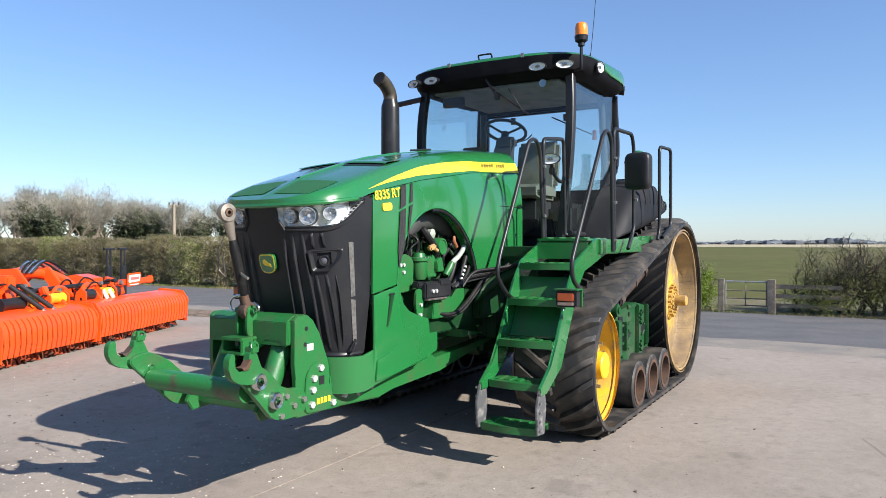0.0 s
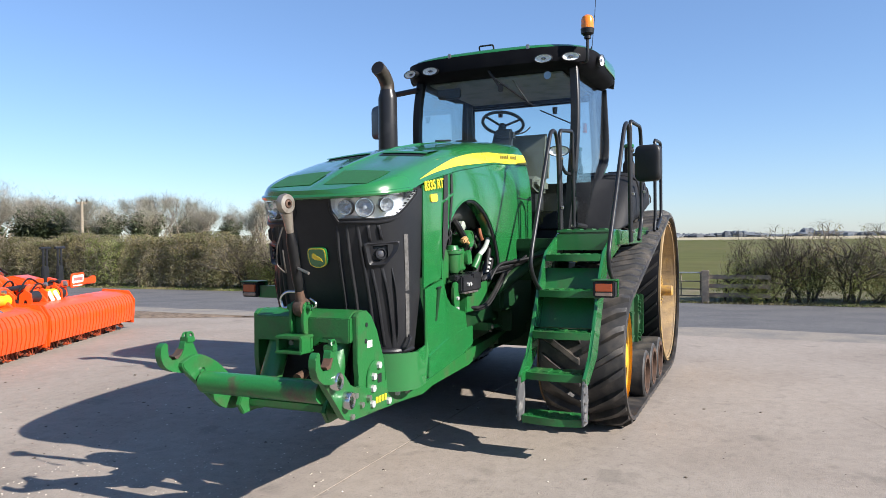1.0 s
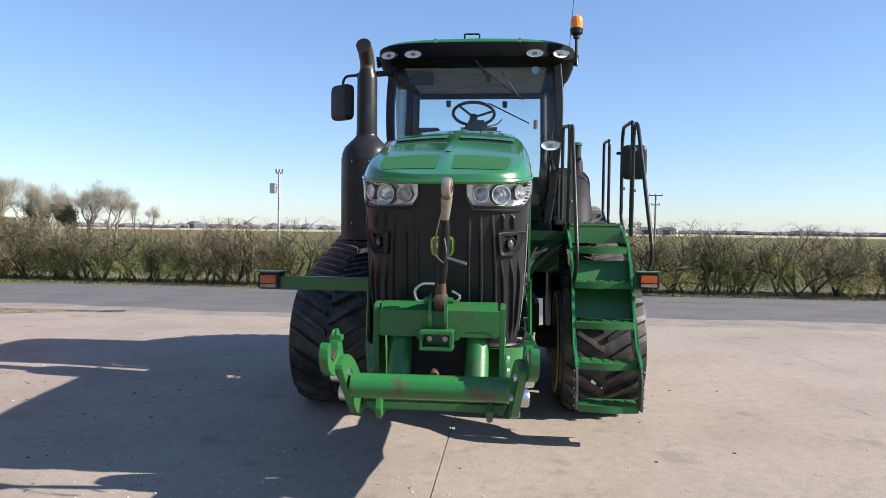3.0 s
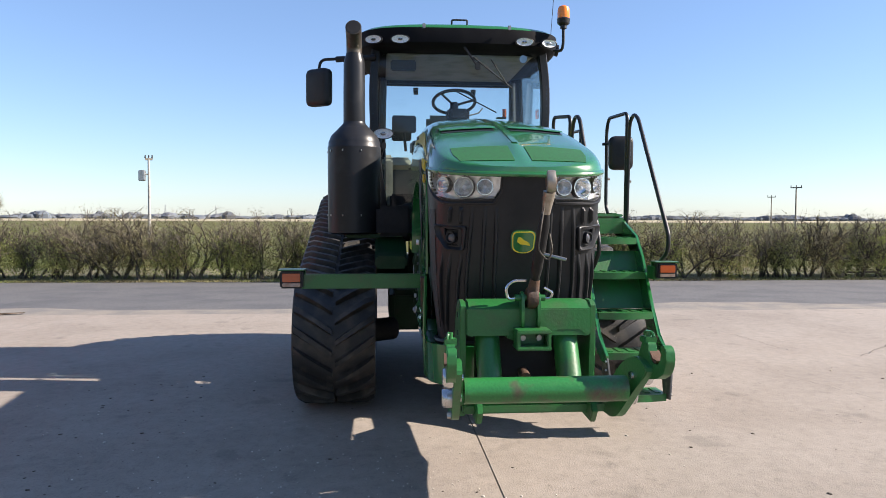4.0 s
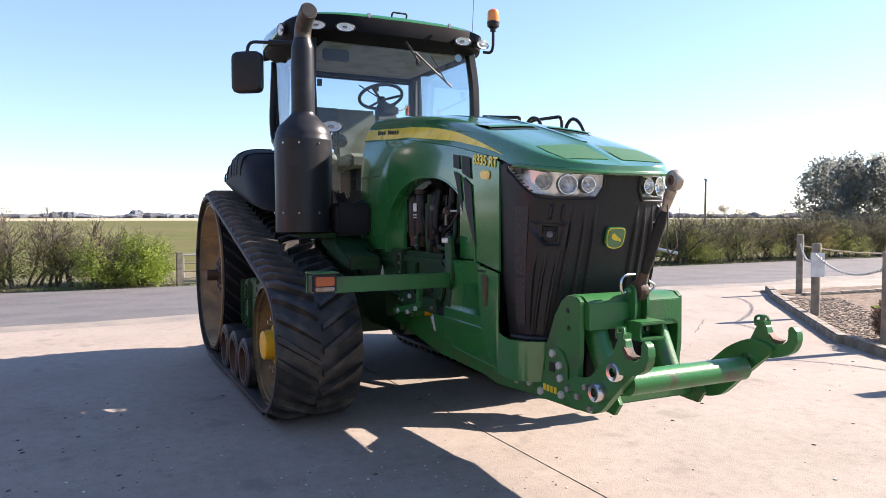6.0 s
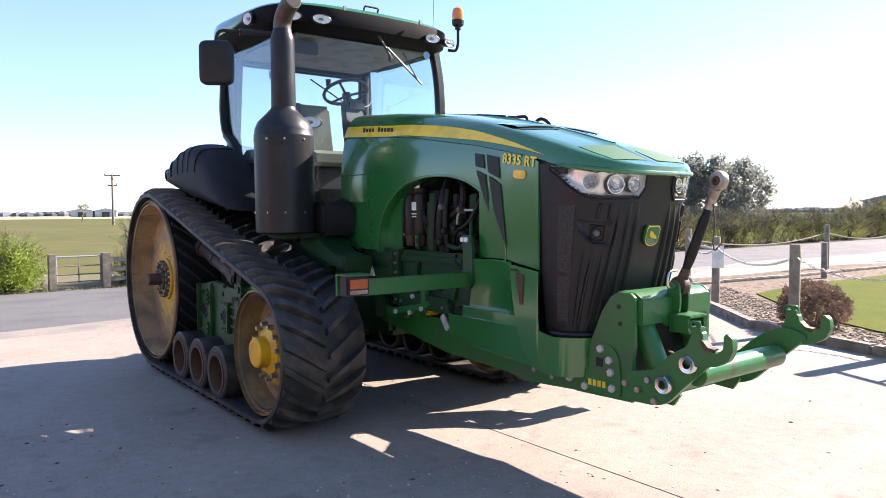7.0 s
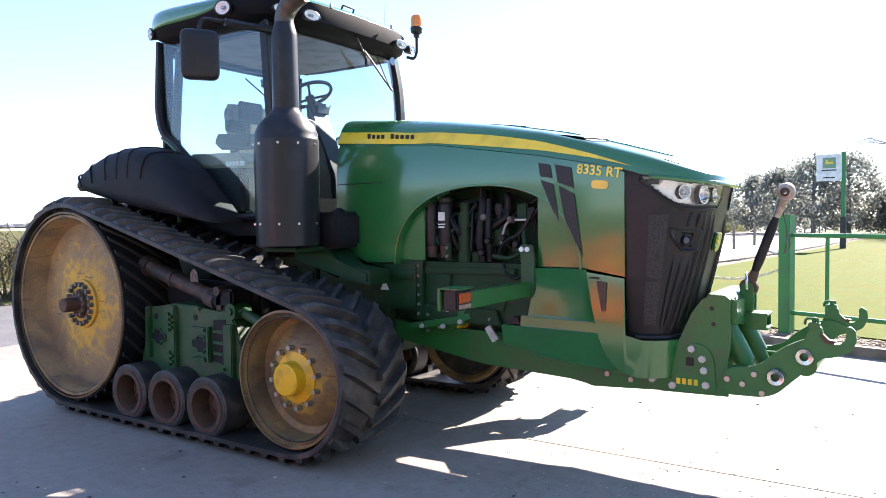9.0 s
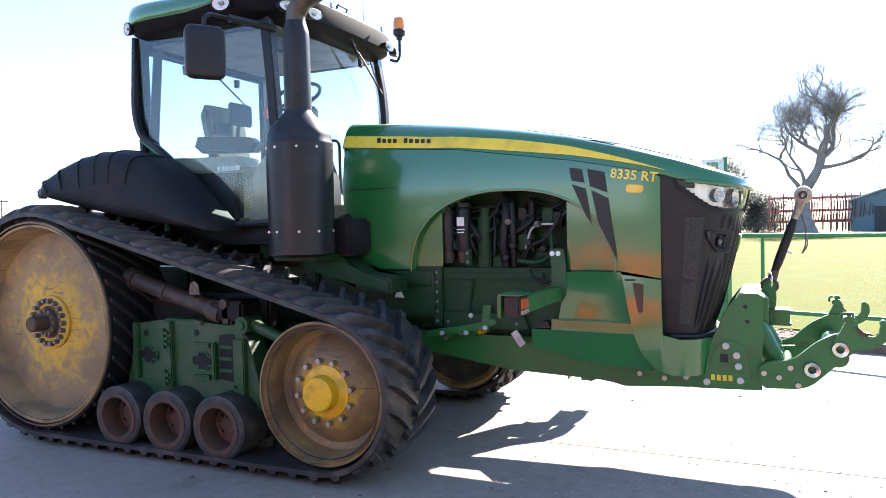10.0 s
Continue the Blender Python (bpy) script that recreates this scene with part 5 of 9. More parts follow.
# -- front linkage --
link = empty("front_linkage")
link.parent = tractor
link["label"] = "green front three-point linkage with worn lift arms"
for s in (-1, 1):
    bm = bm_new()
    prism(bm, [(4.62, 0.53), (4.62, 0.66), (4.72, 0.80), (4.80, 1.0), (4.86, 1.085), (4.91, 1.118), (4.99, 1.118), (5.02, 1.095), (5.02, 0.84), (5.01, 0.76), (5.01, 0.54)], s * 0.315, s * 0.345, bevel=0.004)
    part("side_plate", bm, GREEN_WORN, link)
    bm = bm_new()          # rounded bolting plate over its foot
    prism(bm, soft_outline([(4.66, 0.535), (4.72, 0.66), (4.76, 0.82), (4.86, 0.84), (4.93, 0.78), (4.95, 0.55)], 0.05), s * 0.3455, s * 0.356, bevel=0.003)
    part("side_plate", bm, GREEN_WORN, link)
    bolts(link, "plate_bolt", [(4.81, s * 0.355, 0.80), (4.87, s * 0.355, 0.745), (4.88, s * 0.355, 0.68), (4.89, s * 0.355, 0.595), (4.70, s * 0.355, 0.575), (4.58, s * 0.35, 0.60)], (0, s, 0), 0.023, 0.016, ZINC, "bare bolt head")
    # socket and holes are black patches on the plate, for their dark insides
    bm = bm_new()
    box(bm, (4.80, s * 0.357, 0.725), (0.045, 0.004, 0.05))
    part("square_socket", bm, BLACK, link)
    for (x, z) in ((4.93, 0.95), (4.92, 1.04)):
        bm = bm_new()
        cyl(bm, (x, s * 0.342, z), (x, s * 0.348, z), 0.013, seg=12)
        part("plate_hole", bm, BLACK, link)
    # the linkage maker's name, as plain bars
    for i in range(4):
        bm = bm_new()
        box(bm, (4.735 + 0.033 * i, s * 0.358, 0.605), (0.022, 0.004, 0.034))
        part("lettering_bar", bm, YELLOW_BAND, link)
    bm = bm_new()
    cyl(bm, (4.92, s * 0.2, 1.02), (5.07, s * 0.2, 0.72), 0.062, seg=20)
    cyl(bm, (5.06, s * 0.2, 0.74), (5.10, s * 0.2, 0.66), 0.048, seg=20)
    part("lift_ram", bm, GREEN_WORN, link, "green hydraulic lift ram")
    # lift arm with claw hook, splayed outwards towards its tip
    splay = 0.13 if s > 0 else 0.06

    def outward(mesh):
        for v in mesh.verts:
            v.co.y += s * splay * max(0.0, v.co.x - 5.2)
        return mesh

    ya, yb = s * 0.37, s * 0.405
    bm = bm_new()
    prism(bm, soft_outline([(5.0, 0.60), (4.98, 0.69), (5.06, 0.735), (5.16, 0.73), (5.30, 0.86), (5.43, 0.925), (5.56, 0.88), (5.40, 0.73), (5.27, 0.60), (5.2, 0.575), (5.02, 0.57)], 0.05), ya, yb, bevel=0.005)
    part("lift_arm", outward(bm), GREEN_WORN, link)
    bm = bm_new()
    prism(bm, soft_outline([(5.37, 0.86), (5.41, 0.92), (5.44, 0.985), (5.49, 0.99), (5.498, 0.95), (5.520, 0.912), (5.555, 0.898), (5.590, 0.910), (5.606, 0.945), (5.600, 0.985), (5.615, 1.000),
               (5.645, 0.980), (5.650, 0.925), (5.625, 0.872), (5.570, 0.842), (5.50, 0.825), (5.42, 0.82)], 0.014), s * 0.400, s * 0.440, bevel=0.006)
    part("claw_hook", outward(bm), GREEN_WORN, link, "green claw hook with rust in the throat")
    bm = bm_new()
    prism(bm, [(5.495, 0.955), (5.525, 0.925), (5.56, 0.92), (5.545, 0.905), (5.51, 0.905), (5.48, 0.95)], s * 0.405, s * 0.449)
    part("hook_latch", outward(bm), RUST, link, "rusty latch in the hook")
    bm = bm_new()
    tube(bm, rounded([(5.41, s * 0.425, 0.995), (5.415, s * 0.425, 1.028), (5.47, s * 0.43, 1.03), (5.475, s * 0.435, 1.008)], 0.02), 0.007, 6)
    box(bm, (5.455, s * 0.42, 0.995), (0.055, 0.055, 0.030), bevel=0.004)
    cyl(bm, (5.455, s * 0.42, 1.0), (5.455, s * 0.42, 1.035), 0.012, seg=10)
    part("latch_spring", outward(bm), GREEN_WORN, link)
    for x, z in ((5.27, 0.70), (5.41, 0.825)):
        bm = bm_new()
        spin(bm, [(0.018, 0.36), (0.022, 0.448), (0.040, 0.452), (0.045, 0.445), (0.045, 0.40)], (x, 0, z), (0, s, 0), 24)
        part("pivot_bush", outward(bm), STAINLESS, link, "bright steel pivot bush")
    bolts(link, "arm_pin", [(5.10, s * 0.405, 0.64), (5.16, s * 0.405, 0.70), (5.2, s * 0.405, 0.60), (5.02, s * 0.405, 0.66)], (0, s, 0), 0.018, 0.02)
    bm = bm_new()
    prism(bm, [(5.0, 0.63), (5.02, 0.71), (5.2, 0.72), (5.26, 0.62), (5.22, 0.56), (5.04, 0.57)], s * 0.26, s * 0.29, bevel=0.005)
    part("inner_arm_plate", bm, GREEN_WORN, link)
    # black discs for the shaded holes of the inner plate
    for x, z in ((5.1, 0.62), (5.17, 0.66)):
        bm = bm_new()
        cyl(bm, (x, s * 0.285, z), (x, s * 0.298, z), 0.014, seg=10)
        part("plate_hole", bm, BLACK, link)
bm = bm_new()
cyl(bm, (5.405, -0.37, 0.765), (5.405, 0.37, 0.765), 0.058, seg=24)
part("cross_tube", bm, GREEN_SCUFF, link, "green cross tube with scuffed and rubbed paint")
bm = bm_new()
box(bm, (5.14, 0, 0.62), (0.08, 0.7, 0.05), bevel=0.01)
cyl(bm, (5.15, -0.36, 0.66), (5.15, 0.36, 0.66), 0.03, seg=16)
part("lower_cross_bar", bm, GREEN_WORN, link)
bm = bm_new()
prism(bm, [(4.85, 1.055), (4.89, 1.118), (4.99, 1.118), (5.042, 1.085), (5.045, 0.95), (5.01, 0.95), (5.01, 1.045), (4.88, 1.045)], -0.315, 0.315, bevel=0.012)
prism(bm, [(-0.312, 0.955), (-0.312, 1.085), (0.312, 1.085), (0.312, 0.955), (0.285, 0.945), (0.26, 0.985), (0.14, 0.985), (0.115, 0.94), (0.08, 0.925), (-0.08, 0.925), (-0.115, 0.94), (-0.14, 0.985), (-0.26, 0.985), (-0.285, 0.945)], 5.01, 5.047, "x", bevel=0.005)
part("head_beam", bm, GREEN_WORN, link)
bm = bm_new()
box(bm, (5.11, 0, 0.985), (0.13, 0.17, 0.018), bevel=0.005)
box(bm, (5.11, 0, 0.905), (0.13, 0.17, 0.018), bevel=0.005)
box(bm, (5.06, 0, 0.945), (0.03, 0.16, 0.08), bevel=0.005)
for s in (-1, 1):
    box(bm, (5.12, s * 0.075, 0.945), (0.09, 0.018, 0.08), bevel=0.004)
part("tow_bracket", bm, GREEN_WORN, link)
bolts(link, "tow_bolt", [(5.077, -0.04, 0.945), (5.077, 0.04, 0.945)], (1, 0, 0), 0.016, 0.012)
bm = bm_new()
box(bm, (4.88, 0, 0.8), (0.1, 0.5, 0.3), bevel=0.02)
part("hydraulic_block", bm, BLACK_MATT, link)
bm = bm_new()
cyl(bm, (4.98, -0.02, 0.76), (5.06, -0.02, 0.74), 0.025, 0.03, seg=12)
part("coupling_plug", bm, RUST, link)
bm = bm_new()
box(bm, (4.89, 0.347, 0.93), (0.055, 0.003, 0.04))
part("rating_plate", bm, WHITE, link, "small white rating plate")
# top link
top = empty("top_link")
top.parent = tractor
top["label"] = "folded-up black top link with a steel ball eye"
A, B = Vector((5.052, 0.01, 1.14)), Vector((5.247, 0.055, 1.705))
ax = (B - A).normalized()
bm = bm_new()
tube(bm, [A + ax * 0.08, A + ax * 0.10, A + ax * 0.16, A + ax * 0.38, A + ax * 0.42, A + ax * 0.46], 0.03, 14, radii=[0.016, 0.022, 0.028, 0.028, 0.022, 0.016])
part("link_body", bm, HOSE, top, "black gaitered link body")
bm = bm_new()
e1 = Vector((0, 1, 0)).lerp(Vector((0.35, 0.9, 0)), 0.4).normalized()
spin(bm, [(0.026, -0.022), (0.05, -0.019), (0.055, 0.0), (0.05, 0.019), (0.026, 0.022), (0.026, -0.022)], B, e1, 28)
tube(bm, [A + ax * 0.44, B - ax * 0.05], 0.02, 12, radii=[0.02, 0.03])
part("ball_eye", bm, mat("worn_bare_steel", (0.36, 0.32, 0.27), 0.45, 0.7, color2=(0.2, 0.16, 0.12), scale=15), top, "worn steel ball eye")
bm = bm_new()
spin(bm, [(0.02, -0.03), (0.05, -0.026), (0.056, 0.0), (0.05, 0.026), (0.02, 0.03)], A, (0, 1, 0), 24)
tube(bm, [A, A + ax * 0.1], 0.03, 10, radii=[0.035, 0.024])
part("lower_eye", bm, RUST, top)
bm = bm_new()
spin(bm, [(0.012, -0.027), (0.022, -0.024), (0.030, 0.0), (0.022, 0.024), (0.012, 0.027), (0.012, -0.027)], B, e1, 20)
part("eye_ball", bm, RUST, top, "rusty swivel ball")
bm = bm_new()
for s in (-1, 1):
    prism(bm, soft_outline([(5.005, 1.06), (5.015, 1.155), (5.05, 1.178), (5.085, 1.155), (5.092, 1.06), (5.085, 0.99), (5.03, 0.99)], 0.03), s * 0.04 - 0.008, s * 0.04 + 0.008, bevel=0.003)
cyl(bm, (5.052, -0.075, 1.14), (5.052, 0.075, 1.14), 0.018, seg=12)
part("clevis", bm, GREEN_WORN, top)
bm = bm_new()
tube(bm, rounded([(5.052, 0.06, 1.14), (5.055, 0.10, 1.135), (5.06, 0.115, 1.165), (5.055, 0.07, 1.19)], 0.02), 0.007, 8)
part("linch_pin", bm, STAINLESS, top)
bm = bm_new()
tube(bm, rounded([(5.052, -0.06, 1.14), (5.06, -0.11, 1.13), (5.065, -0.125, 1.19), (5.055, -0.09, 1.225), (5.05, -0.02, 1.225)], 0.03), 0.008, 8)
part("pin_handle", bm, STAINLESS, top)
C = A + ax * 0.47 + Vector((0.03, -0.02, 0))
bm = bm_new()
tube(bm, rounded([C, C + Vector((0.025, -0.02, -0.1)), C + Vector((0.02, -0.03, -0.2)), C + Vector((0.0, 0.02, -0.25)), C + Vector((0.035, 0.035, -0.2)), C + Vector((0.03, 0.02, -0.12))], 0.02), 0.0042, 6)
part("latch_wire", bm, HEAT_STEEL, top)
bm = bm_new()
D = A + ax * 0.24
tube(bm, [D, D + Vector((0.05, 0.12, -0.03))], 0.008, 6)
part("turning_bar", bm, STEEL, top)

# -- cab --
cab = empty("cab")
cab.parent = tractor
cab["label"] = "glazed tractor cab with black pillars and a green roof"
bm = bm_new()
box(bm, (1.12, 0, 1.53), (1.5, 1.5, 0.14), bevel=0.03)
box(bm, (1.80, 0, 1.66), (0.12, 1.30, 0.18), bevel=0.02)
box(bm, (0.95, 0, 1.40), (1.1, 1.2, 0.2), bevel=0.04)
part("cab_base", bm, BLACK_MATT, cab)
bm = bm_new()
box(bm, (1.2, 0, 1.615), (1.2, 1.4, 0.02), bevel=0.005)
part("floor_mat", bm, TRIM_BEIGE, cab)
PILLAR_F = [(1.80, 0.70, 1.56), (1.815, 0.76, 2.0), (1.815, 0.80, 2.45), (1.79, 0.80, 2.8), (1.74, 0.775, 3.08)]
PILLAR_B = [(1.36, 0.80, 1.60), (0.96, 0.815, 1.97), (0.64, 0.82, 2.22), (0.48, 0.825, 2.30), (0.42, 0.825, 2.5), (0.43, 0.80, 3.08)]


def post(points, s, w, d):
    """A pillar of rectangular section along a line."""
    pts = [Vector((x, s * y, z)) for x, y, z in rounded(points, 0.18, 4)]
    rows = []
    for i, p in enumerate(pts):
        t = (pts[min(i + 1, len(pts) - 1)] - pts[max(i - 1, 0)]).normalized()
        side = Vector((0, s, 0))
        across = t.cross(side).normalized()
        side = across.cross(t).normalized()
        rows.append([p + across * a * w / 2 + side * b * d / 2 for a, b in ((-1, -0.8), (-0.8, -1), (0.8, -1), (1, -0.8), (1, 0.8), (0.8, 1), (-0.8, 1), (-1, 0.8))])
    b = bm_new()
    loft(b, rows)
    return b


for s in (-1, 1):
    part("front_pillar", post(PILLAR_F, s, 0.085, 0.075), BLACK, cab)
    part("rear_pillar", post(PILLAR_B, s, 0.04, 0.06), BLACK, cab)
    bm = bm_new()
    tube(bm, rounded([(1.80, s * 0.79, 1.62), (1.30, s * 0.805, 1.60)], 0.1), 0.025, 8)
    part("door_sill", bm, BLACK, cab)
    bm = bm_new()
    prism(bm, [(1.80, 3.06), (0.45, 3.07), (0.43, 2.45), (0.50, 2.29), (0.64, 2.20), (0.94, 1.97), (1.31, 1.62), (1.79, 1.62), (1.855, 2.0), (1.86, 2.5), (1.83, 2.8)], s * 0.802, s * 0.807)
    bmesh.ops.recalc_face_normals(bm, faces=bm.faces)
    part("side_window", bm, GLASS, cab, "tinted side window")
    bm = bm_new()      # dark rear corner post inside
    tube(bm, [(0.52, s * 0.70, 1.7), (0.50, s * 0.72, 2.3), (0.56, s * 0.70, 3.0)], 0.035, 10, radii=[0.06, 0.04, 0.035])
    part("inner_post", bm, DARK, cab)
    bm = bm_new()      # rubber edge of the door, in front of the mudguard
    tube(bm, rounded([(1.335, s * 0.815, 1.60), (0.95, s * 0.83, 1.95), (0.64, s * 0.835, 2.18), (0.48, s * 0.84, 2.28)], 0.1), 0.014, 8)
    part("door_strip", bm, GREEN, cab)
# windscreen
bm = bm_new()
rows = []
for i in range(9):
    z = lerp(1.62, 3.06, i / 8)
    x0 = curve_at([(1.6, 1.81), (2.0, 1.825), (2.45, 1.825), (2.8, 1.80), (3.1, 1.75)], z)
    w = curve_at([(1.6, 0.69), (2.0, 0.75), (2.45, 0.785), (3.1, 0.765)], z)
    rows.append([(x0 + 0.10 * (1 - (t / 6) ** 2), w * t / 6, z) for t in range(-6, 7)])
sheet(bm, rows)
part("windscreen", bm, GLASS, cab, "large curved tinted windscreen")
bm = bm_new()
sheet(bm, [[(0.42, y, z) for y in (-0.72, 0, 0.72)] for z in (2.0, 2.5, 3.05)])
part("rear_window", bm, GLASS, cab)
bm = bm_new()
for y in (-0.74, 0.74):
    box(bm, (0.43, y, 2.5), (0.06, 0.10, 1.15), bevel=0.015)
box(bm, (0.43, 0, 2.02), (0.07, 1.5, 0.16), bevel=0.02)
box(bm, (0.43, 0, 3.03), (0.07, 1.5, 0.12), bevel=0.02)
part("rear_frame", bm, BLACK, cab)
bm = bm_new()
box(bm, (0.47, 0, 1.76), (0.10, 1.5, 0.46), bevel=0.03)
part("rear_wall", bm, DARK, cab)

# roof
def roof_ring(z, grow, front=0.0):
    pts = []
    for i in range(64):
        a = 2 * math.pi * i / 64
        c, s_ = math.cos(a), math.sin(a)
        n = 5.0
        x = 1.13 + ((0.81 if c > 0 else 0.815) + grow) * math.copysign(abs(c) ** (2 / n), c)
        y = (0.965 + grow) * math.copysign(abs(s_) ** (2 / n), s_)
        if x > 1.13:
            x += (0.05 + front) * (1 - (y / 0.97) ** 2)
            y *= 1 - 0.03 * ((x - 1.13) / 0.86) ** 2
        pts.append((x, y, z + 0.03 * (1 - (y / 0.97) ** 2) * (1 if z > 3.2 else 0) - (0.03 * (x - 1.13) / 0.86 if z > 3.17 else 0)))
    return pts


bm = bm_new()
def skirt_ring(z, grow_back, grow_front, drop):
    """The roof's rim: deeper along the sides and back than over the visor."""
    ring = []
    for p, q in zip(roof_ring(3.1, grow_back), roof_ring(3.1, grow_front)):
        k = min(1.0, max(0.0, (1.55 - p[0]) / 0.3))
        ring.append((lerp(q[0], p[0], k), lerp(q[1], p[1], k), z - drop * k))
    return ring


loft(bm, [skirt_ring(3.215, -0.03, -0.03, 0.055), skirt_ring(3.205, 0.006, -0.005, 0.060), skirt_ring(3.21, 0.012, 0.0, 0.055), skirt_ring(3.222, 0.010, 0.0, 0.0), roof_ring(3.25, -0.006), roof_ring(3.272, -0.035), roof_ring(3.29, -0.12), roof_ring(3.30, -0.35), roof_ring(3.302, -0.7)])
roof = part("roof", bm, GREEN, cab, "green moulded cab roof", 40)
bm = bm_new()
def visor_ring(z, grow, front, rise):
    """Like the roof's outline, with the edge climbing towards the front."""
    return [(x, y, z + rise * min(1.0, max(0.0, (x - 0.7) / 1.1))) for x, y, _ in roof_ring(3.1, grow, front)]


loft(bm, [visor_ring(3.205, -0.02, 0.0, 0.022), visor_ring(3.206, 0.004, 0.012, 0.026), visor_ring(3.16, 0.002, 0.02, 0.0), visor_ring(3.10, -0.015, 0.03, 0.0), visor_ring(3.06, -0.07, 0.0, 0.0), visor_ring(3.045, -0.14, 0.0, 0.0)])
part("roof_liner", bm, VISOR, cab, "black roof underside and lamp visor", 40)
bm = bm_new()
box(bm, (1.12, 0, 3.035), (1.3, 1.36, 0.02), bevel=0.01)
part("headlining", bm, mat("grey_headlining", (0.24, 0.245, 0.225), 0.8, fine=0.1), cab)
bm = bm_new()
tube(bm, rounded([(1.90, -0.09, 3.285), (1.92, -0.09, 3.322), (1.92, 0.05, 3.322), (1.90, 0.05, 3.285)], 0.015), 0.008, 8)
part("roof_handle", bm, BLACK, cab)
for y in (-0.35, 0.42):
    bm = bm_new()
    box(bm, (2.035, y, 3.235), (0.02, 0.03, 0.04), bevel=0.004)
    part("roof_clip", bm, STEEL, roof)


def oval_lamp(at, facing, w=0.085, h=0.042, parent=None, name="work_lamp"):
    f = Vector(facing).normalized()
    side = Vector((0, 0, 1)).cross(f).normalized()
    up = f.cross(side)
    o = Vector(at)

    def ring(k, d):
        return [o + f * d + side * (w * k * math.cos(2 * math.pi * i / 28)) + up * (h * k * math.sin(2 * math.pi * i / 28)) for i in range(28)]
    b = bm_new()
    loft(b, [ring(0.9, -0.05), ring(1.08, 0.0), ring(1.1, 0.016), ring(0.98, 0.02), ring(0.94, 0.012)], caps=False)
    lamp = part(name, b, BLACK, parent or cab, "oval clear-lensed work lamp")
    b = bm_new()
    loft(b, [ring(0.96, 0.014), ring(0.7, 0.006), ring(0.35, -0.004), ring(0.02, -0.006)], caps=False)
    part("reflector_bowl", b, LAMP_WHITE, lamp)
    b = bm_new()
    loft(b, [ring(0.30, 0.0), ring(0.28, 0.012), ring(0.1, 0.016), ring(0.01, 0.016)], caps=False)
    part("bulb", b, mat("lamp_bulb_cap", (0.25, 0.25, 0.27), 0.2, 0.8), lamp)
    b = bm_new()
    loft(b, [ring(0.97, 0.018), ring(0.6, 0.026), ring(0.02, 0.029)], caps=False)
    part("lens", b, LENS, lamp)


for s in (-1, 1):
    oval_lamp((2.012, s * 0.56, 3.118), (1, s * 0.05, -0.12), 0.080, 0.036)
    oval_lamp((1.954, s * 0.795, 3.122), (1, s * 0.35, -0.12), 0.078, 0.036)
    oval_lamp((1.50, s * 0.972, 3.16), (0.15, s, -0.12), 0.075, 0.05)
    oval_lamp((0.47, s * 0.90, 3.125), (-0.25, s, -0.1), 0.05, 0.045)
    # lamp low on the front pillar
    oval_lamp((2.09, s * 0.71, 2.27), (1, s * 0.15, -0.05), 0.09, 0.045)
    bm = bm_new()
    tube(bm, rounded([(2.07, s * 0.71, 2.26), (2.03, s * 0.72, 2.14), (1.94, s * 0.74, 2.08), (1.88, s * 0.76, 2.08)], 0.04), 0.016, 8)
    box(bm, (2.04, s * 0.71, 2.17), (0.05, 0.05, 0.07), bevel=0.01)
    part("lamp_bracket", bm, BLACK, cab)
# wiper
bm = bm_new()
tube(bm, [(1.97, 0.02, 3.07), (1.985, 0.14, 2.90)], 0.012, 6)
tube(bm, [(1.985, 0.10, 2.98), (1.995, 0.46, 2.70)], 0.009, 6)
tube(bm, [(1.99, 0.26, 2.96), (2.0, 0.42, 2.72)], 0.005, 5)
box(bm, (1.98, 0.14, 2.90), (0.03, 0.05, 0.07), bevel=0.008)
part("wiper", bm, BLACK, cab)
# interior
bm = bm_new()
prism(bm, [(0.72, 1.98), (0.70, 2.12), (1.10, 2.14), (1.22, 2.10), (1.22, 2.02), (1.05, 1.98)], -0.26, 0.26, bevel=0.04)
prism(bm, [(0.60, 2.10), (0.50, 2.55), (0.55, 2.64), (0.62, 2.63), (0.72, 2.12)], -0.24, 0.24, bevel=0.04)
seat = part("driver_seat", bm, SEAT, cab, "grey fabric driver's seat")
bm = bm_new()
box(bm, (0.92, 0, 1.80), (0.4, 0.42, 0.4), bevel=0.04)
part("seat_base", bm, DARK, seat)
bm = bm_new()
prism(bm, [(0.62, 2.26), (0.66, 2.34), (1.22, 2.30), (1.30, 2.24), (1.25, 2.18), (0.7, 2.2)], -0.42, -0.30, bevel=0.02)
part("armrest", bm, DARK, cab)
bm = bm_new()
box(bm, (0.95, -0.55, 1.86), (0.8, 0.28, 0.5), bevel=0.05)
part("side_console", bm, DARK, cab, "dark side console with switches")
bm = bm_new()
prism(bm, [(0.62, 2.08), (0.70, 2.14), (1.35, 2.12), (1.42, 2.04), (1.35, 2.0), (0.66, 2.02)], -0.72, -0.44, bevel=0.02)
part("console_top", bm, TRIM_BEIGE, cab, "olive console top")
bm = bm_new()
for k in range(5):
    box(bm, (1.20 + 0.045 * k, -0.73, 2.03), (0.032, 0.03, 0.035), bevel=0.004)
part("switch_row", bm, WHITE, cab, "row of pale rocker switches")
bm = bm_new()
prism(bm, [(1.44, 1.62), (1.50, 2.0), (1.62, 2.12), (1.74, 2.06), (1.76, 1.62)], -0.70, -0.62, bevel=0.015)
part("kick_panel", bm, TRIM_BEIGE, cab, "olive kick panel beside the windscreen")
bm = bm_new()
box(bm, (1.22, -0.50, 2.46), (0.05, 0.24, 0.17), pose(0, 0, 0), bevel=0.012)
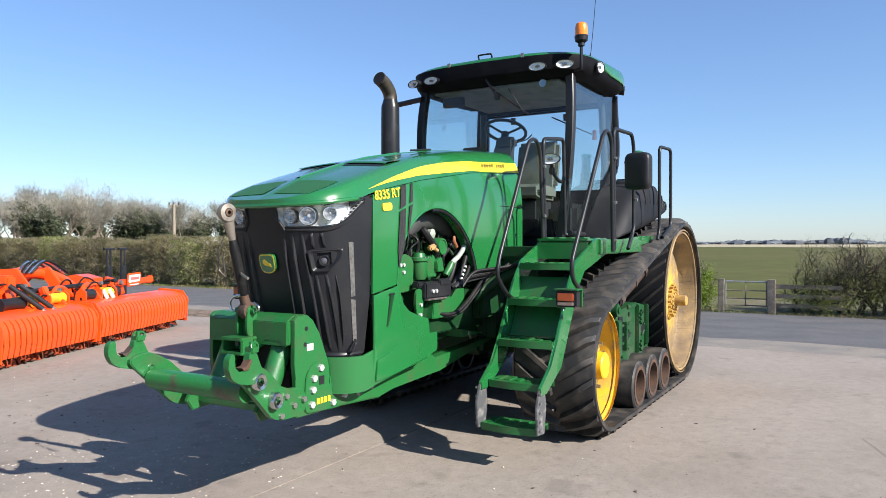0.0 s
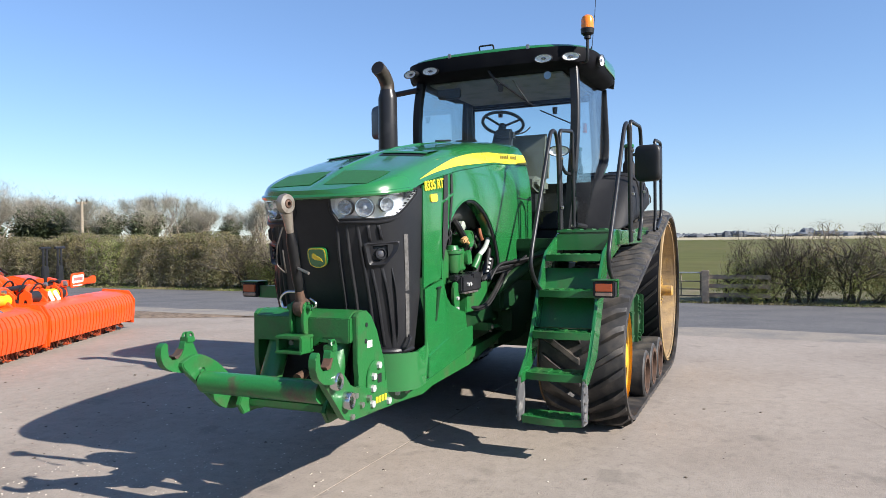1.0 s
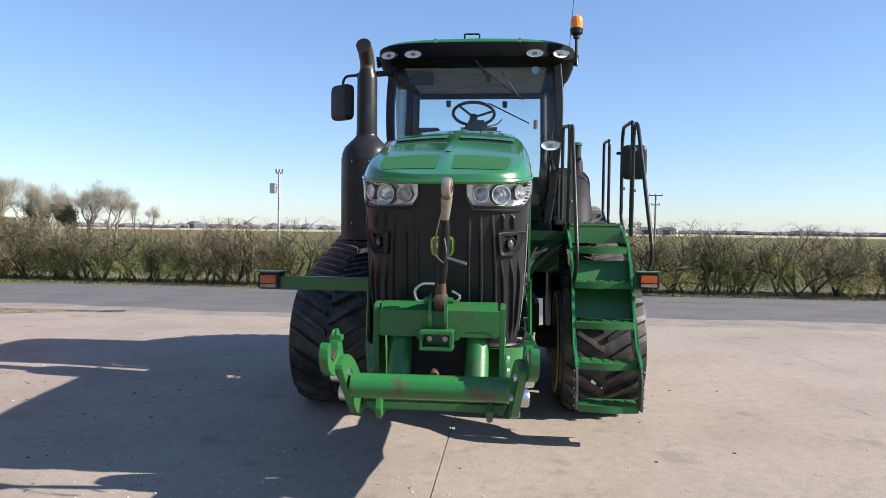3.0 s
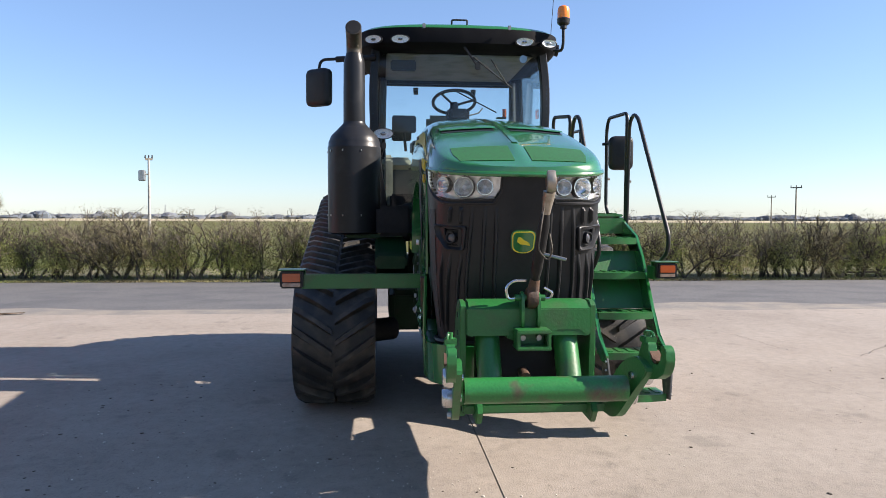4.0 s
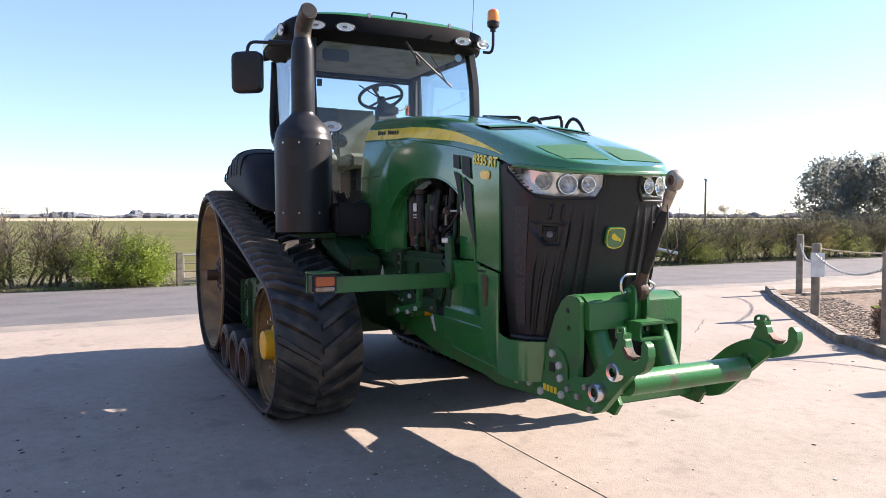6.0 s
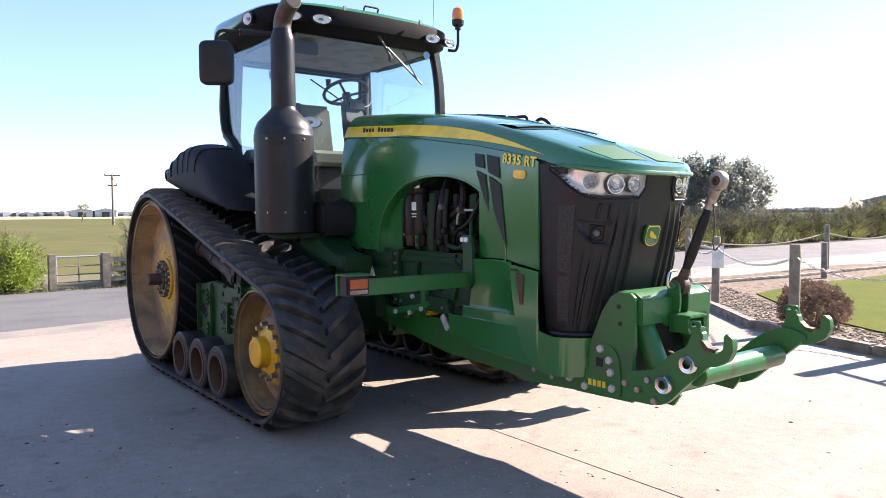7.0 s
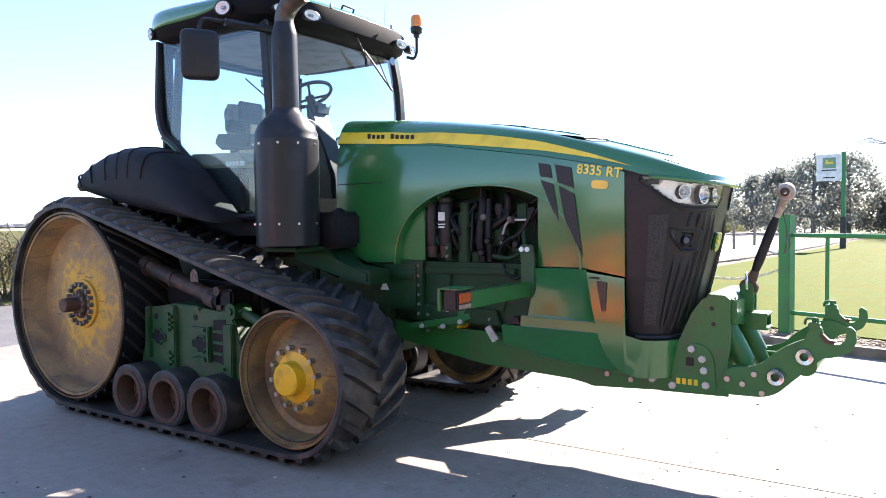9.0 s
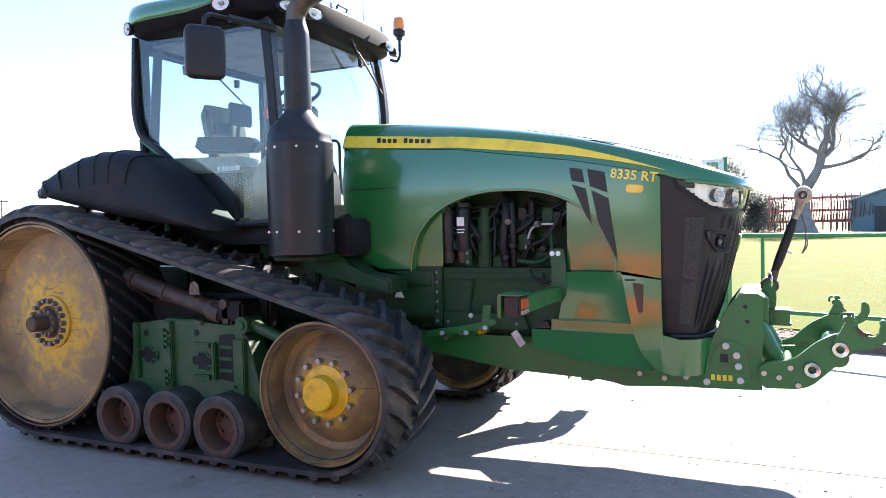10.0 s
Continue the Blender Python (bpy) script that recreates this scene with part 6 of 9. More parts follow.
tube(bm, [(1.2, -0.5, 2.38), (1.15, -0.48, 2.2)], 0.015, 8)
part("monitor", bm, DARK, cab, "dark touch-screen monitor on a stalk")
bm = bm_new()
box(bm, (1.05, -0.52, 2.36), (0.05, 0.2, 0.1), pose(0, 0, 0), bevel=0.012)
box(bm, (0.9, 0.5, 1.75), (0.7, 0.3, 0.34), bevel=0.05)
part("console_box", bm, DARK, cab)
bm = bm_new()
prism(bm, [(1.62, 1.6), (1.50, 2.35), (1.44, 2.55), (1.50, 2.58), (1.60, 2.36), (1.78, 1.95), (1.80, 1.6)], -0.10, 0.10, bevel=0.03)
box(bm, (1.50, 0.02, 2.52), (0.13, 0.2, 0.12), bevel=0.03)
part("steering_column", bm, DARK, cab)
sw_c, sw_n = Vector((1.43, -0.02, 2.655)), Vector((-0.42, 0, 0.91)).normalized()
d_, u_, v_ = axes_of(sw_n)
bm = bm_new()
tube(bm, [sw_c + (u_ * math.cos(2 * math.pi * i / 36) + v_ * math.sin(2 * math.pi * i / 36)) * 0.205 for i in range(36)], 0.016, 10, True)
for k in range(3):
    a = 2 * math.pi * k / 3 + 0.6
    tube(bm, [sw_c - sw_n * 0.04, sw_c + (u_ * math.cos(a) + v_ * math.sin(a)) * 0.2], 0.012, 8)
cyl(bm, sw_c - sw_n * 0.12, sw_c - sw_n * 0.02, 0.04, seg=16)
part("steering_wheel", bm, DARK, cab, "dark three-spoke steering wheel")
bm = bm_new()
tube(bm, rounded([(1.5, 0.12, 2.52), (1.45, 0.22, 2.55), (1.42, 0.26, 2.60)], 0.03), 0.007, 6)
part("shuttle_lever", bm, DARK, cab)
bm = bm_new()
box(bm, (1.62, -0.52, 2.96), (0.05, 0.24, 0.10), bevel=0.012)
part("sun_visor", bm, DARK, cab)
bm = bm_new()
for y, z in ((-0.35, 2.94), (0.28, 2.93)):
    cyl(bm, (0.50, y, z), (0.50, y, z - 0.07), 0.03, 0.024, seg=10)
part("rear_lamp_switch", bm, DARK, cab)
bm = bm_new()
tube(bm, [(0.45, 0.1, 2.92), (0.42, 0.55, 2.70)], 0.008, 6)
part("rear_wiper", bm, BLACK, cab)
bm = bm_new()
cyl(bm, (0.55, 0.62, 2.62), (0.55, 0.62, 2.72), 0.022, seg=10)
part("red_bottle", bm, RED, cab, "small red bottle on the rear post")
bm = bm_new()
cyl(bm, (1.915, 0.57, 2.985), (1.917, 0.57, 2.985), 0.035, seg=20)
part("round_sticker", bm, mat("blue_sticker", (0.25, 0.4, 0.6), 0.4), cab)

# beacon and aerial
beacon = empty("beacon")
beacon.parent = tractor
beacon["label"] = "amber rotating beacon on a bent stem"
bm = bm_new()
tube(bm, rounded([(1.86, 0.86, 3.08), (1.90, 0.93, 3.07), (1.92, 0.94, 3.13), (1.92, 0.94, 3.30)], 0.05), 0.014, 8)
cyl(bm, (1.92, 0.94, 3.27), (1.92, 0.94, 3.305), 0.03, seg=12)
part("stem", bm, BLACK, beacon)
bm = bm_new()
spin(bm, [(0.0, 3.295), (0.03, 3.295), (0.056, 3.315), (0.061, 3.355), (0.054, 3.365)], (1.92, 0.94, 0), (0, 0, 1), 24)
part("beacon_base", bm, BLACK, beacon)
bm = bm_new()
spin(bm, [(0.056, 3.36), (0.057, 3.39), (0.055, 3.44), (0.046, 3.465), (0.022, 3.48), (0.0, 3.482)], (1.92, 0.94, 0), (0, 0, 1), 24)
part("amber_dome", bm, AMBER, beacon, "amber dome")
bm = bm_new()
tube(bm, [(1.55, 0.90, 3.22), (1.53, 0.93, 3.6), (1.49, 0.98, 4.4)], 0.003, 5)
cyl(bm, (1.55, 0.90, 3.2), (1.548, 0.902, 3.29), 0.010, 0.006, seg=8)
part("aerial", bm, BLACK, tractor, "thin whip aerial")

# mirrors
def mirror(s, at, w, h, stay, turn=8):
    m = empty("mirror")
    m.parent = tractor
    m["label"] = "black rectangular rear-view mirror on a bent stay"
    b = bm_new()
    turned = pose(*at, 0, 0, turn * (1 if s < 0 else -1))
    outline = [(p.x, p.y) for p in rounded([(-w / 2, -h / 2, 0), (w / 2, -h / 2, 0), (w / 2, h / 2, 0), (-w / 2, h / 2, 0)], 0.06, 5, True)]
    loft(b, [[(d, y * k, z * k) for y, z in outline] for d, k in ((-0.038, 0.93), (-0.03, 0.98), (-0.015, 1.0), (0.03, 1.0), (0.047, 0.96), (0.057, 0.88), (0.062, 0.7))])
    b.transform(turned)
    part("mirror_shell", b, BLACK, m)
    b = bm_new()
    prism(b, [(y * 0.8, z * 0.85) for y, z in outline], -0.042, -0.030, "x")
    b.transform(turned)
    part("mirror_glass", b, STAINLESS, m)
    b = bm_new()
    tube(b, rounded(stay, 0.06), 0.014, 8)
    part("stay", b, BLACK, m)


mirror(-1, (1.64, -1.30, 2.735), 0.265, 0.345, [(1.78, -0.80, 3.0), (1.70, -1.10, 2.995), (1.64, -1.29, 2.995), (1.64, -1.31, 2.88), (1.64, -1.30, 2.75)], -38)
bm = bm_new()
tube(bm, [(1.82, -0.78, 2.99), (1.72, -1.14, 2.985)], 0.028, 8)
part("mirror_bracket", bm, BLACK, tractor)
mirror(1, (2.0, 1.47, 2.13), 0.22, 0.31, [(1.90, 1.33, 2.22), (1.96, 1.40, 2.22), (1.99, 1.45, 2.2)])

# exhaust
exhaust = empty("exhaust")
exhaust.parent = tractor
exhaust["label"] = "black canister silencer with a tall curved exhaust pipe"
EX, EY = 2.148, -0.962
bm = bm_new()
spin(bm, [(0.0, 1.385), (0.20, 1.385), (0.228, 1.40), (0.232, 2.13), (0.232, 2.14), (0.225, 2.15), (0.225, 2.18), (0.20, 2.24), (0.13, 2.31), (0.098, 2.345), (0.095, 2.36)], (EX, EY, 0), (0, 0, 1), 40)
part("silencer", bm, BLACK_PAINT, exhaust, "matt black heat-shield canister")
bm = bm_new()
spin(bm, [(0.092, 2.34), (0.095, 2.36), (0.092, 2.86), (0.088, 2.89), (0.075, 2.93), (0.072, 2.95)], (EX, EY, 0), (0, 0, 1), 32)
part("stack_pipe", bm, BLACK_PAINT, exhaust)
bm = bm_new()
el = rounded([(EX, EY, 2.92), (EX, EY, 3.01), (EX + 0.085, EY, 3.09), (EX + 0.20, EY, 3.13)], 0.12, 6)
tube(bm, el, 0.068, 20)
part("tail_pipe", bm, HEAT_STEEL, exhaust, "heat-browned bent tail pipe")
# black disc on the closed end paints the dark inside of the pipe
bm = bm_new()
e_dir = (Vector(el[-1]) - Vector(el[-2])).normalized()
cyl(bm, Vector(el[-1]) - e_dir * 0.02, Vector(el[-1]) + e_dir * 0.003, 0.06, seg=20)
part("pipe_mouth", bm, BLACK_MATT, exhaust, "sooty black disc drawn as the pipe's dark mouth")
bolts(exhaust, "shield_rivet", [(EX + 0.23 * math.cos(a), EY + 0.23 * math.sin(a), z) for a in (-2.2, -1.7, -1.0, -0.4, 0.3) for z in (2.10, 1.55)], (0.3, -1, 0), 0.010, 0.008, STEEL)
bm = bm_new()
box(bm, (2.12, -0.86, 1.37), (0.36, 0.34, 0.035), bevel=0.01)
prism(bm, [(2.0, 1.36), (2.35, 1.36), (2.5, 1.25), (2.75, 1.22), (2.75, 1.12), (2.45, 1.16), (2.2, 1.26), (2.0, 1.28)], -0.78, -0.52, bevel=0.02)
part("silencer_bracket", bm, GREEN_SHADE_DUSTY, exhaust)
bm = bm_new()
box(bm, (2.3, -0.62, 1.50), (0.25, 0.3, 0.26), bevel=0.03)
cyl(bm, (2.2, -0.7, 1.5), (2.2, -0.4, 1.6), 0.09, seg=16)
part("exhaust_elbow", bm, BLACK_MATT, exhaust)

# -- mudguards --
def mudguard(s):
    g = empty("mudguard")
    g.parent = tractor
    g["label"] = "black ribbed plastic rear mudguard"
    crown = rounded([(-0.42, 0, 1.92), (-0.33, 0, 2.0), (0.0, 0, 2.13), (0.35, 0, 2.19), (0.66, 0, 2.18), (0.98, 0, 2.03), (1.46, 0, 1.585)], 0.25, 5)
    k = 24
    lens = []
    total = len(crown) - 1
    for i in range(k + 1):
        q = i / k * total
        a = crown[int(q)].lerp(crown[min(int(q) + 1, total)], q - int(q))
        lens.append((a.x, a.z))
    low = [(lerp(1.46, -0.42, i / k), lerp(1.56, 1.88, i / k) - 0.03 * math.sin(math.pi * i / k)) for i in range(k + 1)]
    cx, cz = 0.45, 1.86

    def ring(y, f):
        return [(cx + (x - cx) * f, s * y, cz + (z - cz) * f) for x, z in lens + low]
    b = bm_new()
    loft(b, [ring(0.80, 1.0), ring(0.98, 1.0), ring(1.06, 0.985), ring(1.13, 0.93), ring(1.18, 0.82), ring(1.20, 0.6), ring(1.205, 0.3)])
    part("guard_shell", b, BLACK_MATT, g, "", 50)
    for i in (3, 6, 9, 12, 15, 18):
        b = bm_new()
        x, z = lens[i]
        x2 = x + 0.05 * (i - 10) / 10
        line = [(x, s * 0.86, z + 0.002), (x, s * 0.98, z + 0.002), (lerp(cx, x, 0.985), s * 1.060, lerp(cz, z, 0.985)), (lerp(cx, x, 0.93), s * 1.131, lerp(cz, z, 0.93)),
                (lerp(cx, x2, 0.86), s * 1.181, lerp(cz, z, 0.82)), (lerp(cx, x2, 0.80), s * 1.200, lerp(cz, z, 0.55)), (lerp(cx, x2, 0.76), s * 1.203, lerp(cz, z, 0.2))]
        tube(b, rounded(line, 0.05, 3), 0.009, 6)
        part("guard_rib", b, BLACK_MATT, g)
    b = bm_new()
    tube(b, rounded([(-0.36, s * 0.95, 1.95), (-0.44, s * 0.97, 1.985), (-0.51, s * 0.98, 1.965), (-0.53, s * 0.98, 1.90)], 0.04), 0.022, 8)
    box(b, (-0.53, s * 0.98, 1.90), (0.06, 0.07, 0.08), bevel=0.012)
    part("tail_lamp_arm", b, BLACK, g)
    b = bm_new()
    tube(b, [(0.0, s * 0.98, 1.9), (0.02, s * 0.98, 1.74)], 0.018, 8)
    part("guard_stay", b, GREEN_SHADE_DUSTY, g)
    b = bm_new()
    tube(b, [(0.85, s * 0.95, 1.72), (0.86, s * 0.95, 1.5)], 0.022, 8)
    part("guard_stay", b, GREEN_SHADE_DUSTY, g)


mudguard(1)
mudguard(-1)
bm = bm_new()
spin(bm, [(0.07, 2.1), (0.062, 2.26), (0.045, 2.30), (0.045, 2.44)], (0.55, 1.08, 0), (0, 0, 1), 18)
neck = part("tank_neck", bm, BLACK_MATT, tractor, "black fuel tank filler neck")
bm = bm_new()
spin(bm, [(0.05, 2.435), (0.056, 2.44), (0.056, 2.465), (0.03, 2.475), (0.0, 2.475)], (0.55, 1.08, 0), (0, 0, 1), 18)
part("filler_cap", bm, GREEN, neck, "green filler cap")
for s in (-1, 1):
    bm = bm_new()
    box(bm, (0.35, s * 0.55, 1.55), (0.7, 0.5, 0.5), bevel=0.08)
    part("fuel_tank", bm, BLACK_MATT, tractor)

# -- left steps and walkway --
steps = empty("access_steps")
steps.parent = tractor
steps["label"] = "green steel access steps with black handrails"
for y in (0.835, 1.275):
    bm = bm_new()
    prism(bm, [(3.70, 0.52), (3.70, 0.575), (3.52, 0.69), (3.40, 0.86), (3.17, 1.24), (3.02, 1.40), (2.55, 1.57), (2.30, 1.57), (2.30, 1.44), (2.86, 1.32), (3.0, 1.20), (3.33, 0.66), (3.60, 0.52)], y - 0.012, y + 0.012, bevel=0.004)
    part("stringer", bm, GREEN, steps)
    bm = bm_new()
    prism(bm, [(3.63, 0.26), (3.74, 0.27), (3.76, 0.45), (3.71, 0.56), (3.62, 0.56), (3.60, 0.42)], y - 0.008, y + 0.008, bevel=0.003)
    part("rubber_strap", bm, mat("scuffed_grey_rubber", (0.07, 0.072, 0.076), 0.65, color2=(0.2, 0.19, 0.18), scale=14, amount=0.4, fine=0.3), steps, "scuffed grey flexible lower step strap")
    bolts(steps, "strap_bolt", [(3.72, y + (0.012 if y > 1 else -0.012), 0.30 + 0.06 * k) for k in range(5)], (0, 1 if y > 1 else -1, 0), 0.009, 0.01)


def tread(x, z, depth=0.20):
    """One step: a folded steel tray with raised grip bars."""
    b = bm_new()
    k = 9
    front = [(x + depth / 2 + 0.03 * math.sin(math.pi * i / k), lerp(0.85, 1.26, i / k)) for i in range(k + 1)]
    prism(b, front + [(x - depth / 2, 1.26), (x - depth / 2, 0.85)], z - 0.004, z + 0.004, "z")
    prism(b, front + [(x + depth / 2 - 0.02, 1.26), (x + depth / 2 - 0.02, 0.85)], z - 0.045, z - 0.003, "z")
    box(b, (x - depth / 2 + 0.005, 1.055, z - 0.02), (0.01, 0.41, 0.04))
    t = part("tread", b, GREEN_WORN, steps)
    for i in range(5):
        b = bm_new()
        box(b, (x, 0.90 + 0.078 * i, z + 0.005), (depth * 0.72, 0.045, 0.010), bevel=0.004)
        part("grip_bar", b, GREEN_WORN, t, "worn raised grip bar" if i == 0 else "")


for x, z in ((3.61, 0.30), (3.50, 0.575), (3.34, 0.84), (3.17, 1.12), (2.97, 1.375)):
    tread(x, z)
bm = bm_new()
box(bm, (3.12, 1.055, 1.06), (0.012, 0.42, 0.48), pose(3.12, 0, 1.06, 0, -28) @ pose(-3.12, 0, -1.06))
# darker green than the stringers, for the shade on the riser
part("riser_plate", bm, GREEN_WORN, steps)
bm = bm_new()
box(bm, (2.72, 1.055, 1.47), (0.012, 0.42, 0.13))
part("top_riser", bm, GREEN, steps)
bm = bm_new()
box(bm, (1.75, 1.06, 1.535), (1.6, 0.46, 0.03), bevel=0.006)
box(bm, (1.9, 1.295, 1.50), (1.25, 0.025, 0.11), bevel=0.005)
prism(bm, [(2.52, 1.56), (2.52, 1.44), (2.0, 1.44), (1.0, 1.53), (0.6, 1.57), (0.6, 1.60), (1.3, 1.59), (1.9, 1.56)], 1.275, 1.30, bevel=0.004)
box(bm, (2.62, 1.055, 1.555), (0.22, 0.42, 0.02), bevel=0.004)
part("walkway", bm, GREEN, steps, "green steel walkway over the track")
for k in range(4):
    bm = bm_new()
    box(bm, (2.62, 0.90 + 0.1 * k, 1.568), (0.16, 0.055, 0.014), bevel=0.005)
    part("grip_bar", bm, GREEN_WORN, steps)
bm = bm_new()
tube(bm, rounded([(3.05, 0.42, 1.10), (2.75, 0.62, 1.30), (2.45, 0.84, 1.47)], 0.2), 0.05, 10)
box(bm, (2.2, 0.62, 1.45), (0.9, 0.36, 0.10), bevel=0.02)
box(bm, (2.55, 0.6, 1.30), (0.06, 0.35, 0.3), bevel=0.01)
part("walkway_bracket", bm, GREEN_SHADE_DUSTY, steps)


def rail(points, r=0.016):
    b = bm_new()
    tube(b, rounded(points, 0.07, 5), r, 10)
    part("handrail", b, BLACK_PAINT, steps, "black painted tubular handrail")


yi, yo = 0.845, 1.385
rail([(3.16, yi, 1.10), (3.32, yi, 1.17), (3.46, yi, 1.30), (3.42, yi, 1.42), (2.88, yi, 2.34), (2.74, yi, 2.36), (2.66, yi, 2.25), (2.60, yi, 1.56)])
rail([(2.56, yi, 1.56), (2.60, yi, 2.38), (2.06, yi - 0.02, 2.44), (2.02, yi - 0.02, 1.6)])
rail([(3.16, yo, 1.16), (3.38, yo, 1.28), (3.40, yo, 1.40), (2.72, yo, 2.36), (2.60, yo, 2.41), (2.50, yo, 2.34), (2.46, yo, 1.46)])
rail([(2.42, yo, 1.47), (2.44, yo, 2.44), (1.90, yo, 2.46), (1.84, yo, 2.36), (1.84, yo, 1.64), (2.02, yo, 1.48)])
rail([(0.98, yo, 1.56), (0.90, yo, 1.66), (0.90, yo, 2.46), (0.42, yo, 2.48), (0.42, yo, 1.70), (0.78, yo, 1.58)])
bolts(steps, "rail_clamp", [(2.62, yi + 0.015, z) for z in (2.15, 1.75)] + [(2.46, yo + 0.015, z) for z in (2.2, 1.85, 1.55)] + [(1.84, yo + 0.015, z) for z in (2.25, 2.1, 1.9)], (0, 1, 0), 0.014, 0.018)


DULL_LENS = mat("dulled_marker_lens", (0.34, 0.25, 0.21), 0.3, color2=(0.25, 0.15, 0.11), scale=20, fine=0.2, coat=0.4)


def marker(at, s, arm):
    m = empty("marker_lamp")
    m.parent = tractor
    m["label"] = "square amber and white front marker lamp in a black box"
    b = bm_new()
    box(b, (at[0] - 0.02, at[1], at[2]), (0.09, 0.15, 0.115), bevel=0.010)
    part("lamp_box", b, BLACK, m)
    b = bm_new()
    box(b, (at[0] + 0.028, at[1], at[2] + 0.012), (0.012, 0.115, 0.055), bevel=0.004)
    part("amber_lens", b, RED, m)
    b = bm_new()
    box(b, (at[0] + 0.028, at[1], at[2] - 0.034), (0.012, 0.115, 0.024), bevel=0.004)
    part("clear_lens", b, DULL_LENS, m)
    b = bm_new()
    box(b, (at[0] - 0.03, at[1], at[2] + 0.062), (0.13, 0.17, 0.008), bevel=0.002)
    box(b, (at[0] - 0.09, at[1], at[2]), (0.02, 0.16, 0.12), bevel=0.003)
    for c, sz in arm:
        box(b, c, sz, bevel=0.006)
    # darker worn green chosen for the shade the arm lies in
    part("arm", b, GREEN_WORN, m, "green steel lamp arm")


marker((3.83, -1.31, 1.13), -1, [((3.80, -0.85, 1.115), (0.05, 0.82, 0.095)), ((3.80, -0.46, 1.115), (0.06, 0.05, 0.10))])
bm = bm_new()
prism(bm, soft_outline([(3.755, 1.40), (3.85, 1.40), (3.865, 1.30), (3.86, 1.10), (3.83, 1.05), (3.78, 1.05), (3.765, 1.12), (3.77, 1.28)], 0.02), -0.478, -0.455, bevel=0.004)
part("arm_bracket", bm, GREEN_CAST, tractor, "dull green bracket plate of the lamp arm")
bolts(tractor, "arm_bolt", [(3.78, -0.487, 1.37), (3.82, -0.487, 1.37), (3.80, -0.487, 1.09)], (0, -1, 0), 0.018, 0.012, WHITE)
marker((3.42, 1.36, 1.15), 1, [((3.33, 1.30, 1.13), (0.14, 0.05, 0.10))])
bm = bm_new()
prism(bm, [(2.60, 1.06), (2.68, 1.06), (2.64, 1.14)], -0.466, -0.462)
part("warning_label", bm, WHITE, tractor, "white triangular warning label")

# the body behind the engine stands a little closer to the nose than its drawing
RIGID = ("rubber_track", "drive_wheel", "idler_wheel", "mid_roller")
for ob in tractor.children_recursive:
    up, rigid = ob, False
    while up is not tractor:
        rigid = rigid or up.name.split(".")[0] in RIGID
        up = up.parent
    if ob.type != "MESH" or rigid:
        continue
    if ob.matrix_basis.translation.length > 1e-6:
        ob.matrix_basis.translation.x += 0.055 * max(0.0, 2.75 - ob.matrix_basis.translation.x)
    else:
        for v in ob.data.vertices:
            v.co.x += 0.055 * max(0.0, 2.75 - v.co.x)

# ---- the place: yard, lane, verge, field ----
CONCRETE = mat("yard_concrete", (0.268, 0.230, 0.195), 0.85, color2=(0.215, 0.182, 0.153), scale=0.7, amount=0.6, fine=0.22, bump=0.22, bump_scale=95, detail=12)


def weather(m):
    """Adds damp-looking spots, pale dust and dark grit to the yard's concrete."""
    n, l = m.node_tree.nodes, m.node_tree.links
    b, co = n["Principled BSDF"], next(k for k in n if k.bl_idname == "ShaderNodeTexCoord")
    last = b.inputs["Base Color"].links[0].from_socket
    for scale, lo, hi, dark, kind in ((5.0, 0.60, 0.75, 0.84, "noise"), (0.35, 0.45, 0.75, 1.16, "noise"), (60.0, 0.0, 0.10, 0.7, "cell"), (2.2, 0.62, 0.70, 0.78, "noise"), (45.0, 0.52, 0.75, 0.74, "noise"), (150.0, 0.48, 0.66, 0.80, "noise"), (11.0, 0.60, 0.68, 0.86, "noise")):
        tex = n.new("ShaderNodeTexNoise" if kind == "noise" else "ShaderNodeTexVoronoi")
        tex.inputs["Scale"].default_value = scale
        if kind == "noise":
            tex.inputs["Detail"].default_value = 9
        l.new(co.outputs["Object"], tex.inputs["Vector"])
        span = n.new("ShaderNodeMapRange")
        span.inputs["From Min"].default_value, span.inputs["From Max"].default_value = lo, hi
        span.inputs["To Min"].default_value, span.inputs["To Max"].default_value = (1.0, dark) if kind == "noise" else (dark, 1.0)
        l.new(tex.outputs["Fac" if kind == "noise" else "Distance"], span.inputs["Value"])
        mix = n.new("ShaderNodeMix")
        mix.data_type, mix.blend_type = "RGBA", "MULTIPLY"
        mix.inputs[0].default_value = 1.0
        l.new(last, mix.inputs[6])
        l.new(span.outputs[0], mix.inputs[7])
        last = mix.outputs[2]
    l.new(last, b.inputs["Base Color"])
    return m


weather(CONCRETE)
ASPHALT = mat("weathered_asphalt", (0.100, 0.097, 0.097), 0.85, color2=(0.076, 0.076, 0.080), scale=0.9, amount=0.6, fine=0.28, bump=0.4, bump_scale=120, detail=10)
FIELD = mat("field_grass", (0.080, 0.085, 0.027), 0.9, spec=0.1, color2=(0.105, 0.095, 0.038), scale=0.03, amount=0.6, fine=0.3, detail=10)
LAWN = mat("lawn_grass", (0.072, 0.095, 0.012), 0.9, spec=0.05, color2=(0.098, 0.102, 0.018), scale=1.1, amount=0.6, fine=0.35, bump=0.6, bump_scale=45, detail=10)
VERGE = mat("verge_grass", (0.085, 0.085, 0.032), 0.95, color2=(0.13, 0.105, 0.058), scale=2.5, amount=0.7, fine=0.5, bump=0.6, bump_scale=30)
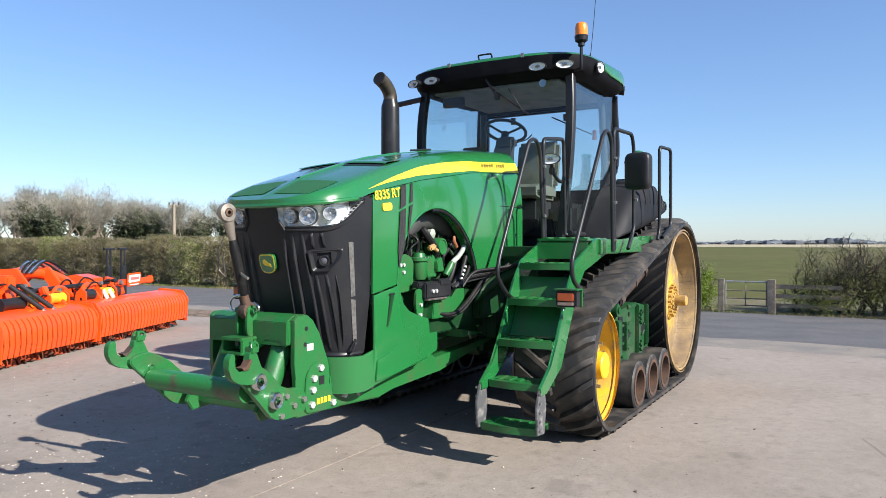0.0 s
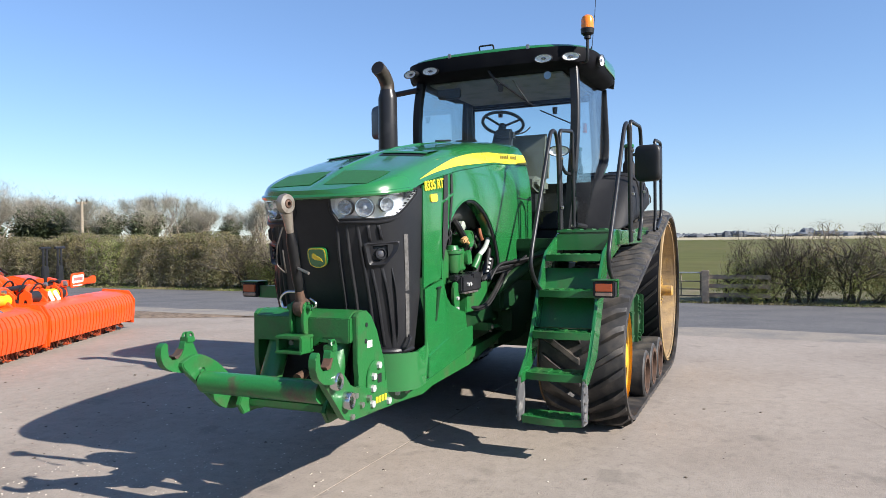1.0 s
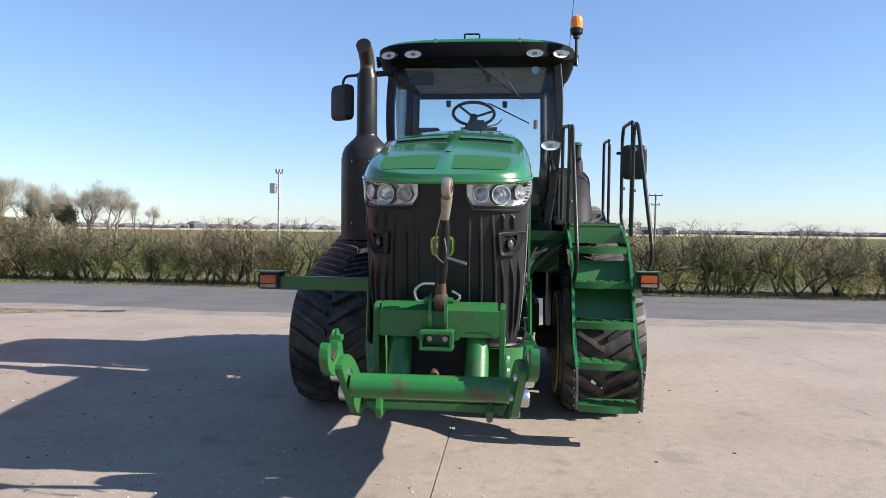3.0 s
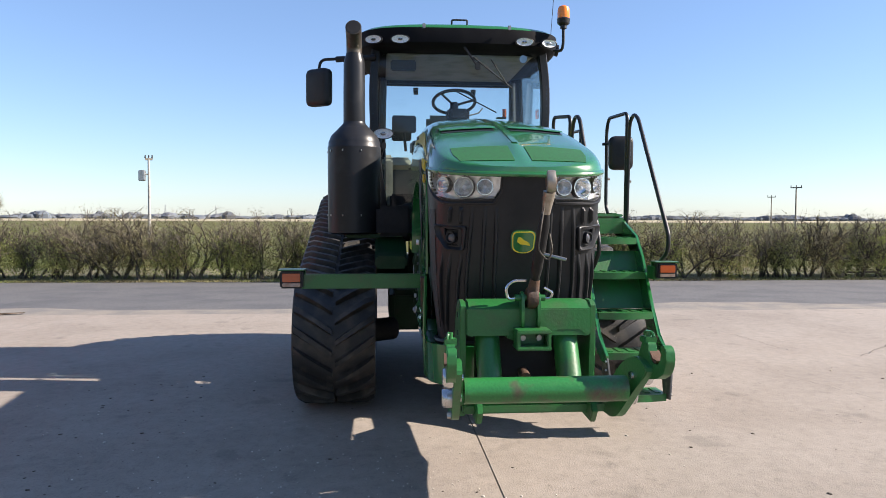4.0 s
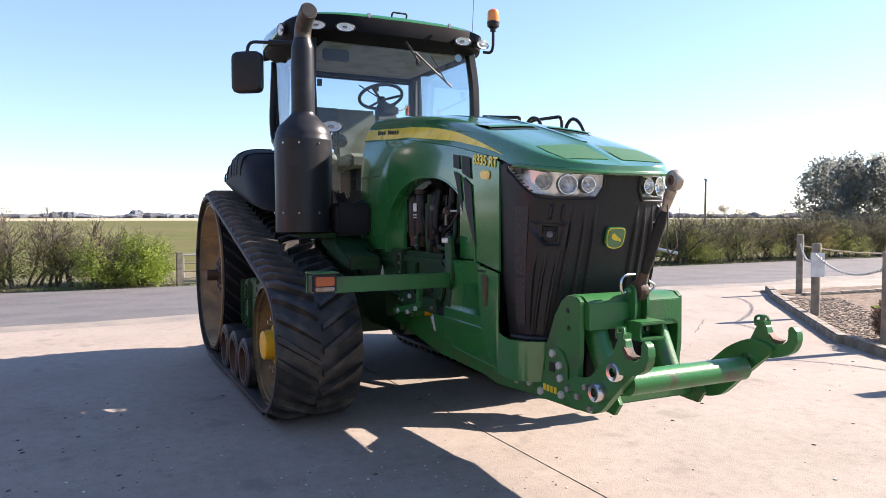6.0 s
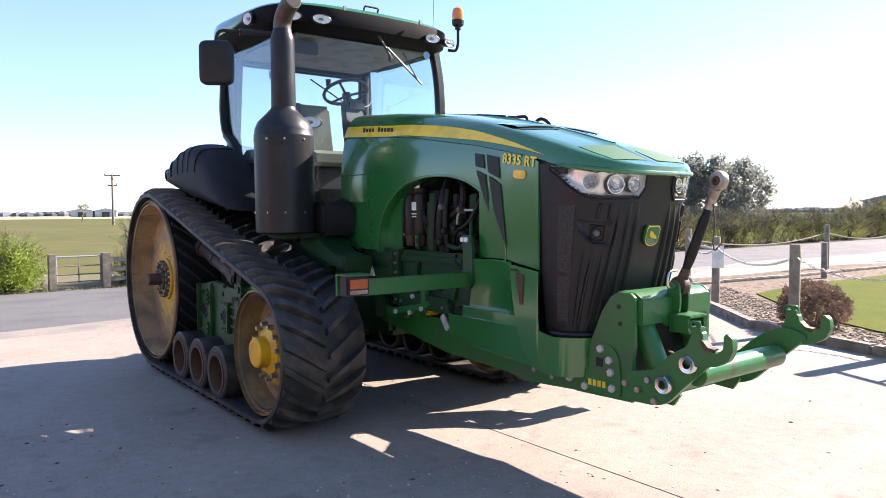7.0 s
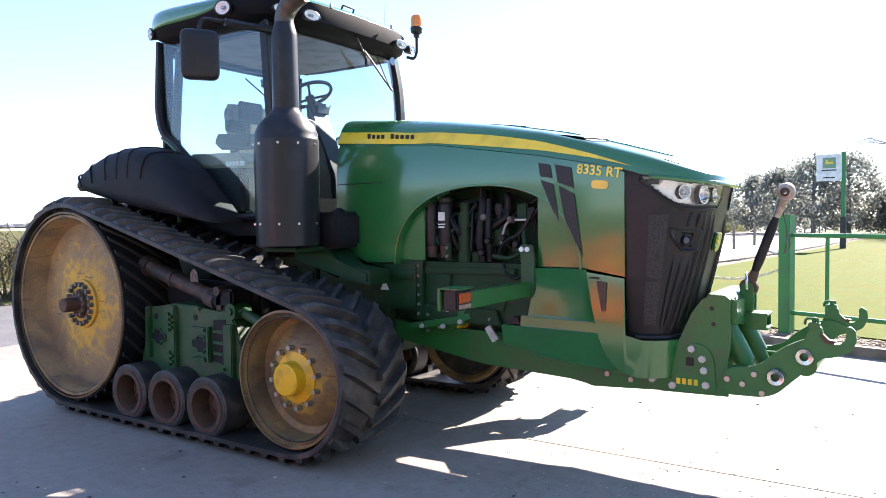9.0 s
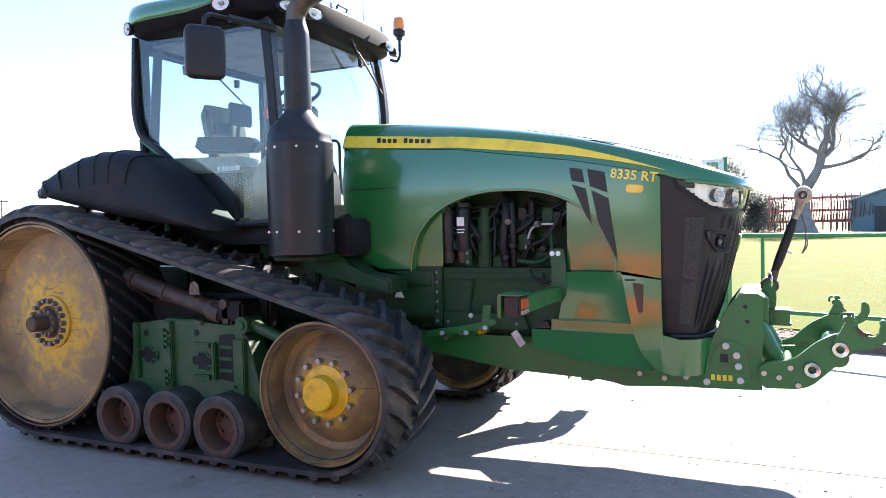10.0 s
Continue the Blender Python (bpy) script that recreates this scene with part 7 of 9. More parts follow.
GRAVEL = mat("gravel_strip", (0.21, 0.16, 0.12), 0.95, spec=0.2, color2=(0.10, 0.078, 0.058), scale=9, amount=0.7, fine=0.7, bump=1.0, bump_scale=60)
KERB = mat("kerb_concrete", (0.23, 0.20, 0.165), 0.9, color2=(0.14, 0.12, 0.095), scale=5, amount=0.6, fine=0.25, bump=0.3, rand=0.12)
WOOD_POST = mat("grey_weathered_wood", (0.25, 0.21, 0.16), 0.9, color2=(0.15, 0.13, 0.10), scale=9, amount=0.6, fine=0.35, bump=0.3)
BARK = mat("grey_brown_bark", (0.17, 0.14, 0.11), 0.95, color2=(0.25, 0.21, 0.16), scale=8, amount=0.5, fine=0.35, rand=0.25)
STEM = mat("dark_hedge_stems", (0.06, 0.05, 0.038), 0.95, color2=(0.13, 0.11, 0.075), scale=6, amount=0.4, fine=0.3, rand=0.2)
TWIG = mat("hawthorn_twigs", (0.17, 0.145, 0.10), 0.95, color2=(0.29, 0.25, 0.17), scale=5, amount=0.5, fine=0.3, rand=0.25)
LEAF = mat("young_hedge_leaf", (0.24, 0.27, 0.075), 0.6, color2=(0.17, 0.205, 0.055), scale=3, amount=0.6, fine=0.3, rand=0.3, island=0.35, thin=0.45)
LEAF_BROWN = mat("old_hedge_leaf", (0.19, 0.155, 0.07), 0.75, color2=(0.12, 0.135, 0.045), scale=2, amount=0.6, fine=0.3, rand=0.2, island=0.4, thin=0.45)
# far evergreens: the pale grey of distance haze is put into the leaf colour
HAZE_LEAF = mat("haze_grey_evergreen_leaf", (0.21, 0.23, 0.21), 0.7, color2=(0.23, 0.24, 0.21), scale=2, amount=0.5, fine=0.2, rand=0.12, island=0.18, thin=0.75)
BUD = mat("budding_twig_tips", (0.34, 0.31, 0.26), 0.9, color2=(0.32, 0.31, 0.22), scale=1, amount=0.5, fine=0.3, rand=0.25, island=0.4, thin=0.45)
IVY_DARK = mat("ivy_leaf", (0.065, 0.082, 0.04), 0.55, color2=(0.10, 0.11, 0.06), scale=2, fine=0.3, rand=0.2, island=0.4, thin=0.3)
GALV = mat("galvanised_tube", (0.42, 0.43, 0.43), 0.5, 0.7, fine=0.15)
FENCE_GREEN = mat("gate_green_paint", (0.02, 0.20, 0.055), 0.45, color2=(0.03, 0.16, 0.06), scale=4, fine=0.12)


def slab(name, pts, z0, z1, material, label, category="", parent=None):
    b = bm_new()
    prism(b, pts, z0, z1, "z")
    ob = part(name, b, material, parent, "", 0)
    return ob if parent else tagged(ob, label, category or name, "", "structure")


b = bm_new()
prism(b, [(-2500, -0.8), (2500, -0.8), (2500, -0.10), (-2.9, -0.10), (-2.99, -0.42), (-22, -0.40), (-60, -0.10), (-2500, -0.10)], -2500, 2500)
tagged(part("ground", b, FIELD, None, "", 0), "flat green farmland reaching the horizon", "field", "", "structure")



def verge_shift(y):
    """The far side of the lane swings a little nearer past the gate."""
    return 0.75 * min(1.0, max(0.0, (y + 18.0) / 16.0))


b = bm_new()
plan = [(-12.6, -400), (-2.98, -400), (-2.98, 400), (-11.85, 400), (-11.85, -2.0), (-12.6, -18.0)]
prism(b, plan, -0.5, 0.0, "z")
for v in b.verts:           # crossfall towards the far verge
    if v.co.z > -0.1:
        v.co.z = -0.015 + 0.0335 * (v.co.x + 2.98)
bmesh.ops.triangulate(b, faces=b.faces[:])
tagged(part("road", b, ASPHALT, None, "", 0), "weathered grey asphalt lane beside the yard", "road", "", "structure")
slab("straw_field", [(-1600, -1500), (-240, -900), (-210, 120), (-250, 1200), (-1600, 1500)], -0.4, -0.02, mat("straw_stubble", (0.33, 0.28, 0.18), 0.95, color2=(0.26, 0.235, 0.14), scale=0.01, fine=0.2), "pale straw field before the horizon", "field")
yard = tagged(empty("yard"), "pale weathered concrete yard with a straight joint", "yard", "", "structure")
slab("slab", [(-3.0, -0.058), (45, -0.13), (45, -60), (-3.0, -60)], -0.3, 0.0, CONCRETE, "", "", yard)
slab("slab", [(-3.0, -0.046), (45, -0.118), (45, 60), (-3.0, 60)], -0.3, 0.0, CONCRETE, "", "", yard)
slab("joint_filler", [(-3.0, -0.06), (45, -0.132), (45, -0.116), (-3.0, -0.044)], -0.3, -0.004, mat("dark_joint", (0.19, 0.163, 0.135), 0.9), "", "", yard)


r = random.Random(31)
dust_line = [(-3.75 - 0.35 * r.random() - 0.25 * math.sin(k * 0.37), -40 + 0.8 * k) for k in range(101)]
slab("lane_edge", dust_line + [(-2.985, 40.0), (-2.985, -40.0)], -0.25, -0.010, mat("sandy_dust_on_asphalt", (0.21, 0.185, 0.155), 0.9, color2=(0.15, 0.14, 0.13), scale=1.8, amount=0.7, fine=0.3, bump=0.3, bump_scale=90, detail=12), "sandy dust along the lane's near edge", "road edge")


def bank(name, x0, x1, y0, y1, height, material, label, nx=7, ny=90, seed=1):
    """An uneven raised strip along y."""
    r = random.Random(seed)
    b = bm_new()
    rows = []
    for j in range(ny + 1):
        y = lerp(y0, y1, j / ny)
        edge = r.uniform(-0.08, 0.08)
        rows.append([(lerp(x0, x1, i / nx) + verge_shift(y) + (edge if i in (0, nx) else 0), y, -0.335 + height * math.sin(math.pi * min(1, i / nx * 0.5 + 0.02)) ** 0.7 * (0.75 + 0.5 * noise.noise((y * 0.4, i * 0.7, seed))) if i else -0.36) for i in range(nx + 1)])
    sheet(b, rows)
    return tagged(part(name, b, material, None, "", 60), label, "verge", "", "structure")


bank("verge", -12.55, -17.5, -140, 120, 0.07, VERGE, "rough grassy verge along the lane", ny=300)
# rough grass under the hedge
b = bm_new()
r = random.Random(5)
for k in range(26000):
    x, y = -12.62 - 2.0 * r.random(), r.uniform(-26, 26)
    if -0.3 < y < 0.9 and x < -13.3:
        continue
    x += verge_shift(y)
    h, a = r.uniform(0.005, 0.04) * (2.2 if x < -13.3 else 1.0), r.uniform(0, math.pi)
    dx, dy, w = math.cos(a) * 0.012, math.sin(a) * 0.012, 0
    lx, ly = r.uniform(-0.08, 0.08), r.uniform(-0.08, 0.08)
    b.faces.new([b.verts.new(v) for v in ((x - dx, y - dy, -0.33), (x + dx, y + dy, -0.33), (x + lx, y + ly, -0.29 + h))])
tagged(part("verge_grass", b, mat("rough_grass_blade", (0.10, 0.135, 0.028), 0.8, color2=(0.17, 0.14, 0.065), scale=0.7, amount=0.7, island=0.4), None, "", 0), "rough tufted grass at the hedge foot", "grass", "", "stuff")
# gravel strip between yard and lane, with a broken kerb
b = bm_new()
r = random.Random(8)
rows = []
for j in range(61):
    y = lerp(-6.3, -40, j / 60)
    f = min(1, j / 6)
    rows.append([(lerp(-3.25, -3.25 + 1.35 * f, i / 6) + r.uniform(-0.05, 0.05) * (i > 0), y, 0.004 + (0.045 * math.sin(math.pi * i / 6) * f + 0.012 * r.random() if 0 < i < 6 else 0)) for i in range(7)])
sheet(b, rows)
tagged(part("gravel_strip", b, GRAVEL, None, "", 60), "loose brown gravel strip at the yard's edge", "gravel", "", "structure")

# ---- kerb, lawn and chain fence ----
EDGE = [(-2.2, 9.9), (-1.06, 8.70), (0.66, 7.12), (2.2, 5.72), (3.1, 5.2), (4.5, 4.78), (6.2, 4.35), (12, 2.4), (20, -0.2)]


def along(points, step):
    """Even places along a plan line, with their headings."""
    out, carry = [], 0.0
    for a, c in zip(points, points[1:]):
        a, c = Vector((*a, 0)), Vector((*c, 0))
        d = c - a
        s = carry
        while s < d.length:
            out.append((a + d.normalized() * s, math.degrees(math.atan2(d.y, d.x))))
            s += step
        carry = s - d.length
    return out


kerb = tagged(empty("kerb"), "low concrete edging kerb round the lawn", "kerb", "", "structure")
b = bm_new()
box(b, (0.45, 0, 0.04), (0.90, 0.14, 0.14), bevel=0.018)
first = None
for p, a in along(EDGE, 0.91):
    m = pose(p.x, p.y, r.uniform(-0.008, 0.006), r.uniform(-1.5, 1.5), 0, a)
    if first is None:
        first = part("kerbstone", b, KERB, kerb, "", 40, m)
    else:
        o = new("kerbstone", first.data)
        o.parent, o.matrix_basis = kerb, m
off = [(x + 0.10, y + 0.16) for x, y in EDGE]
LANE_EDGE = [(-1.12, 9.5), (-0.75, 12.6), (-0.45, 17.5), (0.5, 21.5), (1.1, 27.0), (1.9, 37.0), (3.0, 56.0)]
slab("gravel_border", off[1:] + [(20.3, 56.0)] + LANE_EDGE[::-1], -0.2, 0.03, GRAVEL, "stony soil border inside the kerb", "gravel")
lane_gravel = [(x - 1.15 + 0.25 * math.sin(y), y) for x, y in LANE_EDGE]
slab("lane_side_gravel", LANE_EDGE + lane_gravel[::-1], -0.2, 0.008, GRAVEL, "loose gravel between the lane and the edging", "gravel")
for p, a in along(LANE_EDGE, 0.91):
    o = new("kerbstone", first.data)
    o.parent, o.matrix_basis = kerb, pose(p.x, p.y, r.uniform(-0.03, -0.01), r.uniform(-1.5, 1.5), 0, a)
gravel_in = [(0.55, 8.95), (1.66, 7.75), (2.8, 6.75), (3.6, 6.25), (5.1, 5.75), (12, 3.5), (20, 0.9)]
b = bm_new()
prism(b, gravel_in + [(45, 6), (45, 57), (3.4, 57), (2.3, 37), (1.6, 27), (1.05, 21.5), (0.55, 16), (0.3, 11)], -0.2, 0.05, "z")
tagged(part("lawn", b, LAWN, None, "", 0), "short sunlit yellow-green lawn", "lawn", "", "structure")
b = bm_new()
border_run = along(EDGE[1:7], 0.05)
for k in range(2600):
    p, a = r.choice(border_run)
    d = r.uniform(0.15, 1.15)
    c = Vector((p.x + 0.5 * d, p.y + 0.85 * d, 0.032))
    s = r.uniform(0.010, 0.034)
    bmesh.ops.create_icosphere(b, subdivisions=1, radius=s, matrix=Matrix.Translation(c) @ Matrix.Diagonal((1, r.uniform(0.6, 1), r.uniform(0.4, 0.7), 1)))
tagged(part("border_stones", b, mat("border_stone", (0.24, 0.195, 0.15), 0.9, spec=0.2, island=0.5), None, "", 30), "small loose stones in the border", "stones", "", "stuff")


def fence_post(h=1.12, rad=0.065):
    p = empty("fence_post")
    b_ = bm_new()
    spin(b_, [(rad, -0.1), (rad, h - 0.02), (rad * 0.9, h), (0.0, h + 0.004)], (0, 0, 0), (0, 0, 1), 16)
    part("post", b_, WOOD_POST, p)
    b_ = bm_new()
    tube(b_, [(rad * 0.9 + 0.02 * math.cos(t), 0.0, h - 0.16 + 0.02 * math.sin(t)) for t in [2 * math.pi * i / 12 for i in range(12)]], 0.004, 5, True)
    part("chain_eye", b_, GALV, p)
    return tagged(p, "round grey wooden fence post at the lawn's edge", "fence post", "chain fence round the lawn")


def hang(name, a, c, sag, label, links=True):
    """A chain or rope between two points; near ones as links."""
    a, c = Vector(a), Vector(c)
    n = max(8, int((a - c).length / (0.055 if links else 0.35)))
    pts = [a.lerp(c, i / n) - Vector((0, 0, sag * 4 * (i / n) * (1 - i / n))) for i in range(n + 1)]
    b_ = bm_new()
    if links:
        for i, (p, q) in enumerate(zip(pts, pts[1:])):
            d, u, v = axes_of(q - p)
            w = u if i % 2 else v
            mid, half = (p + q) / 2, (q - p).length * 0.62
            tube(b_, [mid + d * (half * math.cos(t)) + w * (0.017 * math.sin(t)) for t in [2 * math.pi * k / 8 for k in range(8)]], 0.0055, 4, True)
    else:
        tube(b_, pts, 0.016, 5)
    return tagged(part(name, b_, GALV if links else WOOD_POST, None, "", 40), label, "chain", "chain fence round the lawn")


post0 = fence_post()
post0.matrix_basis = pose(0.82, 7.2, 0)
copy_thing(post0, pose(2.92, 5.56, 0, 0, 0, 30))
row = [(-1.5, 9.9)] + [(-1.45 - 0.03 * k, 16.0 + 5.3 * k) for k in range(12)]
for x, y in row:
    copy_thing(post0, pose(x, y, 0.04, 0, 0, r.uniform(0, 360)))
copy_thing(post0, pose(-0.13, 13.0, -0.3, 0, 0, 90))
hang("chain", (0.84, 7.15, 0.96), (2.90, 5.62, 0.96), 0.19, "galvanised chain hanging between wooden posts")
hang("chain", (2.94, 5.52, 0.96), (4.38, 5.72, 0.86), 0.18, "galvanised chain hanging between post and gate")
hang("chain", (-1.5, 9.9, 1.0), (0.80, 7.25, 0.96), 0.22, "galvanised chain hanging between wooden posts")
for (xa, ya), (xb, yb) in zip(row, row[1:]):
    hang("rope", (xa, ya, 0.95), (xb, yb, 0.95), 0.22, "slack rope between roadside posts", False)
# notice on the corner post
b = bm_new()
box(b, (0.88, 7.15, 0.80), (0.006, 0.19, 0.36), pose(0.88, 7.15, 0.80, 0, 0, -40) @ pose(-0.88, -7.15, -0.80), bevel=0.001)
tagged(part("notice_board", b, WHITE, None), "small white notice on a fence post", "notice")

# ---- green field gate by the lawn ----
gate = tagged(empty("yard_gate"), "green painted steel tube gate beside the lawn", "gate")
G0, GDIR = Vector((4.45, 5.75, 0)), Vector((0.93, -0.37, 0)).normalized()
b = bm_new()
box(b, (0, 0, 0.76), (0.15, 0.15, 1.64), pose(4.45, 5.75, 0, 0, 0, -20), bevel=0.008)
part("gate_post", b, FENCE_GREEN, gate)
for z in (0.30, 1.31):
    b = bm_new()
    tube(b, [G0 + GDIR * 0.06 + Vector((0, 0, z)), G0 + GDIR * 5.2 + Vector((0, 0, z))], 0.028, 10)
    part("gate_rail", b, FENCE_GREEN, gate)
for d in (0.53, 2.6, 4.6):
    b = bm_new()
    tube(b, [G0 + GDIR * d + Vector((0, 0, 0.30)), G0 + GDIR * d + Vector((0, 0, 1.31))], 0.024, 10)
    part("gate_upright", b, FENCE_GREEN, gate)
b = bm_new()
P2 = G0 + GDIR * 5.3
box(b, (0, 0, 0.76), (0.15, 0.15, 1.64), pose(P2.x, P2.y, 0, 0, 0, -20), bevel=0.008)
part("gate_post", b, FENCE_GREEN, gate)

# ---- sign by the lane ----
sign = tagged(empty("roadside_sign", (2.96, 32.9, 0)), "white dealer sign with a green and yellow badge on a post", "sign")
b = bm_new()
cyl(b, (0, 0, 0), (0, 0, 1.25), 0.11, seg=16)
part("sign_foot", b, DARK, sign)
b = bm_new()
box(b, (0, 0, 2.45), (0.16, 0.10, 2.5), bevel=0.01)
part("sign_post", b, FENCE_GREEN, sign)
b = bm_new()
box(b, (-0.48, -0.07, 3.12), (0.86, 0.04, 1.02), bevel=0.01)
part("sign_board", b, WHITE, sign)
b = bm_new()
box(b, (-0.48, -0.095, 3.30), (0.44, 0.012, 0.40), bevel=0.05)
part("sign_badge", b, GREEN, sign)
b = bm_new()
box(b, (-0.48, -0.104, 3.30), (0.26, 0.008, 0.10), bevel=0.004)
box(b, (-0.56, -0.104, 3.37), (0.08, 0.008, 0.10), bevel=0.004)
part("badge_shape", b, YELLOW_BAND, sign)
for z, w in ((3.02, 0.5), (2.74, 0.4)):
    b = bm_new()
    box(b, (-0.48, -0.095, z), (w, 0.008, 0.045))
    part("lettering_bar", b, DARK, sign)

sign.matrix_basis = sign.matrix_basis @ Matrix.Diagonal((1.2, 1.2, 1.2, 1))

# unseen plain wall, added to keep skylight off the tractor's right flank
b = bm_new()
box(b, (22.2, -10.2, 3.4), (38.6, 0.4, 7.0))
tagged(part("wall_1", b, mat("dark_green_blocker", (0.075, 0.09, 0.08), 0.7, scale=0.6, fine=0.15), None, "", 0), "unseen plain dark wall added to hold skylight off the tractor", "wall", "", "structure")

# ---- plants ----
def grow(b, base, heading, length, radius, depth, rr, spread, sides, tips, bend=0.25, lift=0.1, kids=(2, 3)):
    """A branching limb; ends of the last order are collected in tips."""
    n = 4 if depth > 1 else 3
    pts, d = [Vector(base)], Vector(heading).normalized()
    for i in range(n):
        d = (d + Vector((rr.uniform(-bend, bend), rr.uniform(-bend, bend), rr.uniform(-bend * 0.5, bend * 0.5) + lift))).normalized()
        pts.append(pts[-1] + d * length / n)
    tube(b, pts, radius, sides if depth > 1 else 3, radii=[radius * (1 - 0.5 * i / n) for i in range(n + 1)])
    if depth == 0:
        tips.append(pts[-1])
        tips.append(pts[-2])
        return
    for k in range(rr.randint(*kids)):
        at = pts[rr.randint(max(1, n - 2), n)]
        side = Vector((rr.uniform(-1, 1), rr.uniform(-1, 1), rr.uniform(-0.5, 0.7))).normalized()
        grow(b, at, d + side * spread, length * rr.uniform(0.55, 0.82), radius * 0.55, depth - 1, rr, spread, sides, tips, bend, lift, kids)


def leaf_quads(b, places, count, size, scatter, rr):
    for k in range(count):
        p = rr.choice(places) + Vector((rr.gauss(0, scatter), rr.gauss(0, scatter), rr.gauss(0, scatter)))
        u = Vector((rr.uniform(-1, 1), rr.uniform(-1, 1), rr.uniform(-1, 1))).normalized()
        v = u.orthogonal().normalized()
        s = size * rr.uniform(0.6, 1.4)
        b.faces.new([b.verts.new(q) for q in (p - u * s, p + v * s * 0.5, p + u * s, p - v * s * 0.5)])


def twig_slivers(b, places, count, length, width, scatter, rr, centre=None):
    """Fine twigs as slender slivers, pointing outwards and up."""
    for k in range(count):
        p = rr.choice(places) + Vector((rr.gauss(0, scatter), rr.gauss(0, scatter), rr.gauss(0, scatter)))
        out = (p - centre).normalized() if centre else Vector((0, 0, 0.4))
        d = (out * 0.7 + Vector((rr.uniform(-1, 1), rr.uniform(-1, 1), rr.uniform(-0.6, 1)))).normalized() * length * rr.uniform(0.5, 1.4)
        v = d.cross(Vector((rr.uniform(-1, 1), rr.uniform(-1, 1), rr.uniform(-1, 1)))).normalized() * width
        b.faces.new([b.verts.new(q) for q in (p - v, p + v, p + d)])


def flatten_top(b, top):
    """Clips a plant to the hedge's cut height, as a trimmer leaves it."""
    for v in b.verts:
        if v.co.z > top:
            v.co.z = top + (v.co.z - top) * 0.22


def hedge_plant(seed, leaves, size, leaf_mat, height=1.6, twigs=1000):
    rr = random.Random(seed)
    p = empty("hedge_plant")
    tips = []
    for k in range(rr.randint(3, 4)):
        a = rr.uniform(0, 2 * math.pi)
        b_ = bm_new()
        grow(b_, (rr.uniform(-0.2, 0.2), rr.uniform(-0.3, 0.3), -0.08), (0.4 * math.cos(a), 0.55 * math.sin(a), 1.0), height * rr.uniform(0.42, 0.56), rr.uniform(0.03, 0.05), 3, rr, 0.85, 5, tips, 0.4, 0.08, (3, 4))
        flatten_top(b_, height + 0.1)
        part("stem", b_, STEM, p, "", 60)
    b_ = bm_new()
    twig_slivers(b_, tips, twigs, 0.17, 0.0035, 0.07, rr, Vector((0, 0, 0.3)))
    flatten_top(b_, height + 0.1)
    part("brushwood", b_, TWIG, p, "", 0)["kind"] = "stuff"
    b_ = bm_new()
    low = [Vector((t.x, t.y, t.z * rr.uniform(0.2, 1.0))) for t in tips]
    leaf_quads(b_, low, leaves, size, 0.085, rr)
    flatten_top(b_, height + 0.06)
    part("leaves", b_, leaf_mat, p, "", 0)["kind"] = "stuff"
    return tagged(p, "", "hedge")


def trimmed_plant(seed, leaves, size, leaf_mat, height=1.72):
    """A dense clipped hedge plant: leaves and twigs fill a square-shouldered body."""
    rr = random.Random(seed)
    p = empty("hedge_plant")
    b_, tips = bm_new(), []
    for k in range(3):
        a = rr.uniform(0, 2 * math.pi)
        grow(b_, (rr.uniform(-0.2, 0.2), rr.uniform(-0.2, 0.2), -0.08), (0.4 * math.cos(a), 0.55 * math.sin(a), 1.0), height * 0.5, 0.03, 2, rr, 0.8, 5, tips, 0.3, 0.1, (2, 3))
    body = []
    for k in range(500):
        z = height * rr.random() ** 0.8
        w = 0.62 - 0.14 * (z / height) ** 3
        body.append(Vector((rr.uniform(-w, w), rr.uniform(-0.55, 0.55), z)))
    twig_slivers(b_, body, 1600, 0.2, 0.005, 0.05, rr, Vector((0, 0, 0.6)))
    flatten_top(b_, height)
    part("branch", b_, TWIG, p, "", 60)
    b_ = bm_new()
    leaf_quads(b_, body, leaves, size, 0.06, rr)
    flatten_top(b_, height)
    part("leaves", b_, leaf_mat, p, "", 0)
    return tagged(p, "", "hedge")


def set_row(makers, places, label, group):
    """Plants copies of a few master plants along a row; the masters take the first places."""
    rr = random.Random(77)
    for i, (x, y, z, s) in enumerate(places):
        m = pose(x, y, z, 0, 0, rr.uniform(0, 360)) @ Matrix.Diagonal((s * rr.uniform(0.9, 1.1), s * rr.uniform(0.9, 1.1), s * rr.uniform(0.94, 1.06), 1))
        src = makers[i % len(makers)]
        if i < len(makers):
            src.matrix_basis = m
            tagged(src, label, "hedge", group)
        else:
            o = copy_thing(src, m)
            o.matrix_basis = m


rr = random.Random(3)
open_hedge = [hedge_plant(11 + k, 2900, 0.020, LEAF if k % 4 else LEAF_BROWN, 1.72, 800) for k in range(5)]
places = []
y = -16.0
while y < 46:
    if not -2.0 < y < 1.95:
        places.append((-13.75 + verge_shift(y) + rr.uniform(-0.2, 0.2), y, -0.32, 1.11 + rr.uniform(-0.06, 0.06)))
    y += rr.uniform(0.40, 0.58)
rr.shuffle(places)
set_row(open_hedge, places, "bare twiggy hawthorn hedge plant with fresh leaves", "roadside hedge")
full_hedge = [trimmed_plant(31 + k, 2600, 0.034, LEAF if k == 1 else LEAF_BROWN) for k in range(4)]
places = []
y = -75.0
while y < -15.5:
    places.append((-13.8 + rr.uniform(-0.3, 0.3), y, -0.32, 1.19 + rr.uniform(-0.04, 0.04)))
    y += rr.uniform(0.66, 0.86)
rr.shuffle(places)
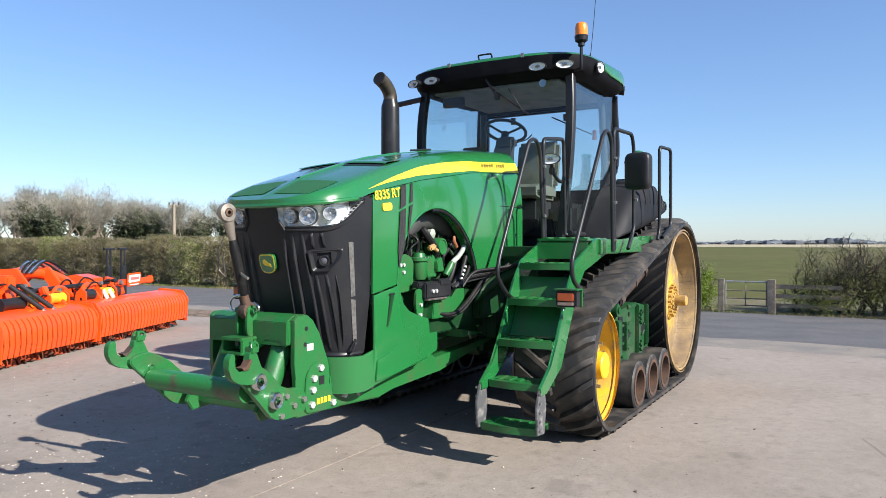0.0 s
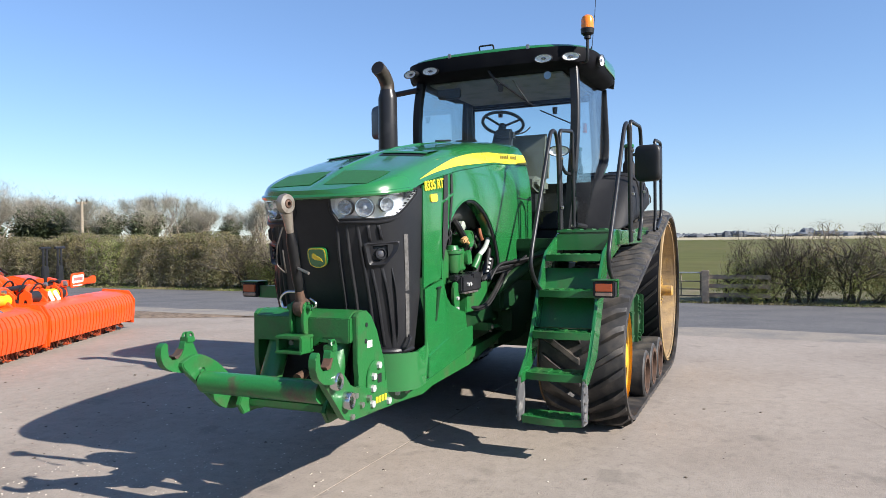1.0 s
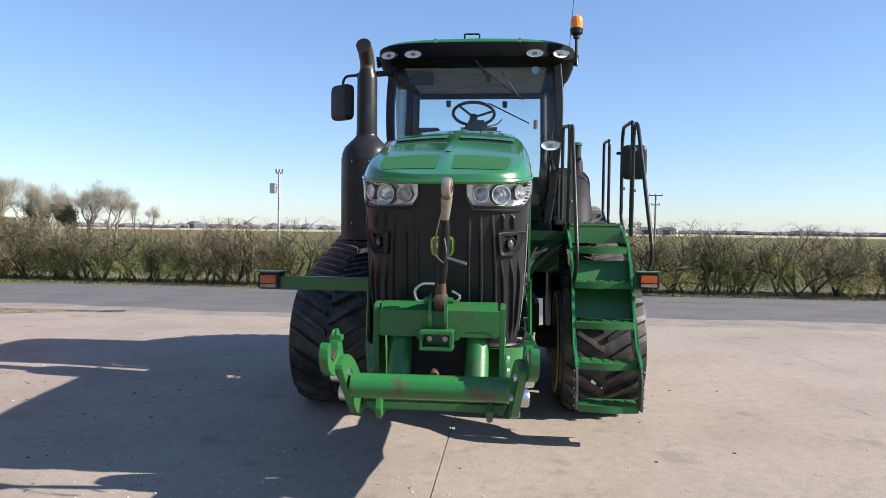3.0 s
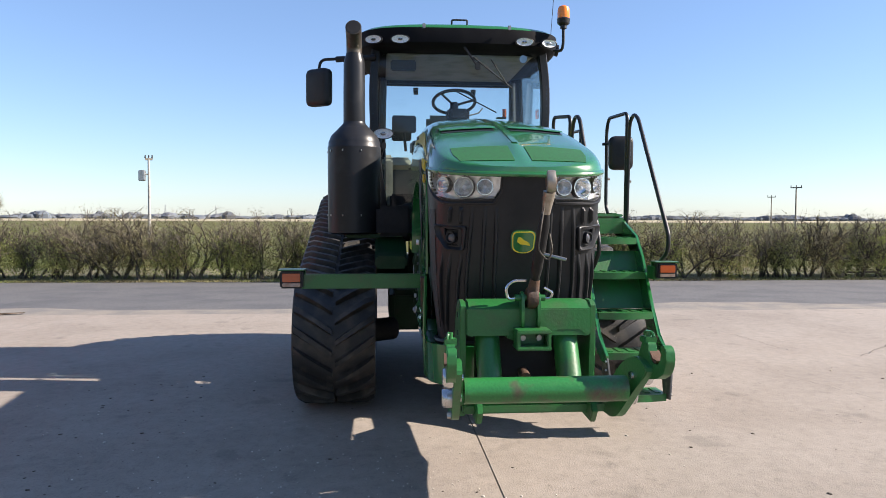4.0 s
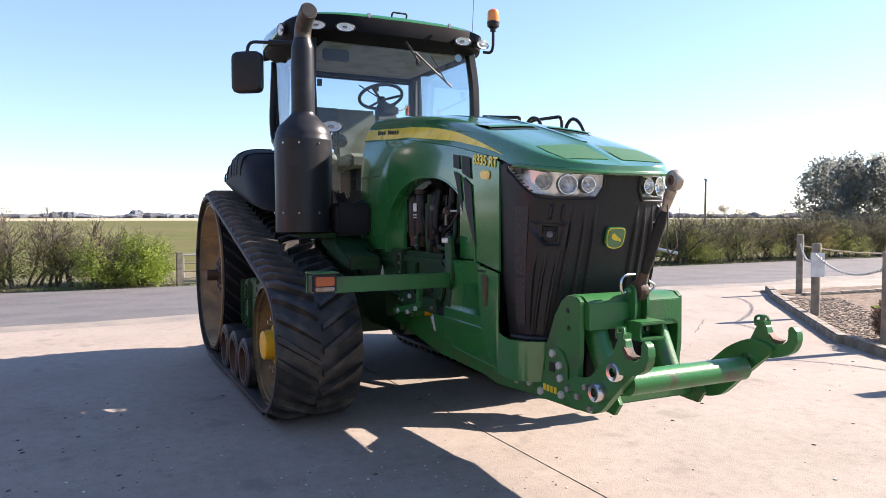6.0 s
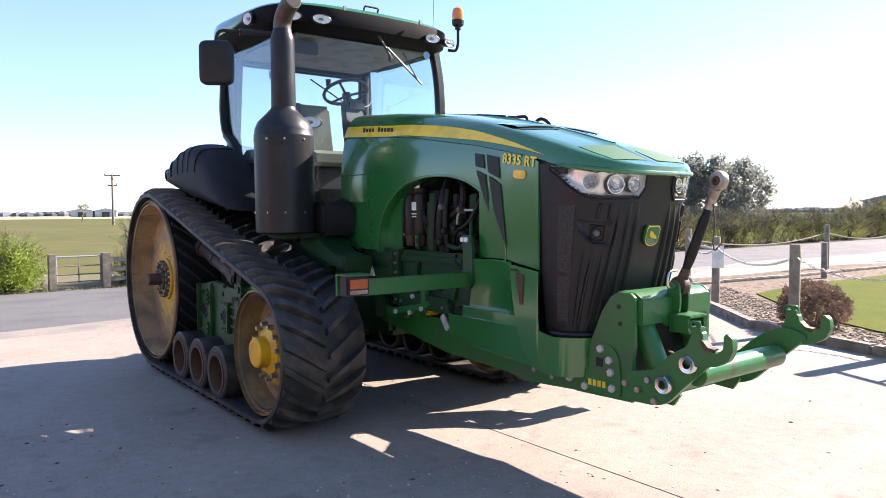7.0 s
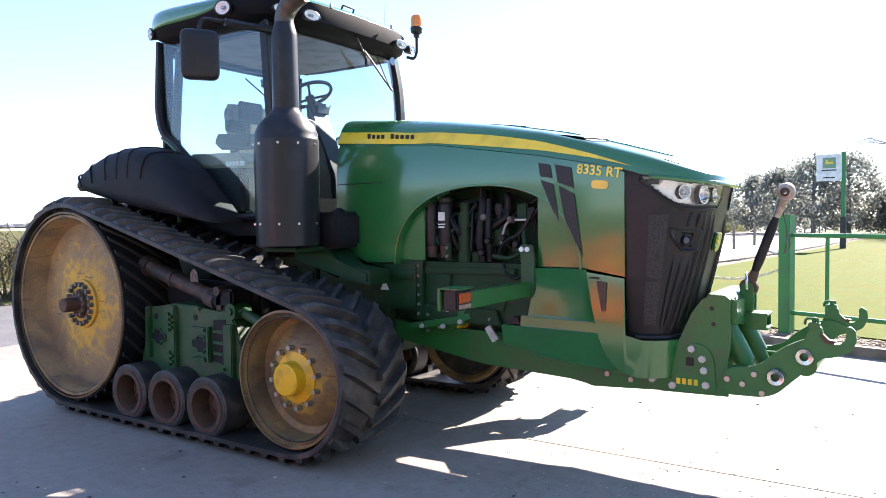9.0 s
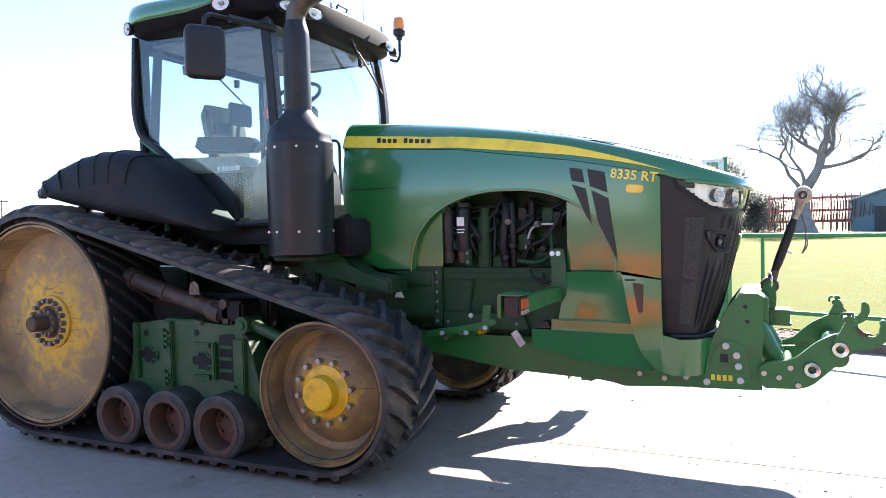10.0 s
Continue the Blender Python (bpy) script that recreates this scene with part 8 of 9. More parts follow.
set_row(full_hedge, places, "dense trimmed brown-green hedge plant", "trimmed hedge")
# tall hedge across the lane, further along
places = [(-13.6 + rr.uniform(-0.4, 0.4), 46 + 0.9 * k, -0.32, 1.46 + rr.uniform(-0.1, 0.1)) for k in range(60)]
far_hedge = [hedge_plant(51 + k, 2600, 0.034, LEAF if k else LEAF_BROWN, 1.65, 900) for k in range(3)]
rr.shuffle(places)
set_row(far_hedge, places, "dense brown hedge plant beside the lane", "far hedge")
# one bright bush in fresh leaf
bush = hedge_plant(71, 11000, 0.026, mat("fresh_green_leaf", (0.20, 0.28, 0.03), 0.6, island=0.35, fine=0.2, thin=0.45), 1.75, 500)
bush.matrix_basis = pose(-12.7, -0.98, -0.32, 0, 0, 40)
tagged(bush, "hedge bush in bright fresh green leaf", "bush")
copy_thing(bush, pose(-12.75, -1.45, -0.32, 0, 0, 150))
copy_thing(bush, pose(-12.9, -2.1, -0.32, 0, 0, 260))
copy_thing(bush, pose(-13.2, 19.3, -0.32, 0, 0, 80))
# twiggy bush beside the field gate
thin_bush = hedge_plant(75, 3800, 0.022, LEAF, 1.3, 900)
thin_bush.matrix_basis = pose(-12.75, 1.62, -0.32, 0, 0, 10)
tagged(thin_bush, "twiggy pale green bush beside the field gate", "bush")


def bare_tree(seed, height, ivy=0, tip_leaves=0, spread=0.75, trunk=0.16, depth=5):
    rr_ = random.Random(seed)
    t = empty("bare_tree")
    b_, tips = bm_new(), []
    grow(b_, (0, 0, -0.1), (rr_.uniform(-0.05, 0.05), rr_.uniform(-0.05, 0.05), 1), height * 0.34, trunk, depth, rr_, spread, 6, tips, 0.16, 0.12, (2, 3))
    part("trunk", b_, BARK, t, "", 60)
    if tip_leaves:
        b_ = bm_new()
        twig_slivers(b_, [q for q in tips if q.z > height * 0.42], tip_leaves, 0.80, 0.009, 0.30, rr_, Vector((0, 0, height * 0.30)))
        part("crown", b_, BUD, t, "", 0)
    if ivy:
        b_ = bm_new()
        spots = [Vector((rr_.gauss(0, 0.3), rr_.gauss(0, 0.3), height * rr_.uniform(0.05, 0.5))) for _ in range(30)]
        spots += [q * rr_.uniform(0.55, 0.92) for q in rr_.sample(tips, 46)]
        leaf_quads(b_, spots, ivy, 0.13, 0.24, rr_)
        part("ivy", b_, IVY_DARK, t, "dark ivy on the trunk", 0)
    return tagged(t, "", "tree")


woods = [bare_tree(5, 8.0, 0, 2600, 0.85, 0.20), bare_tree(6, 7.5, 0, 2400, 0.85, 0.19), bare_tree(7, 8.4, 0, 2800, 0.9, 0.2), bare_tree(8, 7.4, 5200, 1600, 0.85, 0.18), bare_tree(9, 7.4, 0, 2400, 0.85, 0.18)]


def polar(az, dist, eye=(8.2, 0.5)):
    return (eye[0] + dist * math.cos(radians(az)), eye[1] + dist * math.sin(radians(az)))


rr = random.Random(12)
spots = []
for k in range(56):
    az = -115 - 35 * (k / 55) + rr.uniform(-0.5, 0.5)
    d = rr.uniform(62, 82) + (20 if az < -140 else 0)
    s = curve_at([(-150, 0.84), (-144, 0.94), (-140, 0.86), (-137, 0.84), (-132, 0.84), (-129, 0.92), (-125, 1.06), (-121, 1.04), (-117, 0.90)], az) * rr.uniform(0.90, 1.06)
    spots.append((*polar(az, d), s))
for k, (x, y, s) in enumerate(spots):
    src = woods[3 if k % 3 == 0 and 10 < k < 32 else (k * 3 + k // 5) % len(woods)]
    m = pose(x, y, -0.2, 0, 0, rr.uniform(0, 360)) @ Matrix.Diagonal((s * 1.1, s * 1.1, s, 1))
    if "group" not in src:
        src.matrix_basis = m
        tagged(src, "bare spring tree in the wood behind the hedge", "tree", "trees behind the hedge")
    else:
        copy_thing(src, m).matrix_basis = m
# small trees along the horizon, right of the wood
for az, d, s in ((-151.5, 120, 0.75), (-152.6, 130, 0.7), (170.5, 150, 0.5), (141, 140, 0.62), (133.0, 150, 0.6), (109, 110, 0.9), (107.5, 100, 0.95), (105, 105, 0.8), (101, 95, 0.6)):
    m = pose(*polar(az, d), -0.1, 0, 0, az * 7) @ Matrix.Diagonal((s * 1.1, s * 1.1, s, 1))
    copy_thing(woods[int(az) % 3], m).matrix_basis = m


# bark of the far old tree, lightened to carry the haze before it
OLD_BARK = mat("haze_grey_bark", (0.20, 0.185, 0.17), 0.95, color2=(0.27, 0.245, 0.22), scale=3, amount=0.5, fine=0.35)


def big_tree():
    """The old wide tree at the lawn's end: short forked trunk, crooked limbs, twiggy crown."""
    rr_ = random.Random(42)
    t = empty("old_bare_tree", polar(87.9, 68, (5.08, -5.0)) + (0.0,))
    b_, tips = bm_new(), []
    tube(b_, [(0, 0, -0.1), (-0.1, 0, 0.8), (-0.22, 0, 1.8), (-0.15, 0, 2.7)], 0.5, 10, radii=[0.75, 0.46, 0.40, 0.36])
    tube(b_, rounded([(-0.15, 0, 2.5), (0.35, 0, 3.2), (0.75, 0, 4.0), (0.8, 0, 4.8)], 0.6, 4), 0.3, 9, radii=[0.34 - 0.012 * k for k in range(12)])
    part("trunk", b_, OLD_BARK, t, "", 60)
    for at, h, l, rad in (((-0.2, 0, 2.5), (-0.6, 0.1, 0.8), 2.6, 0.15), ((-0.15, 0, 2.6), (-0.05, 0.3, 1.0), 2.4, 0.13), ((0.8, 0, 4.6), (0.1, -0.2, 1.0), 2.3, 0.22), ((0.78, 0, 4.4), (0.9, 0.3, 0.6), 2.5, 0.20),
                          ((0.7, 0, 3.9), (1.0, -0.3, 0.25), 2.4, 0.14), ((0.8, 0, 4.7), (-0.5, 0.3, 0.9), 2.1, 0.16), ((0.6, 0, 3.6), (0.6, 0.6, 0.5), 2.2, 0.12)):
        b_ = bm_new()
        grow(b_, at, h, l, rad, 5, rr_, 0.75, 6, tips, 0.45, 0.05, (2, 4))
        part("limb", b_, OLD_BARK, t, "", 60)
    b_ = bm_new()
    twig_slivers(b_, tips, 17000, 0.50, 0.006, 0.20, rr_, Vector((0, 0, 3.0)))
    part("crown", b_, OLD_BARK, t, "", 0)["kind"] = "stuff"
    t.matrix_basis = t.matrix_basis @ Matrix.Diagonal((1.38, 1.38, 1.38, 1))
    return tagged(t, "old bare tree with crooked limbs at the lawn's end", "tree")


big_tree()


def evergreen(at, height, width, seed, label):
    rr_ = random.Random(seed)
    t = empty("evergreen_tree", (*at, 0.0))
    b_ = bm_new()
    tube(b_, [(0, 0, -0.1), (0, 0, height * 0.5), (0, 0, height * 0.9)], 0.2, 8, radii=[0.22, 0.14, 0.04])
    for k in range(10):
        a, z = rr_.uniform(0, 6.28), height * rr_.uniform(0.25, 0.8)
        tube(b_, [(0, 0, z), (math.cos(a) * width * 0.35, math.sin(a) * width * 0.35, z + height * 0.08)], 0.05, 4)
    part("trunk", b_, BARK, t)
    b_ = bm_new()
    clumps = []
    for k in range(120):
        z = rr_.uniform(0.08, 0.97)
        w = width * 0.5 * math.sin(math.pi * min(1, 0.12 + z * 0.9)) ** 0.6
        a = rr_.uniform(0, 6.28)
        q = math.sqrt(rr_.random())
        clumps.append(Vector((math.cos(a) * w * q, math.sin(a) * w * q, z * height)))
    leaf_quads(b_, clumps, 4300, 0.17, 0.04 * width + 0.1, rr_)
    part("crown", b_, HAZE_LEAF, t, "", 0)
    return tagged(t, label, "tree")


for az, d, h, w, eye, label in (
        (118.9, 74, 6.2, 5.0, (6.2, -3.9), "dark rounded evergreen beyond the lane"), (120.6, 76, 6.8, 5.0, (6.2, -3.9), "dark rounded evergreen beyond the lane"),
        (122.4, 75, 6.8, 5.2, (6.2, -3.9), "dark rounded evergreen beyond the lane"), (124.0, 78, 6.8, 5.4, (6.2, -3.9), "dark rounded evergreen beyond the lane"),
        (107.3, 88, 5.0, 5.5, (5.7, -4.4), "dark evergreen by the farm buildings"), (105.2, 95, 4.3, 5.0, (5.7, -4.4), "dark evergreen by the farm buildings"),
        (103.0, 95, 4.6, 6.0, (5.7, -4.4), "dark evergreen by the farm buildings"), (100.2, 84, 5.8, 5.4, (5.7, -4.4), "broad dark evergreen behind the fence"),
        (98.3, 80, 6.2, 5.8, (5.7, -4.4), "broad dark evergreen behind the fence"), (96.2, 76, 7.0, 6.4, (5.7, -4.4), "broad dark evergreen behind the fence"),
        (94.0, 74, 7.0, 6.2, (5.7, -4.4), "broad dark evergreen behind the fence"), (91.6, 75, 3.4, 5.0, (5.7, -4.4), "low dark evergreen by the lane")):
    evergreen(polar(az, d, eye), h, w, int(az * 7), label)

# round clipped shrub by the chain fence
b = bm_new()
rr = random.Random(9)
spots = []
for k in range(420):
    v = Vector((rr.gauss(0, 1), rr.gauss(0, 1), rr.gauss(0, 1))).normalized() * rr.uniform(0.30, 0.47)
    if v.z > -0.32:
        spots.append(Vector((v.x * 0.96, v.y * 0.96, v.z * 0.72 + 0.26)))
leaf_quads(b, spots, 15000, 0.015, 0.022, rr)
shrub = empty("round_shrub", (2.9, 6.1, 0.03))
part("foliage", b, mat("rusty_brown_leaf", (0.20, 0.13, 0.10), 0.8, thin=0.3, color2=(0.25, 0.165, 0.12), scale=4, island=0.5, fine=0.3), shrub, "", 0)
b = bm_new()
tips = []
for k in range(5):
    grow(b, (0, 0, 0), (rr.uniform(-0.6, 0.6), rr.uniform(-0.6, 0.6), 1), 0.22, 0.012, 2, rr, 0.8, 5, tips)
part("stems", b, BARK, shrub)
tagged(shrub, "round clipped brown-leaved shrub on the lawn's edge", "shrub")

# distant hedges and woods along the horizon, blue-grey haze painted into their colour
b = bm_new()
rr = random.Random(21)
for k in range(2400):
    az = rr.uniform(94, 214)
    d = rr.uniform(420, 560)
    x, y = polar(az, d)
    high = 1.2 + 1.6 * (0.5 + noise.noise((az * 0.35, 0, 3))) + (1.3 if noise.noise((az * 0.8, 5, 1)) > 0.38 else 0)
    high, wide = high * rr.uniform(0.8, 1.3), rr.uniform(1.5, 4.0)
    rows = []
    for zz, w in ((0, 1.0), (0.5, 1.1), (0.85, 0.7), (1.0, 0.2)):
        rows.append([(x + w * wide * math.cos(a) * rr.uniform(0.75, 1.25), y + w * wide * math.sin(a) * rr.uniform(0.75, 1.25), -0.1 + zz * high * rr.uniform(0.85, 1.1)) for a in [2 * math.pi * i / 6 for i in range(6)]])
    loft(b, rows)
tagged(part("far_woods", b, mat("haze_blue_hedgerow", (0.10, 0.115, 0.135), 0.95, spec=0.1, color2=(0.135, 0.14, 0.15), scale=0.05, island=0.3), None, "", 0), "low woods and hedgerows on the horizon", "woods", "", "stuff")


def pylon(at, height):
    """A far lattice mast with three pairs of arms."""
    p = empty("pylon", (*at, 0))
    b_ = bm_new()
    for sx, sy in ((1, 1), (1, -1), (-1, -1), (-1, 1)):
        tube(b_, [(sx * height * 0.09, sy * height * 0.09, -0.3), (sx * height * 0.03, sy * height * 0.03, height * 0.62), (0, 0, height)], 0.12, 4)
    for k in range(6):
        z0, z1 = height * 0.13 * k, height * 0.13 * (k + 1)
        w0, w1 = height * (0.09 - 0.0126 * k), height * (0.09 - 0.0126 * (k + 1))
        for s_ in (-1, 1):
            tube(b_, [(s_ * w0, s_ * w0, z0), (-s_ * w1, s_ * w1, z1)], 0.08, 3)
            tube(b_, [(s_ * w0, -s_ * w0, z0), (s_ * w1, s_ * w1, z1)], 0.08, 3)
    part("mast", b_, GALV, p)
    for f, w in ((0.62, 0.16), (0.75, 0.2), (0.88, 0.14)):
        b_ = bm_new()
        tube(b_, [(w * height * 0.6, -w * height * 0.8, height * f), (0, 0, height * f + 0.2), (-w * height * 0.6, w * height * 0.8, height * f)], 0.12, 4)
        part("arm", b_, GALV, p)
    return tagged(p, "steel lattice pylon far across the fields", "pylon", "far pylons")


pylon((-850, -247), 15.0)
pylon((-850, -190), 15.0)

# ---- poles, field gate, farm buildings ----
POLE_GREY = mat("pale_grey_pole", (0.36, 0.35, 0.33), 0.8, color2=(0.27, 0.26, 0.24), scale=3, fine=0.15)


def power_pole(at, height, arms, label, transformer=False, girth=0.17):
    p = empty("power_pole", (*at, 0))
    b_ = bm_new()
    cyl(b_, (0, 0, -0.2), (0, 0, height), girth, girth * 0.7, 10)
    part("pole", b_, POLE_GREY if transformer else WOOD_POST, p)
    az = math.atan2(at[1], at[0] - 8) + math.pi / 2
    for z, w in arms:
        b_ = bm_new()
        box(b_, (0, 0, height - z), (w, 0.12, 0.14), pose(0, 0, 0, 0, 0, math.degrees(az)), bevel=0.01)
        arm = part("cross_arm", b_, WOOD_POST, p)
        for k in (-0.45, 0.0, 0.45):
            b_ = bm_new()
            cyl(b_, (math.cos(az) * w * k, math.sin(az) * w * k, height - z + 0.07), (math.cos(az) * w * k, math.sin(az) * w * k, height - z + 0.3), 0.06, 0.04, 8)
            part("insulator", b_, DARK, arm)
    if transformer:
        b_ = bm_new()
        box(b_, (0.12, -0.42, height - 1.25), (0.42, 0.42, 0.75), bevel=0.04)
        cyl(b_, (0, 0, height - 1.15), (0.1, -0.3, height - 1.15), 0.05, seg=8)
        part("transformer", b_, GALV, p)
    return tagged(p, label, "power pole", "power line")


power_pole((-44.0, -16.9), 5.6, [(0.1, 0.5)], "pale grey power pole with a small transformer", True, 0.11)
power_pole((-101, 21.7), 6.9, [(0.1, 2.0), (1.5, 1.2)], "wooden power pole with cross arms")
power_pole((-77, 50.6), 5.4, [(0.1, 1.3)], "wooden power pole in the field", girth=0.11)
power_pole((-110, 66), 5.2, [(0.1, 1.3)], "slim wooden power pole in the far field", girth=0.10)
power_pole((-62, 71), 6.2, [(0.1, 0.3)], "plain wooden pole in the field")
power_pole(polar(-129.1, 62, (8.2, 3.1)), 4.6, [(0.1, 0.8)], "pale wooden pole in front of the wood")

field_gate = tagged(empty("field_gate"), "weathered field gate between hedge plants", "gate")
for y, w in ((0.20, 0.13), (1.30, 0.17)):
    b = bm_new()
    box(b, (-10.2, y, 0.24), (w, w, 0.92), bevel=0.01)
    part("gate_post", b, WOOD_POST if y < 1 else BARK, field_gate)
for z in (0.08, 0.24, 0.43, 0.64):
    b = bm_new()
    tube(b, [(-10.2, 0.28, z), (-10.2, 1.21, z)], 0.019 if z > 0.6 else 0.014, 6)
    part("gate_bar", b, GALV if z > 0.6 else BARK, field_gate)
for y in (0.30, 0.74, 1.19):
    b = bm_new()
    tube(b, [(-10.2, y, 0.06), (-10.2, y, 0.66)], 0.014, 6)
    part("gate_brace", b, GALV if y < 0.5 else BARK, field_gate)
for z in (0.10, 0.32, 0.54):
    b = bm_new()
    box(b, (-10.25, 2.05, z), (0.05, 1.4, 0.10), bevel=0.006)
    part("side_rail", b, BARK, field_gate)
grow_out = Matrix.Translation((8.1, 3.15, 1.54)) @ Matrix.Scale(1.117, 4) @ Matrix.Translation((-8.1, -3.15, -1.54))
field_gate.matrix_basis = pose(0, -0.14, -0.05) @ grow_out
# short rail fence closing a gap in the hedge
hedge_fence = tagged(empty("rail_fence"), "weathered grey rail fence closing a hedge gap", "fence")
for y, h in ((11.75, 0.9), (13.35, 0.8)):
    b = bm_new()
    box(b, (-10.25, y, h / 2 - 0.1), (0.13, 0.13, h + 0.2), bevel=0.012)
    part("fence_post", b, BARK, hedge_fence)
for z, tip in ((0.14, 0.02), (0.34, -0.03), (0.52, 0.02), (0.71, -0.04)):
    b = bm_new()
    tube(b, [(-10.2, 11.72, z), (-10.2, 12.6, z + tip * 0.3), (-10.2, 13.38, z + tip)], 0.026, 6)
    part("rail", b, STEM, hedge_fence)
for y in (12.2, 12.75):
    b = bm_new()
    tube(b, [(-10.23, y, 0.05), (-10.23, y + 0.05, 0.74)], 0.014, 6)
    part("upright", b, STEM, hedge_fence)


hedge_fence.matrix_basis = Matrix.Translation((8.3, -1.74, 1.45)) @ Matrix.Scale(1.15, 4) @ Matrix.Translation((-8.3, 1.74, -1.54))


def barn(at, size, height, turn, wall, roof_mat, label):
    g = empty("barn", (*at, 0), turn)
    w, l = size
    b_ = bm_new()
    prism(b_, [(-w / 2, 0), (w / 2, 0), (w / 2, height), (0, height * 1.32), (-w / 2, height)], -l / 2, l / 2)
    part("wall", b_, wall, g, "", 0)
    b_ = bm_new()
    for s in (-1, 1):
        prism(b_, [(s * (w / 2 + 0.4), height - 0.1), (0, height * 1.34), (0, height * 1.34 + 0.15), (s * (w / 2 + 0.4), height + 0.05)], -l / 2 - 0.3, l / 2 + 0.3)
    part("roof", b_, roof_mat, g, "", 0)
    b_ = bm_new()
    box(b_, (0, -l / 2 - 0.05, height * 0.4), (w * 0.35, 0.1, height * 0.8))
    part("door", b_, DARK, g)
    return tagged(g, label, "barn", "farm buildings")


WALL_GREY = mat("blue_grey_cladding", (0.34, 0.39, 0.43), 0.7, scale=0.5, fine=0.1)
ROOF_GREY = mat("grey_sheet_roof", (0.36, 0.39, 0.42), 0.6, scale=0.6, fine=0.1)
ROOF_TEAL = mat("teal_sheet_roof", (0.22, 0.42, 0.44), 0.6, scale=0.6, fine=0.1)
for k in range(2):
    barn(polar(167.3 + 1.5 * k, 330, (7.1, -3.8)), (8, 16), 2.5, 75, WALL_GREY, ROOF_GREY, "low blue-grey barn far across the fields")
barn(polar(110.6, 150, (7.1, -3.8)), (8, 10), 3.0, 20, WALL_GREY, ROOF_TEAL, "barn with a teal sheet roof beyond the hedge")
barn(polar(104.5, 110, (5.7, -4.4)), (8, 12), 2.6, 15, WALL_GREY, ROOF_GREY, "grey barn among trees")
barn(polar(83.2, 72, (5.08, -5.0)), (5, 4), 2.6, 0, mat("blue_grey_panel", (0.10, 0.17, 0.19), 0.6), ROOF_GREY, "dark teal machinery shed past the lawn")

# parked machinery beyond the lawn, folded red frames
# red made paler and duller: distance haze put into the paint colour
RED_PAINT = mat("haze_paled_red_paint", (0.40, 0.14, 0.12), 0.55, color2=(0.25, 0.09, 0.07), scale=2, fine=0.2)


def red_machine(at, turn, seed):
    rr_ = random.Random(seed)
    g = empty("folded_cultivator", (*at, 0), turn)
    b_ = bm_new()
    for z in (0.5, 1.0, 1.6):
        box(b_, (0, 0, z), (3.2, 0.12, 0.12))
    for x in (-1.5, -0.5, 0.5, 1.5):
        box(b_, (x, 0, 0.95), (0.1, 0.12, 1.7))
    part("frame", b_, RED_PAINT, g)
    for k in range(16):
        b_ = bm_new()
        x = -1.55 + 0.2 * k
        tube(b_, rounded([(x, 0, 1.6), (x + 0.1, -0.3, 1.3), (x, -0.35, 0.8), (x - 0.05, -0.1, 0.5)], 0.15), 0.035, 6)
        part("tine", b_, RUST if k % 3 else RED_PAINT, g)
    for k in range(8):
        b_ = bm_new()
        cyl(b_, (-1.5 + 0.42 * k, 0.4, 0.3), (-1.47 + 0.42 * k, 0.4, 0.3), 0.3, seg=14)
        part("disc", b_, RUST, g)
    g.matrix_basis = g.matrix_basis @ Matrix.Diagonal((1.1, 1.1, 1.85, 1))
    return tagged(g, "folded red cultivator parked past the lawn", "cultivator", "parked machines")


red_machine(polar(88.9, 69, (5.08, -5.0)), 8, 1)
red_machine(polar(86.4, 71, (5.08, -5.0)), -5, 2)
red_machine(polar(85.0, 70, (5.08, -5.0)), 5, 3)

# ---- orange power harrow with packer roller ----
ORANGE = mat("orange_paint", (0.82, 0.072, 0.006), 0.38, color2=(0.66, 0.062, 0.008), scale=3, amount=0.5, fine=0.1, coat=0.2)
harrow = tagged(empty("power_harrow"), "orange folding power harrow with a packer roller on the yard", "power harrow")
H0, H1 = Vector((5.01, -4.95, 0)), Vector((-0.98, -7.75, 0))
hu = (H1 - H0).normalized()
hv = Vector((hu.y, -hu.x, 0))          # away from the tractor, towards the machine's frame
if hv.y > 0:
    hv = -hv
HM = Matrix(((hu.x, hv.x, 0, H0.x), (hu.y, hv.y, 0, H0.y), (0, 0, 1, 0), (0, 0, 0, 1)))
HL = (H1 - H0).length


def hpart(name, b_, material, label="", parent=None):
    b_.transform(HM)
    return part(name, b_, material, parent or harrow, label)


START, SEAM = 1.70, HL * 0.565         # near end of the roller, and the gap between its two halves
for a, c in ((START, SEAM - 0.02), (SEAM + 0.02, HL)):
    b = bm_new()          # curved cover sheet over the packer
    prof = [(-0.012, 0.46), (0.01, 0.53), (0.06, 0.595), (0.20, 0.645), (0.45, 0.67), (0.45, 0.65), (0.21, 0.625), (0.08, 0.57), (0.03, 0.52), (0.01, 0.46)]
    loft(b, [[(x, v, z) for v, z in prof] for x in (a, c)])
    hpart("cover_sheet", b, ORANGE, "bright orange ribbed cover sheet")
    n = int((c - a) / 0.105)
    for k in range(n):
        x = a + 0.06 + k * (c - a - 0.08) / n
        b = bm_new()
        prism(b, [(-0.012, 0.15), (-0.040, 0.30), (-0.036, 0.46), (-0.004, 0.548), (0.045, 0.60), (0.054, 0.588), (0.006, 0.538), (-0.022, 0.455), (-0.028, 0.30), (0.0, 0.15)], x, x + 0.076, "x")
        hpart("scraper", b, ORANGE)
b = bm_new()
cyl(b, (START, 0.26, 0.22), (HL, 0.26, 0.22), 0.14, seg=20)
hpart("packer_roller", b, RUST, "rusty toothed packer roller")
b = bm_new()
